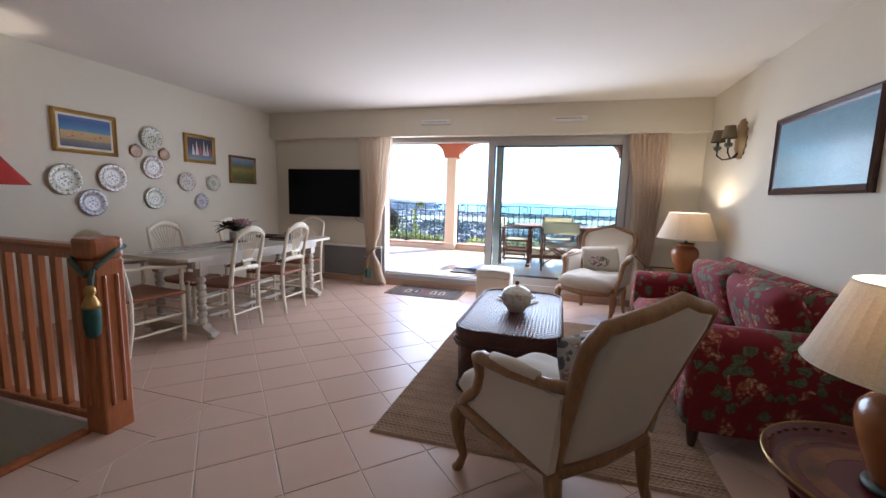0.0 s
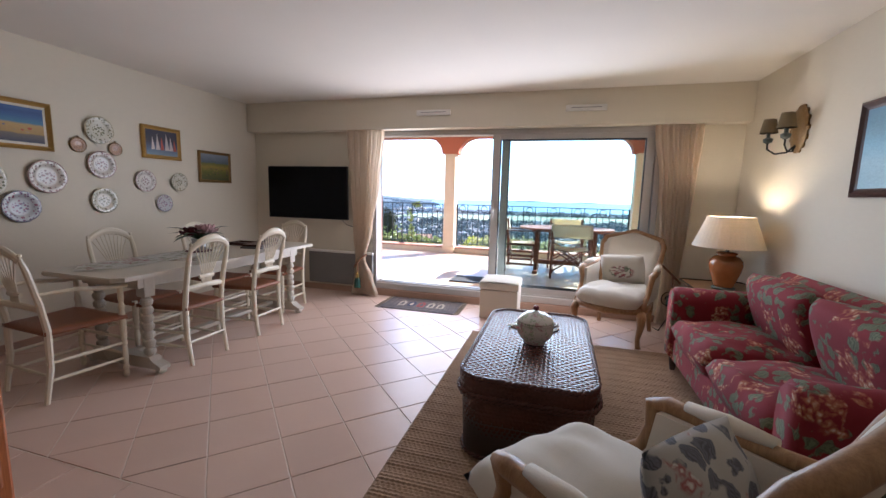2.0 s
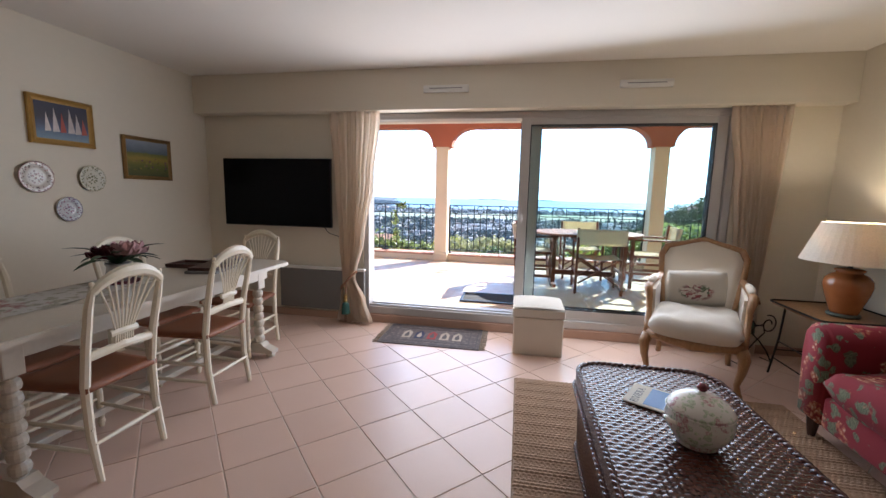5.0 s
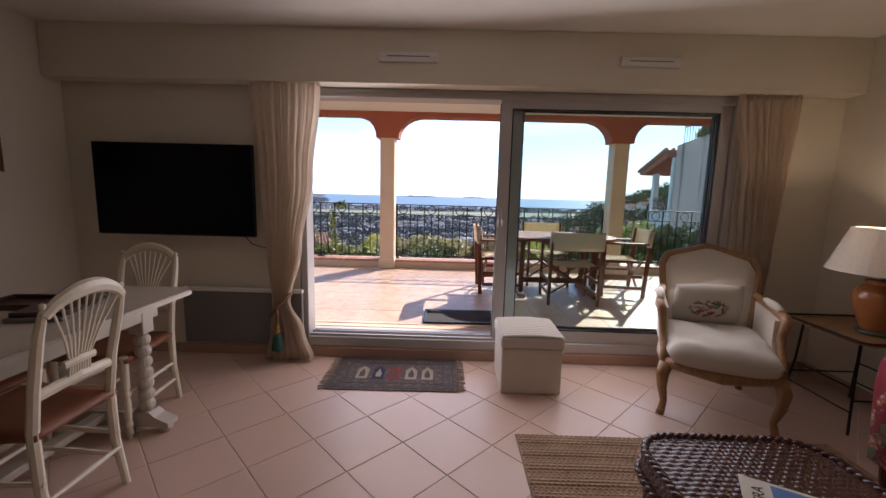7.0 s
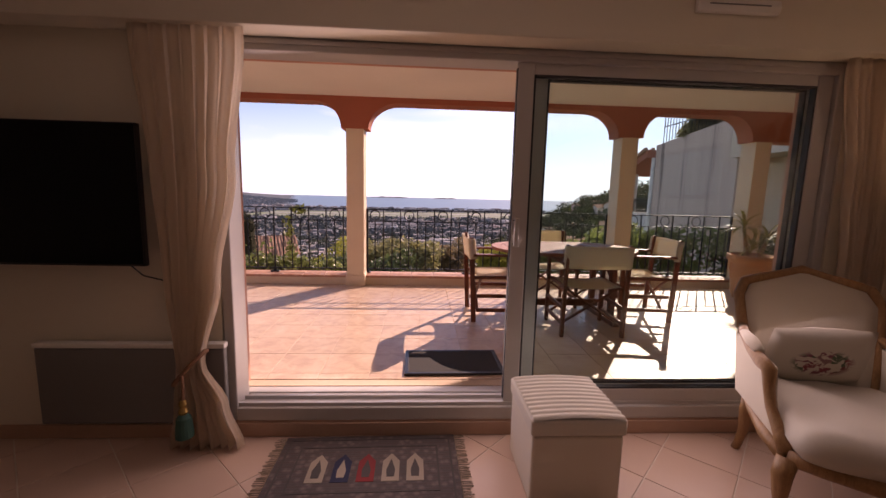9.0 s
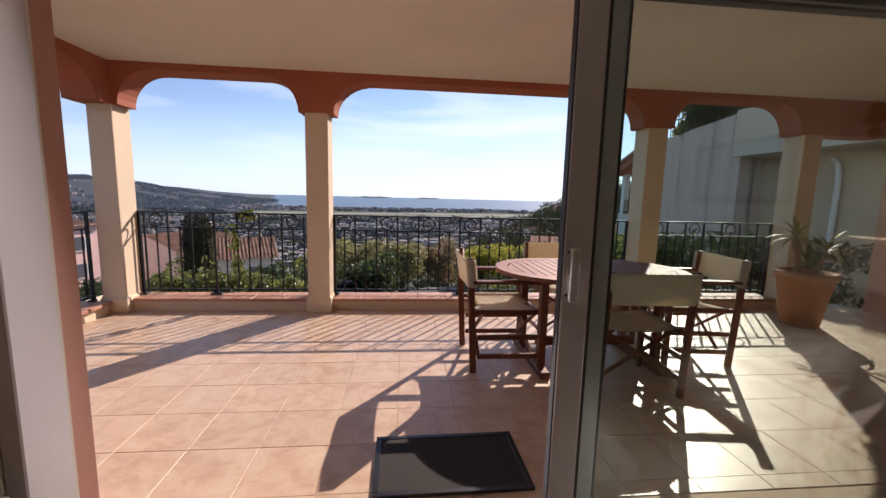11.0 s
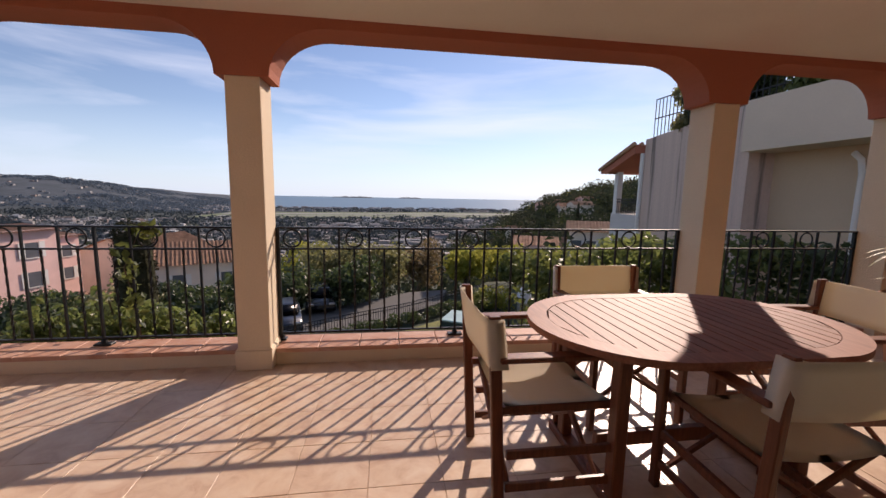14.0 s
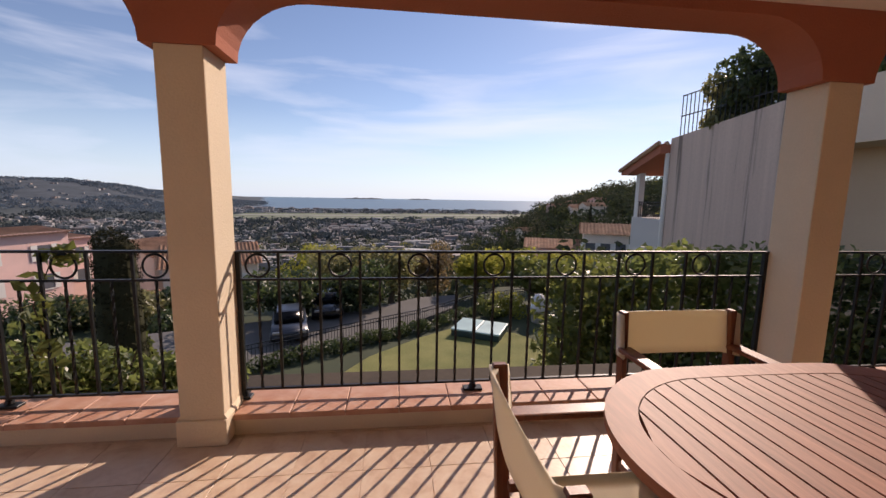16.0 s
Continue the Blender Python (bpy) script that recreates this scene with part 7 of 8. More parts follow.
def far_block(x, y, w, d, h, a):
    z = ground_z(x, y) - 1.0
    o = len(vs)
    ca, sa = math.cos(a), math.sin(a)
    for zz in (z, z + 1 + h):
        for px, py in ((-w / 2, -d / 2), (w / 2, -d / 2), (w / 2, d / 2), (-w / 2, d / 2)):
            vs.append((x + px * ca - py * sa, y + px * sa + py * ca, zz))
    for f in ((0, 1, 5, 4), (1, 2, 6, 5), (2, 3, 7, 6), (3, 0, 4, 7), (4, 5, 6, 7)):
        fs.append(tuple(o + q for q in f))


count = 0
while count < 3600:
    y = float(190 + 1020 * rng.random() ** 0.8)
    x = float((rng.random() * 2 - 1.15) * (90 + y * 0.85))
    if 740 < y - 0.12 * x < 1000 and -340 < x < 340:
        continue
    bear = math.degrees(math.atan2(x, y))
    if bear > 17 or (bear < -23 and y > 650):
        continue
    if noise.noise(Vector((x * 0.008, y * 0.008, 9))) < -0.05 and rng.random() < 0.75:
        continue
    big = rng.random() < 0.10
    far_block(x, y, float(rng.uniform(3.5, 7.5) * (2.2 if big else 1)), float(rng.uniform(3.5, 6)), float(rng.uniform(2, 4) * (1.7 if big else 1)), float(rng.uniform(-0.4, 0.4)))
    count += 1
for k in range(170):
    a = float(rng.uniform(-48, -19))
    d = float(rng.uniform(1000, 2000))
    far_block(d * math.sin(radians(a)), d * math.cos(radians(a)), float(rng.uniform(4, 11)), 7.0, float(rng.uniform(2, 4)), float(rng.uniform(-0.5, 0.5)))
for k in range(60):
    far_block(float(rng.uniform(-420, 260)), float(rng.uniform(1120, 1200)), float(rng.uniform(8, 20)), 10.0, float(rng.uniform(4, 8)), 0.0)
me = bpy.data.meshes.new("town")
me.from_pydata(vs, [], fs)
me.materials.append(island_mat("town_walls", [(0.0, (0.26, 0.26, 0.26)), (0.35, (0.38, 0.36, 0.34)), (0.5, (0.30, 0.23, 0.20)), (0.65, (0.20, 0.21, 0.22)), (0.85, (0.50, 0.50, 0.49)), (1.0, (0.33, 0.28, 0.25))]))
tagged(new("town", me), "pale far buildings of a town on the coastal plain", "town", kind="stuff")


# ---- foliage ----
def leaf_mat(name, a, c, trans=0.35, rough=0.5):
    m, nt, p = bare(name)
    rnd = nt.nodes.new("ShaderNodeNewGeometry").outputs["Random Per Island"]
    nt.links.new(ramp(nt, rnd, [(0.0, a), (0.6, tuple((x + y) / 2 for x, y in zip(a, c))), (1.0, c)]), p.inputs["Base Color"])
    inp(p, "Roughness", rough)
    inp(p, "Specular IOR Level", 0.5 if rough < 0.7 else 0.15)
    tr = nt.nodes.new("ShaderNodeBsdfTranslucent")
    tr.inputs["Color"].default_value = rgba(tuple(min(1, q * 1.7) for q in c))
    mx = nt.nodes.new("ShaderNodeMixShader")
    inp(mx, 0, trans)
    nt.links.new(p.outputs[0], mx.inputs[1])
    nt.links.new(tr.outputs[0], mx.inputs[2])
    nt.links.new(mx.outputs[0], nt.nodes["Material Output"].inputs["Surface"])
    return m


LEAF = {
    "dark": leaf_mat("dark_foliage", (0.018, 0.032, 0.012), (0.06, 0.085, 0.03)),
    "mid": leaf_mat("green_foliage", (0.045, 0.07, 0.018), (0.15, 0.17, 0.045)),
    "lime": leaf_mat("yellow_green_foliage", (0.13, 0.15, 0.025), (0.30, 0.29, 0.06), 0.4, 0.8),
    "olive": leaf_mat("olive_foliage", (0.085, 0.09, 0.035), (0.21, 0.20, 0.085), 0.42),
    "brown": leaf_mat("russet_foliage", (0.085, 0.06, 0.03), (0.20, 0.145, 0.07)),
    "shrub": leaf_mat("glossy_shrub_leaf", (0.035, 0.062, 0.018), (0.15, 0.18, 0.055), 0.42, 0.38),
    # far trees: the blue of hazy air is painted into these leaf colours
    "far": leaf_mat("hazy_far_foliage", (0.040, 0.056, 0.062), (0.075, 0.094, 0.10), 0.1, 0.9),
    "hazy_wood": leaf_mat("hazy_hill_foliage", (0.065, 0.095, 0.122), (0.12, 0.152, 0.182), 0.2, 0.95),
    "cypress": leaf_mat("cypress_foliage", (0.016, 0.018, 0.009), (0.042, 0.042, 0.021), 0.08, 0.9),
    "hill_dark": leaf_mat("hillside_pines", (0.020, 0.032, 0.020), (0.055, 0.068, 0.038), 0.12, 0.9),
    "hill_olive": leaf_mat("hillside_olives", (0.05, 0.058, 0.036), (0.11, 0.11, 0.065), 0.12, 0.9),
    "hill_mid": leaf_mat("hillside_oaks", (0.03, 0.045, 0.018), (0.09, 0.11, 0.04), 0.12, 0.9),
}
M["bark"] = plain("grey_brown_bark", (0.11, 0.085, 0.06), 0.95, vary=0.3, fine=30, bump=0.6, depth=0.02)


def leaf_cloud(centres, n, size, seed, flat=1.0, stretch=1.8):
    """Mesh data of n leaves scattered through round clumps; centres: (x, y, z, rx, ry, rz)."""
    g = np.random.default_rng(seed)
    c = np.array(centres, dtype=float)
    w = c[:, 3] * c[:, 4] + c[:, 4] * c[:, 5]
    pick = g.choice(len(c), n, p=w / w.sum())
    d = g.normal(size=(n, 3))
    d /= np.linalg.norm(d, axis=1)[:, None]
    r = 0.55 + 0.45 * g.random(n) ** 0.5
    r *= 1 + 0.12 * np.sin(d[:, 0] * 7 + pick) * np.sin(d[:, 2] * 6 + pick * 2)
    pos = c[pick, :3] + d * r[:, None] * c[pick, 3:]
    nrm = d + g.normal(size=(n, 3)) * 0.7
    nrm /= np.linalg.norm(nrm, axis=1)[:, None]
    t1 = np.cross(nrm, g.normal(size=(n, 3)))
    t1 /= np.linalg.norm(t1, axis=1)[:, None] + 1e-9
    t2 = np.cross(nrm, t1)
    s = size * (0.6 + 0.8 * g.random(n))[:, None]
    a = pos - t1 * s * stretch * 0.5
    e = pos + t1 * s * stretch * 0.5
    q1 = pos + t2 * s * 0.5 + nrm * s * 0.12
    q2 = pos - t2 * s * 0.5 + nrm * s * 0.12
    v = np.stack([a, q1, e, q2], axis=1).reshape(-1, 3)
    f = [(4 * k, 4 * k + 1, 4 * k + 2, 4 * k + 3) for k in range(n)]
    return v.tolist(), f


def leafy(name, centres, n, size, seed, mat, parent=None, stretch=1.8):
    v, f = leaf_cloud(centres, n, size, seed, stretch=stretch)
    me = bpy.data.meshes.new(name)
    me.from_pydata(v, [], f)
    me.materials.append(mat)
    ob = new(name, me)
    if parent is not None:
        ob.parent = parent
    return ob


def tree(x, y, top_angle, r, kind, label, seed, leaves=2600, size=0.16, slim=1.0):
    z = ground_z(x, y) - 0.1
    h = 1.4 - math.hypot(x + 0.9, y - 6.8) * math.tan(radians(top_angle + 0.5)) - z
    t = thing("tree", x, y, z, 0, label, "tree")
    g = random.Random(seed)
    top = h * 0.62
    b = bm_()
    tube(b, [(0, 0, 0), (0.05 * r, 0.02, top * 0.4), (0.10 * r, -0.05 * r, top * 0.75), (0.05 * r, 0, top)], [0.07 * r + 0.06, 0.06 * r + 0.04, 0.04 * r + 0.03, 0.03], 8)
    for k in range(6):
        a = g.uniform(0, 2 * PI)
        z0 = top * g.uniform(0.35, 0.85)
        tube(b, [(0.06 * r, 0, z0), (0.35 * r * math.cos(a), 0.35 * r * math.sin(a), z0 + 0.18 * h), (0.7 * r * math.cos(a), 0.7 * r * math.sin(a), z0 + 0.26 * h)], [0.035 * r + 0.02, 0.025 * r + 0.01, 0.012], 6)
    part("trunk", b, M["bark"], t)
    cs = []
    for k in range(16):
        a, q = g.uniform(0, 2 * PI), math.sqrt(g.random()) * 0.72 * r
        zz = h * g.uniform(0.42, 0.92)
        s = r * g.uniform(0.28, 0.46) * (1.15 - 0.5 * (zz / h - 0.42))
        cs.append((q * math.cos(a), q * math.sin(a), zz, s, s, s * 0.85 * slim))
    leafy("crown", cs, leaves, size, seed, LEAF[kind], t)
    return t


# planter shrubs just outside the railing
for k, (x, y, r, h) in enumerate(((-3.72, 9.45, 0.24, 0.38), (-3.42, 9.50, 0.30, 0.46), (-3.10, 9.52, 0.30, 0.50), (-2.76, 9.50, 0.30, 0.42), (-2.44, 9.48, 0.26, 0.36), (-2.14, 9.48, 0.20, 0.32))):
    t = thing("shrub", x, y, 0.02, 0, "leafy green shrub growing behind the railing", "shrub", "shrubs behind the railing")
    g = random.Random(k)
    cs = [(g.uniform(-r, r) * 0.75, g.uniform(-0.12, 0.22), 0.12 + (h - 0.2) * g.random() ** 0.8, r * 0.42, 0.14, 0.10) for _ in range(13)]
    cs += [(g.uniform(-r, r) * 0.7, g.uniform(-0.08, 0.1), h + g.uniform(-0.04, 0.08), 0.05, 0.05, 0.07) for _ in range(3)]
    leafy("leaves", cs, 900, 0.034, 20 + k, LEAF["shrub"], t, 1.6)
    b = bm_()
    for q in range(9):
        a = g.uniform(-0.8, 0.8)
        hh = h * g.uniform(0.7, 1.05)
        tube(b, [(0.1 * a, 0, 0.0), (0.25 * a, 0.04, 0.22), (0.42 * a * r / 0.3, -0.03 + 0.1 * a, hh)], [0.008, 0.006, 0.003], 5)
    part("stem", b, M["bark"], t)
b = bm_()
box(b, -4.05, 9.23, -5.0, 1.4, 10.05, 0.02)
structure("planter_bed", b, plain("dark_soil", (0.06, 0.045, 0.032), 1.0, vary=0.3, fine=20, bump=0.5))
# a climbing sprig on the railing
t = thing("climbing_sprig", -2.75, 9.14, COP, 0, "thin leafy sprig climbing through the railing", "plant")
b = bm_()
tube(b, [(0, 0.10, -0.1), (0.03, 0.03, 0.25), (-0.02, 0.0, 0.55), (0.08, 0.02, 0.80), (0.20, 0.02, 0.86)], [0.005, 0.005, 0.004, 0.003, 0.002], 5)
part("stem", b, M["bark"], t)
leafy("leaves", [(0.02, 0.02, 0.30, 0.07, 0.05, 0.16), (0.0, 0.0, 0.6, 0.08, 0.05, 0.16), (0.14, 0.02, 0.82, 0.12, 0.05, 0.06)], 90, 0.042, 77, LEAF["mid"], t)

# cypress below the terrace
t = thing("cypress", -5.37, 13.8, -5.25, 0, "dark clipped columnar cypress below the terrace", "tree")
b = bm_()
tube(b, [(0, 0, 0), (0, 0, 5.3)], [0.11, 0.03], 8)
part("trunk", b, M["bark"], t)
cs = []
for k in range(34):
    zz = 0.7 + 5.2 * k / 33
    w = 0.39 - 0.09 * (zz / 6) ** 2 if zz < 5.75 else 0.27
    cs.append((0.05 * math.sin(k * 2.4), 0.05 * math.cos(k * 2.4), zz, w, w, 0.24))
leafy("crown", cs, 42000, 0.02, 31, LEAF["cypress"], t, 3.0)
b = bm_()
lathe(b, [(0.0, 0.5), (0.34, 0.7), (0.35, 3.0), (0.30, 5.0), (0.26, 5.85), (0.0, 5.95)], 14)
part("inner_growth", b, LEAF["cypress"], t)

# hedge on the right, along the neighbour's garden
for k, (x0, x1, y, top, kind) in enumerate(((1.9, 3.3, 13.4, 0.45, "mid"), (3.0, 4.6, 13.0, 0.72, "shrub"), (4.3, 6.2, 12.6, 0.78, "shrub"), (5.9, 8.0, 12.0, 0.72, "dark"))):
    t = thing("hedge", (x0 + x1) / 2, y, -4.2, 0, "tall dense green hedge at the garden's edge", "hedge", "hedge at the garden's edge")
    g = random.Random(50 + k)
    w = x1 - x0
    cs = [(g.uniform(-w / 2, w / 2), g.uniform(-0.7, 0.9), g.uniform(0.9, top + 4.2 - 0.35), 0.48, 0.42, 0.42) for _ in range(46)]
    cs += [(-w / 2 + w * q / 7, g.uniform(-0.4, 0.4), top + 4.2 - 0.35 + g.uniform(-0.1, 0.1), 0.36, 0.42, 0.32) for q in range(8)]
    leafy("leaves", cs, 5200, 0.085, 60 + k, LEAF[kind], t)
    b = bm_()
    for q in range(6):
        xx = -w / 2 + w * (q + 0.5) / 6
        tube(b, [(xx, 0, 0), (xx + 0.05, 0.05, 1.9), (xx - 0.04, 0, 3.8)], [0.05, 0.04, 0.02], 6)
    part("stems", b, M["bark"], t)

for args in (
    (-3.0, 28.8, 9.2, 2.1, "dark", "dark evergreen tree beside the parking road", 101),
    (-6.9, 28.0, 10.0, 2.5, "dark", "dark evergreen tree beside the parking road", 102),
    (-10.6, 27.0, 15.0, 2.2, "dark", "dark evergreen tree beside the parking road", 103),
    (-1.2, 32.5, 7.2, 2.2, "olive", "feathery olive-green tree beyond the road", 104),
    (-4.6, 34.0, 7.3, 2.5, "olive", "feathery olive-green tree beyond the road", 105),
    (1.6, 38.0, 6.4, 2.6, "brown", "bare russet-twigged tree beyond the road", 106),
    (4.6, 33.5, 7.6, 2.0, "lime", "yellow-green bushy tree beyond the fence", 107),
    (7.6, 36.0, 6.8, 2.4, "lime", "yellow-green bushy tree beyond the fence", 108),
    (9.6, 30.5, 7.4, 2.0, "lime", "yellow-green bushy tree beyond the fence", 109),
    (6.4, 26.5, 8.6, 1.6, "mid", "green bushy tree beyond the fence", 110),
    (10.5, 25.5, 7.6, 1.9, "mid", "green bushy tree beyond the lawn", 111),
    (14.5, 36.0, 6.6, 2.6, "mid", "green bushy tree below the hillside", 112),
    (-12.0, 36.0, 12.0, 2.2, "olive", "olive-green tree below the houses", 113),
    (-8.0, 42.0, 7.0, 3.0, "lime", "yellow-green tree below the houses", 114),
    (-17.5, 31.0, 13.0, 2.2, "mid", "green tree below the houses", 115),
    (-8.4, 18.8, 16.5, 1.4, "mid", "green bushy tree below the terrace", 116),
    (-9.5, 15.5, 15.5, 1.5, "olive", "olive-green tree below the terrace", 117),
    (-18.6, 28.4, 11.2, 2.3, "dark", "dark green tree before the pink apartment house", 118),
    (-21.6, 26.6, 10.9, 2.3, "olive", "olive-green tree before the pink apartment house", 119),
    (-15.4, 29.6, 11.8, 2.2, "olive", "olive-green tree before the pink apartment house", 120),
    (-13.0, 31.6, 11.6, 2.0, "dark", "dark green tree before the cream house", 121),
):
    x, y, h, r, kind, label, seed = args
    tree(x, y, h, r, kind, label, seed)

# woods on the hillside and among the houses, far off
rng = np.random.default_rng(8)
for kind, count, seed in (("hill_dark", 2300, 1), ("hill_olive", 500, 2), ("hill_mid", 750, 3), ("lime", 60, 4)):
    cs = []
    while len(cs) < count:
        d = float(rng.uniform(40, 420))
        bear = float(rng.uniform(-46, 46))
        if rng.random() < 0.62:
            d, bear = float(60 + 225 * rng.random() ** 0.7), float(rng.uniform(9, 38))
        x, y = d * math.sin(radians(bear)), d * math.cos(radians(bear))
        on_hill = bear > 17
        if not on_hill and rng.random() < 0.30:
            continue
        if abs(x) < 14 and y < 46:
            continue
        if d < 75 and -45 < bear < -12:
            continue
        s = float(rng.uniform(1.8, 4.2)) * (1.15 if d > 150 else 1.0)
        z = ground_z(x, y)
        for q in range(3):
            cs.append((x + float(rng.normal()) * s * 0.6, y + float(rng.normal()) * s * 0.6, z + s * (0.5 + 0.35 * q), s * 0.85, s * 0.85, s * 0.62))
    ob = leafy("woodland", cs, 40 * len(cs), 0.62, 200 + seed, LEAF[kind], None, 1.4)
    tagged(ob, "mixed woodland on the hillside, far off", "woodland", kind="stuff")
b = None
cs = []
while len(cs) < 900:
    d = float(rng.uniform(400, 2300))
    bear = float(rng.uniform(-48, 18))
    x, y = d * math.sin(radians(bear)), d * math.cos(radians(bear))
    if (y > 1180 and bear > -17) or (bear < -16 and d > 950):
        continue
    if 760 < y - 0.12 * x < 990 and -330 < x < 330:
        continue
    s = float(rng.uniform(4, 9))
    cs.append((x, y, ground_z(x, y) + s * 0.35, s * 2.0, s * 1.2, s * 0.6))
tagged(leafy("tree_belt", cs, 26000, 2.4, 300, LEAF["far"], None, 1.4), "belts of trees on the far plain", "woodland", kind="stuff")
cs = []
while len(cs) < 2600:
    d = float(rng.uniform(950, 2350))
    bear = float(rng.uniform(-50, -16))
    x, y = d * math.sin(radians(bear)), d * math.cos(radians(bear))
    if noise.noise(Vector((x * 0.006, y * 0.006, 6))) < -0.12:
        continue
    s = float(rng.uniform(3.5, 7))
    cs.append((x, y, ground_z(x, y) + s * 0.3, s * 2.6, s * 1.4, s * 0.55))
tagged(leafy("hill_wood", cs, 52000, 2.6, 320, LEAF["hazy_wood"], None, 1.5), "far wood on the western hill, hazy blue put in its leaf colour", "woodland", kind="stuff")

cs = []
while len(cs) < 1300:
    d = float(130 + 600 * rng.random() ** 0.8)
    bear = float(rng.uniform(-46, 17))
    x, y = d * math.sin(radians(bear)), d * math.cos(radians(bear))
    if noise.noise(Vector((x * 0.01, y * 0.01, 4))) < -0.1:
        continue
    s = float(rng.uniform(1.8, 4.2))
    cs.append((x, y, ground_z(x, y) + s * 0.6, s * 1.3, s * 1.1, s * 0.75))
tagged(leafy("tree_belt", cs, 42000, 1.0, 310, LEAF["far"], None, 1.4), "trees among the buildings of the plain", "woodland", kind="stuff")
# slim cypresses on the spur
for bear, d, h in ((20.6, 190, 11), (21.3, 175, 10), (25.0, 120, 9), (18.8, 150, 8)):
    x, y = d * math.sin(radians(bear)), d * math.cos(radians(bear))
    t = thing("cypress", x, y, ground_z(x, y) - 0.2, 0, "slim dark cypress on the wooded hillside", "tree", "cypresses on the hillside")
    b = bm_()
    tube(b, [(0, 0, 0), (0, 0, h * 0.9)], [0.2, 0.05], 6)
    part("trunk", b, M["bark"], t)
    leafy("crown", [(0, 0, 1.0 + (h - 1.2) * k / 11, 0.9 * (1 - 0.75 * k / 11), 0.9 * (1 - 0.75 * k / 11), 0.7) for k in range(12)], 900, 0.22, int(h * 10), LEAF["cypress"], t)

# ---- garden ----
m, nt, p = bare("lawn_grass")
geo = nt.nodes.new("ShaderNodeNewGeometry").outputs["Position"]
n1 = tex(nt, "ShaderNodeTexNoise", geo, Scale=0.9, Detail=5.0).outputs["Fac"]
n2 = tex(nt, "ShaderNodeTexNoise", geo, Scale=40.0, Detail=3.0).outputs["Fac"]
nt.links.new(mixed(nt, 0.6, ramp(nt, n1, [(0.3, (0.15, 0.17, 0.045)), (0.7, (0.26, 0.255, 0.08))]), ramp(nt, n2, [(0.3, (0.4, 0.4, 0.4)), (0.7, (1, 1, 1))]), "MULTIPLY"), p.inputs["Base Color"])
inp(p, "Roughness", 0.95)
bumped(nt, p, n2, 0.7, 0.03)


def far_out(x, y):
    """Places in the lower garden, drawn out from the terrace."""
    return (-0.92 + (x + 0.92) * 1.25, 6.8 + (y - 6.8) * 1.25)


b = bm_()
prism(b, [far_out(*q) for q in ((-3.5, 13.5), (-2.9, 15.4), (-1.6, 17.6), (-0.1, 19.0), (1.4, 20.1), (3.0, 19.2), (3.9, 17.9), (3.4, 15.8), (2.6, 13.5))], "z", -4.14, -4.08)
structure("lawn", b, m)
M["asphalt"] = plain("grey_asphalt", (0.11, 0.105, 0.10), 0.95, vary=0.15, big=0.4, fine=30, bump=0.3)
FENCE = [far_out(*q) for q in ((-5.6, 16.6), (-4.66, 17.33), (-2.58, 18.74), (-0.2, 20.24), (2.6, 22.6), (4.7, 23.3))]
b = bm_()
road = [(-12.0, 15.5), (-5.4, 17.9), (-2.9, 19.8), (-0.7, 21.6), (1.6, 24.0), (2.2, 26.4), (0.2, 26.0), (-2.2, 24.0), (-6.0, 22.6), (-12.0, 20.5)]
prism(b, [far_out(*q) for q in road], "z", -5.0, -4.72)
structure("road", b, M["asphalt"])
M["low_wall"] = plain("pale_kerb_stone", (0.36, 0.33, 0.28), 0.95, vary=0.2, fine=20, bump=0.4)
t = thing("garden_fence", 0, 0, 0, 0, "dark iron garden fence on a low wall beside the road", "fence")
for (ax, ay), (cx, cy) in zip(FENCE, FENCE[1:]):
    l = math.hypot(cx - ax, cy - ay)
    a = math.degrees(math.atan2(cy - ay, cx - ax))
    mm = pose(ax, ay, -4.47, 0, 0, a)
    b = bm_()
    box(b, 0, -0.09, -0.6, l, 0.09, 0.06, m=mm)
    part("base_wall", b, M["low_wall"], t)
    b = bm_()
    for zz in (0.14, 0.88, 1.02):
        box(b, 0, -0.015, zz, l, 0.015, zz + 0.03, m=mm)
    part("rails", b, M["iron"], t)
    n = int(l / 0.115)
    for k in range(n):
        b = bm_()
        x = (k + 0.5) * l / n
        if k == 0:
            box(b, -0.008, -0.008, 0.14, 0.008, 0.008, 1.02)
            shared_bar = part("bar", b, M["iron"], t)
            shared_bar.matrix_local = mm @ Matrix.Translation((x, 0, 0))
        else:
            b.free()
            ob = new("bar", shared_bar.data)
            ob.parent = t
            ob.matrix_local = mm @ Matrix.Translation((x, 0, 0))
cs = []
g = random.Random(3)
for k in range(44):
    u = k / 43
    seg = FENCE[1:5]
    q = u * 2.999
    i = int(q)
    (ax, ay), (cx, cy) = seg[i], seg[i + 1]
    f = q - i
    cs.append((ax + (cx - ax) * f + 0.35 + g.uniform(-0.1, 0.25), ay + (cy - ay) * f - 0.45 + g.uniform(-0.2, 0.1), -4.02 + g.uniform(0, 0.2), 0.32, 0.32, 0.24))
ob = leafy("border_plants", cs, 5200, 0.07, 400, LEAF["dark"])
tagged(ob, "low planted border inside the garden fence", "plants", kind="stuff")
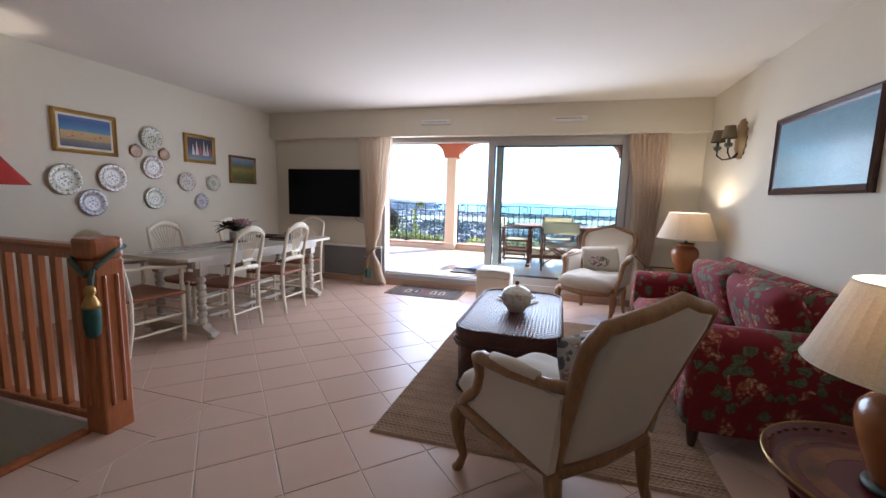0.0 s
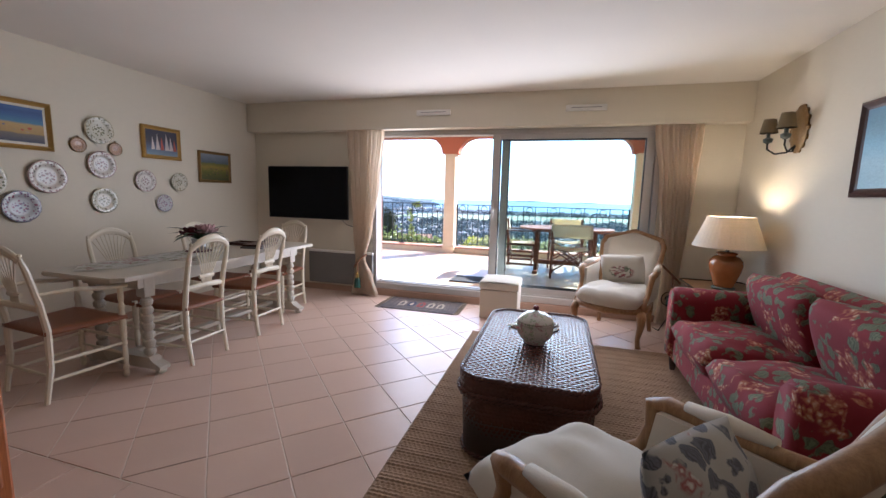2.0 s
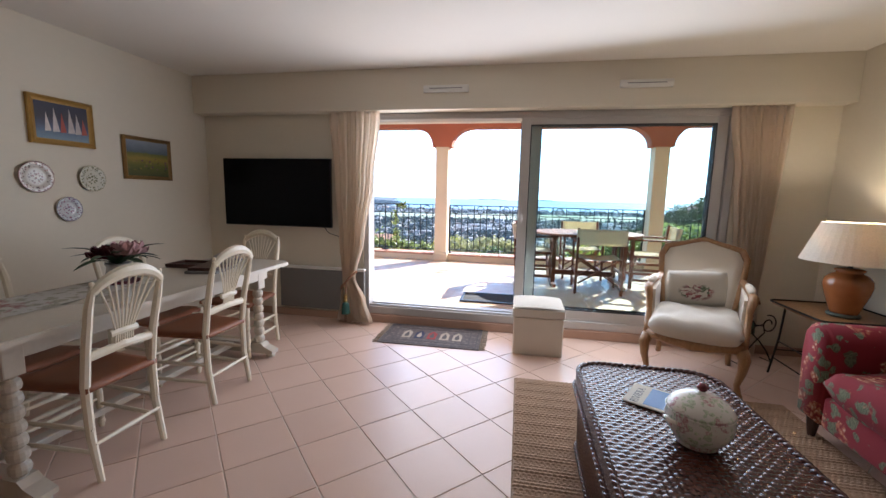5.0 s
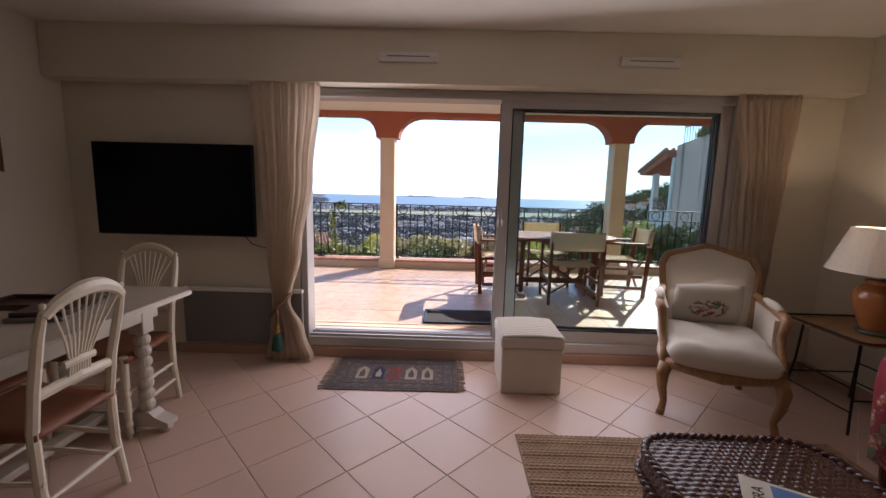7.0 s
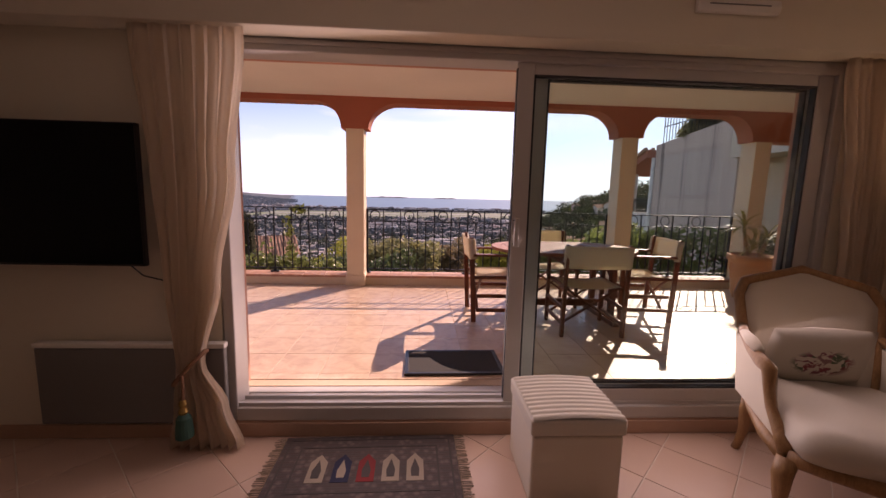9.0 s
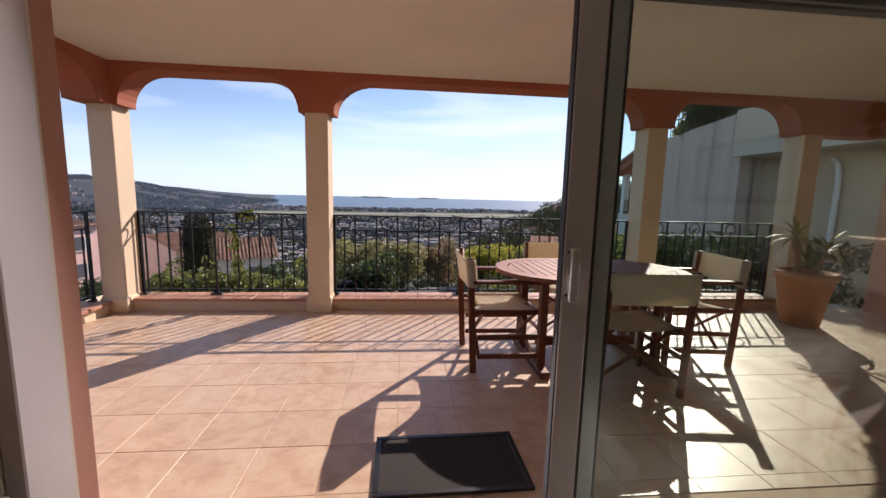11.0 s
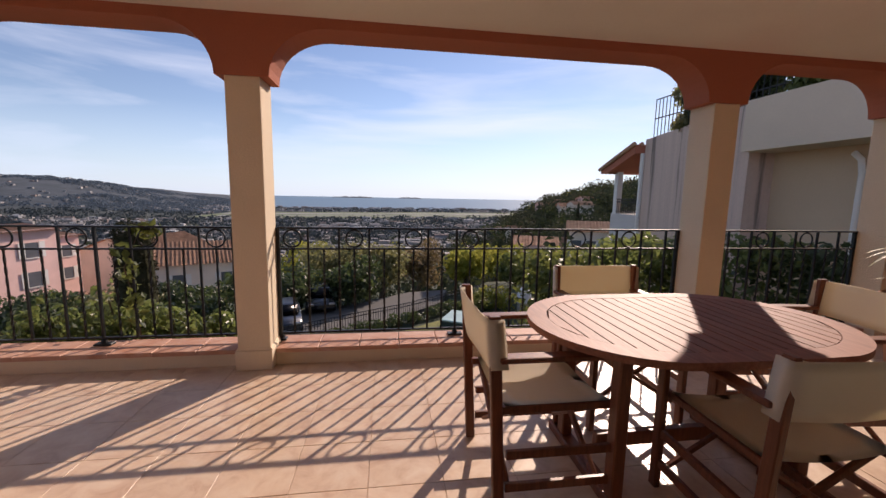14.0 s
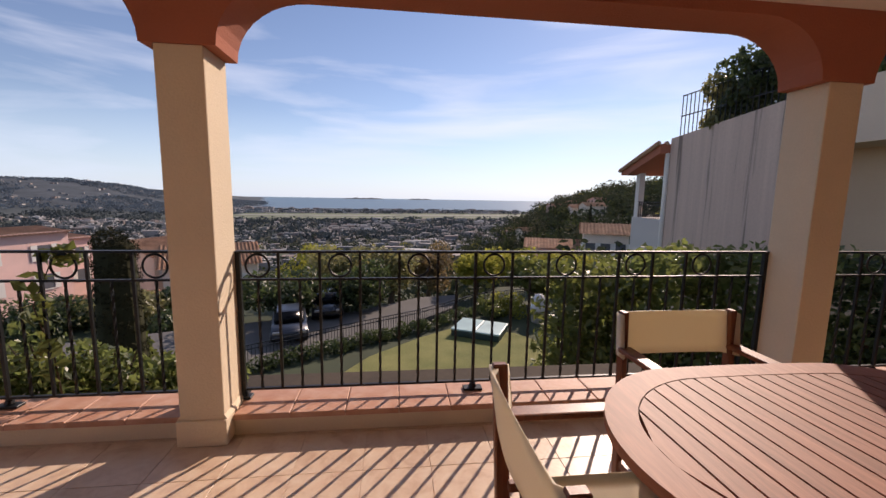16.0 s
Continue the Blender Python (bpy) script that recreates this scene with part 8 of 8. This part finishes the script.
for k, (x, y, s, kind) in enumerate(((2.6, 20.9, 0.6, "mid"), (3.4, 21.3, 0.7, "lime"), (4.3, 18.6, 0.6, "dark"), (3.9, 16.9, 0.45, "shrub"), (4.6, 17.6, 0.7, "dark"))):
    x, y = far_out(x, y)
    s *= 1.2
    t = thing("garden_bush", x, y, -4.15, 0, "rounded leafy bush at the lawn's edge", "bush", "bushes round the lawn")
    gg = random.Random(k)
    leafy("leaves", [(gg.uniform(-s, s) * 0.6, gg.uniform(-s, s) * 0.6, s * gg.uniform(0.3, 1.1), s * 0.5, s * 0.5, s * 0.42) for _ in range(9)], 1300, 0.075, 500 + k, LEAF[kind], t)
    b = bm_()
    tube(b, [(0, 0, 0), (0.03, 0, s * 0.8)], [0.04, 0.02], 6)
    part("stem", b, M["bark"], t)

t = thing("hot_tub", 2.56, 22.4, -4.09, -28, "square dark green hot tub with a pale turquoise cover", "hot tub")
b = bm_()
box(b, -0.98, -0.78, 0.0, 0.98, 0.78, 0.24, 0.04, 2)
part("shell", b, plain("dark_green_shell", (0.02, 0.05, 0.045), 0.5, vary=0.2), t)
b = bm_()
box(b, -1.0, -0.80, 0.245, -0.01, 0.80, 0.32, 0.03, 2)
part("cover_panel", b, plain("pale_turquoise_cover", (0.36, 0.52, 0.50), 0.4, vary=0.15), t)
b = bm_()
box(b, 0.01, -0.80, 0.245, 1.0, 0.80, 0.32, 0.03, 2)
part("cover_panel", b, plain("faded_turquoise_cover", (0.40, 0.55, 0.53), 0.4, vary=0.15), t)

t = thing("covered_barbecue", 5.55, 23.8, -4.15, 0, "white-draped barbecue standing at the lawn's edge", "barbecue")
b = bm_()
lathe(b, [(0.30, 0.0), (0.33, 0.1), (0.34, 0.55), (0.28, 0.62)], 14)
part("pedestal", b, M["low_wall"], t)
b = bm_()
lathe(b, [(0.40, 0.60), (0.36, 0.75), (0.30, 1.05), (0.18, 1.28), (0.0, 1.33)], 14)
for v in b.verts:
    v.co.x += 0.05 * noise.noise(v.co * 3)
    v.co.y += 0.05 * noise.noise(v.co * 3 + Vector((5, 0, 0)))
part("cover", b, plain("white_weather_cover", (0.62, 0.62, 0.64), 0.7, vary=0.1), t, "white cloth cover", True)


def car(x, y, turn, paint, label):
    t = thing("car", x, y, -4.72, turn, label, "car")
    b = bm_()
    prism(b, [(-2.0, 0.28), (-2.05, 0.55), (-1.95, 0.80), (-1.25, 0.90), (-0.95, 0.93), (1.2, 0.93), (1.85, 0.86), (2.05, 0.62), (2.02, 0.28)], "y", -0.84, 0.84)
    bmesh.ops.bevel(b, geom=b.edges[:], offset=0.07, segments=2, affect="EDGES")
    part("body", b, paint, t, "", True)
    b = bm_()
    prism(b, [(-1.25, 0.90), (-0.75, 1.30), (-0.45, 1.40), (0.75, 1.42), (1.15, 1.34), (1.65, 0.92)], "y", -0.72, 0.72)
    bmesh.ops.bevel(b, geom=b.edges[:], offset=0.08, segments=2, affect="EDGES")
    part("glasshouse", b, M["screen"], t, "dark car windows", True)
    b = bm_()
    prism(b, [(-0.55, 1.385), (-0.40, 1.43), (0.72, 1.45), (1.0, 1.40)], "y", -0.60, 0.60)
    part("roof", b, paint, t)
    for wx in (-1.28, 1.28):
        for wy in (-0.80, 0.80):
            b = bm_()
            lathe(b, [(0.0, -0.10), (0.26, -0.10), (0.32, -0.07), (0.32, 0.07), (0.26, 0.10), (0.0, 0.10)], 20, 0, 0, pose(wx, wy, 0.32, 90, 0, 0))
            wh = part("wheel", b, M["black"], t)
            b = bm_()
            lathe(b, [(0.0, -0.112), (0.19, -0.112), (0.2, -0.10), (0.2, 0.10), (0.19, 0.112), (0.0, 0.112)], 16, 0, 0, pose(wx, wy, 0.32, 90, 0, 0))
            part("rim", b, M["steel"], wh)
    for wy in (-0.6, 0.6):
        b = bm_()
        box(b, -2.06, wy - 0.17, 0.62, -1.96, wy + 0.17, 0.76, 0.03, 2)
        part("headlight", b, M["steel"], t)
    t.scale = (0.84, 0.84, 0.78)
    return t


car(-5.6, 24.9, 104, plain("dark_blue_car_paint", (0.03, 0.04, 0.06), 0.35, 0.2, vary=0.05, coat=0.4), "dark blue hatchback parked under the trees")
car(-4.5, 28.0, 102, plain("black_car_paint", (0.02, 0.02, 0.023), 0.25, 0.3, vary=0.05, coat=0.8), "black hatchback parked under the trees")

# ---- neighbouring houses ----
M["roof_tile"] = plain("terracotta_roof_tile", (0.50, 0.29, 0.19), 0.9, vary=0.25, fine=20, bump=0.4, pieces=0.2)
M["house_cream"] = plain("cream_house_render", (0.80, 0.68, 0.56), 0.95, vary=0.08, big=0.6, fine=12)
M["house_pink"] = plain("pink_house_render", (0.80, 0.53, 0.47), 0.95, vary=0.08, big=0.6, fine=12)
M["window_dark"] = plain("dark_window_glass", (0.12, 0.13, 0.145), 0.15, vary=0.1, bump=0.0)


def house(x, y, z, turn, w, d, h, rise, walls, label, rows=1, cols=3):
    t = thing("house", x, y, z, turn, label, "house")
    b = bm_()
    box(b, -w / 2, -d / 2, -4.0, w / 2, d / 2, h)
    part("wall", b, walls, t)
    b = bm_()
    ov = 0.5
    for s in (-1, 1):
        n = max(8, int((w + 2 * ov) / 0.4))
        pts = []
        for k in range(n * 2 + 1):
            u = -w / 2 - ov + (w + 2 * ov) * k / (2 * n)
            pts.append((u, 0.09 * (k % 2)))
        lo = [b.verts.new((u, s * (d / 2 + ov), h - 0.12 + q)) for u, q in pts]
        hi = [b.verts.new((u, 0, h + rise + q)) for u, q in pts]
        for k in range(len(pts) - 1):
            b.faces.new((lo[k], lo[k + 1], hi[k + 1], hi[k]))
    bmesh.ops.solidify(b, geom=b.faces[:], thickness=0.12)
    part("roof", b, M["roof_tile"], t)
    for s in (-1, 1):
        b = bm_()
        prism(b, [(-d / 2, h), (d / 2, h), (0, h + rise)], "x", s * w / 2 - 0.1, s * w / 2)
        part("gable", b, walls, t)
    for r in range(rows):
        for c in range(cols):
            wx = -w / 2 + w * (c + 0.5) / cols
            wz = h - 1.9 - 2.8 * r
            b = bm_()
            box(b, wx - 0.55, -d / 2 - 0.05, wz - 0.7, wx + 0.55, -d / 2 + 0.05, wz + 0.7)
            win = part("window", b, M["window_dark"], t)
            b = bm_()
            for s in (-1, 1):
                box(b, wx + s * 0.86 - 0.26, -d / 2 - 0.09, wz - 0.75, wx + s * 0.86 + 0.26, -d / 2 - 0.05, wz + 0.75)
            box(b, wx - 0.62, -d / 2 - 0.12, wz - 0.80, wx + 0.62, -d / 2 - 0.05, wz - 0.72)
            part("shutters", b, M["trim"], win)
    return t


house(-22.3, 56.0, -10.6, 24, 9, 8, 4.2, 1.9, M["house_cream"], "cream house with a terracotta tiled roof down the hill", 1, 2)
house(-31.0, 62.0, -12.0, 70, 10, 9, 6.0, 1.6, M["house_cream"], "cream house with a terracotta tiled roof down the hill", 2, 3)
house(-25.0, 44.0, -11.6, 20, 7, 6, 3.0, 1.2, M["house_cream"], "low cream house with a terracotta tiled roof", 1, 2)
house(-47.0, 57.0, -13.5, 75, 16, 10, 9.0, 0.3, M["house_pink"], "pink apartment house with white shutters down the hill", 2, 5)
house(-38.5, 47.5, -12.6, 75, 9, 8, 10.0, 0.3, M["house_pink"], "pink apartment house with white shutters down the hill", 2, 2)
house(21.0, 57.0, -7.4, -20, 9, 7, 2.8, 0.7, M["house_pink"], "low pink house with a terracotta roof on the slope", 1, 4)
house(25.0, 54.0, -5.6, -25, 5, 6, 3.0, 1.0, M["house_cream"], "cream villa with a terracotta roof on the slope", 1, 3)
g = random.Random(17)
for k in range(7):
    bear, d = g.uniform(15, 27), g.uniform(130, 230)
    x, y = d * math.sin(radians(bear)), d * math.cos(radians(bear))
    house(x, y, ground_z(x, y) + 2.6, g.uniform(-40, 20), g.uniform(5, 8), 5.5, g.uniform(2.2, 3.6), 1.1, M["house_cream"] if k % 3 else M["house_pink"], "small villa among trees on the hillside", 1, 3)

# the next building of the terrace row
m, nt, p = bare("streaked_concrete")
geo = nt.nodes.new("ShaderNodeNewGeometry").outputs["Position"]
mp = nt.nodes.new("ShaderNodeMapping")
inp(mp, "Scale", (1.0, 1.6, 0.06))
nt.links.new(geo, mp.inputs["Vector"])
streak = tex(nt, "ShaderNodeTexNoise", mp.outputs[0], Scale=1.6, Detail=6.0, Roughness=0.65).outputs["Fac"]
n2 = tex(nt, "ShaderNodeTexNoise", geo, Scale=14.0, Detail=3.0).outputs["Fac"]
col = ramp(nt, streak, [(0.36, (0.26, 0.20, 0.17)), (0.44, (0.62, 0.465, 0.385)), (0.7, (0.73, 0.555, 0.46))])
nt.links.new(mixed(nt, 0.25, col, ramp(nt, n2, [(0.3, (0.7, 0.7, 0.7)), (0.7, (1, 1, 1))]), "MULTIPLY"), p.inputs["Base Color"])
inp(p, "Roughness", 0.95)
M["concrete"] = m
t = thing("apartment_building", 8.15, 15.0, 0, 0, "neighbouring apartment building with streaked side wall and roof terrace", "building")
b = bm_()
box(b, 0.0, 0.25, -7.0, 6.0, 4.45, 3.45)
prism(b, [(0.25, 3.45), (4.45, 3.45), (4.45, 3.47), (0.25, 3.85)], "x", 0.0, 0.22)
part("side_wall", b, M["concrete"], t)
b = bm_()
box(b, -0.25, -7.5, 2.62, 6.0, 0.249, 3.85)
part("upper_storey", b, plain("beige_render", (0.70, 0.57, 0.44), 0.95, vary=0.06, big=0.5, fine=30, bump=0.2), t)
b = bm_()
box(b, 0.75, -7.5, -7.0, 6.0, 0.249, 2.619)
part("recessed_wall", b, plain("tan_render", (0.60, 0.45, 0.31), 0.95, vary=0.06, big=0.5, fine=30, bump=0.2), t)
b = bm_()
tube(b, [(0.66, -1.6, 2.45), (0.66, -1.75, 2.30), (0.66, -1.8, 2.0), (0.66, -1.8, -6.0)], 0.06, 10)
part("downpipe", b, M["trim"], t)
b = bm_()
tube(b, [(-0.05, 4.50, 3.0), (-0.05, 4.50, -6.0)], 0.07, 10)
part("downpipe", b, M["trim"], t)
# balcony wing with a pitched roof
b = bm_()
box(b, 0.0, 4.451, -7.0, 6.0, 6.35, 0.80)
part("balcony_base", b, plain("white_render", (0.60, 0.57, 0.54), 0.95, vary=0.06, big=0.5, fine=30, bump=0.2), t)
b = bm_()
box(b, 1.2, 4.451, 0.80, 6.0, 6.0, 2.48)
part("rear_wall", b, M["house_pink"], t)
b = bm_()
box(b, 0.05, 6.10, 0.80, 0.27, 6.32, 2.45)
part("post", b, M["trim"], t)
b = bm_()
prism(b, [(4.47, 3.0), (4.47, 3.30), (6.70, 2.52), (6.70, 2.38), (6.30, 2.38)], "x", -0.35, 6.0)
roof = part("roof", b, M["red_render"], t, "terracotta pitched roof")
b = bm_()
for k in range(22):
    x = -0.40 + 0.29 * k
    tube(b, [(x, 4.47, 3.33), (x, 6.74, 2.54)], 0.075, 6)
part("tile_rows", b, M["roof_tile"], roof)
b = bm_()
for zz in (0.88, 1.25, 1.36):
    box(b, 0.06, 4.5, zz, 0.10, 6.1, zz + 0.03)
    box(b, 0.27, 6.19, zz, 3.0, 6.23, zz + 0.03)
part("balcony_rails", b, M["iron"], t)
for k in range(14):
    b = bm_()
    yy = 4.55 + 0.115 * k
    box(b, 0.07, yy, 0.80, 0.09, yy + 0.02, 1.36)
    part("balcony_bar", b, M["iron"], t)
# roof terrace rail
b = bm_()
for zz in (4.12, 4.75):
    box(b, 0.08, -7.4, zz, 0.11, 4.2, zz + 0.03)
part("roof_rail", b, M["iron"], t)
bar = None
for k in range(66):
    yy = 4.18 - 0.175 * k
    if bar is None:
        b = bm_()
        box(b, -0.01, -0.01, 3.45, 0.01, 0.01, 4.78)
        bar = part("roof_rail_bar", b, M["iron"], t)
        ob = bar
    else:
        ob = new("roof_rail_bar", bar.data)
        ob.parent = t
    ob.location = (0.095, yy, 0)
for k, (yy, s, kind) in enumerate(((2.9, 0.95, "olive"), (1.9, 1.25, "dark"), (0.6, 1.2, "dark"), (-0.8, 1.0, "mid"), (-2.2, 0.9, "dark"), (-3.6, 1.0, "mid"))):
    sh = thing("roof_shrub", 8.75, 15.0 + yy, 3.45, 0, "bushy shrub growing on the neighbour's roof terrace", "shrub", "shrubs on the roof terrace")
    gg = random.Random(90 + k)
    leafy("leaves", [(gg.uniform(-s, s) * 0.4, gg.uniform(-s, s) * 0.55, s * gg.uniform(0.25, 1.45), s * 0.4, s * 0.4, s * 0.36) for _ in range(13)], 2400, 0.085, 700 + k, LEAF[kind], sh, 2.4)
    b = bm_()
    tube(b, [(0, 0, 0), (0.04, 0, s * 1.1)], [0.05, 0.02], 6)
    part("stem", b, M["bark"], sh)
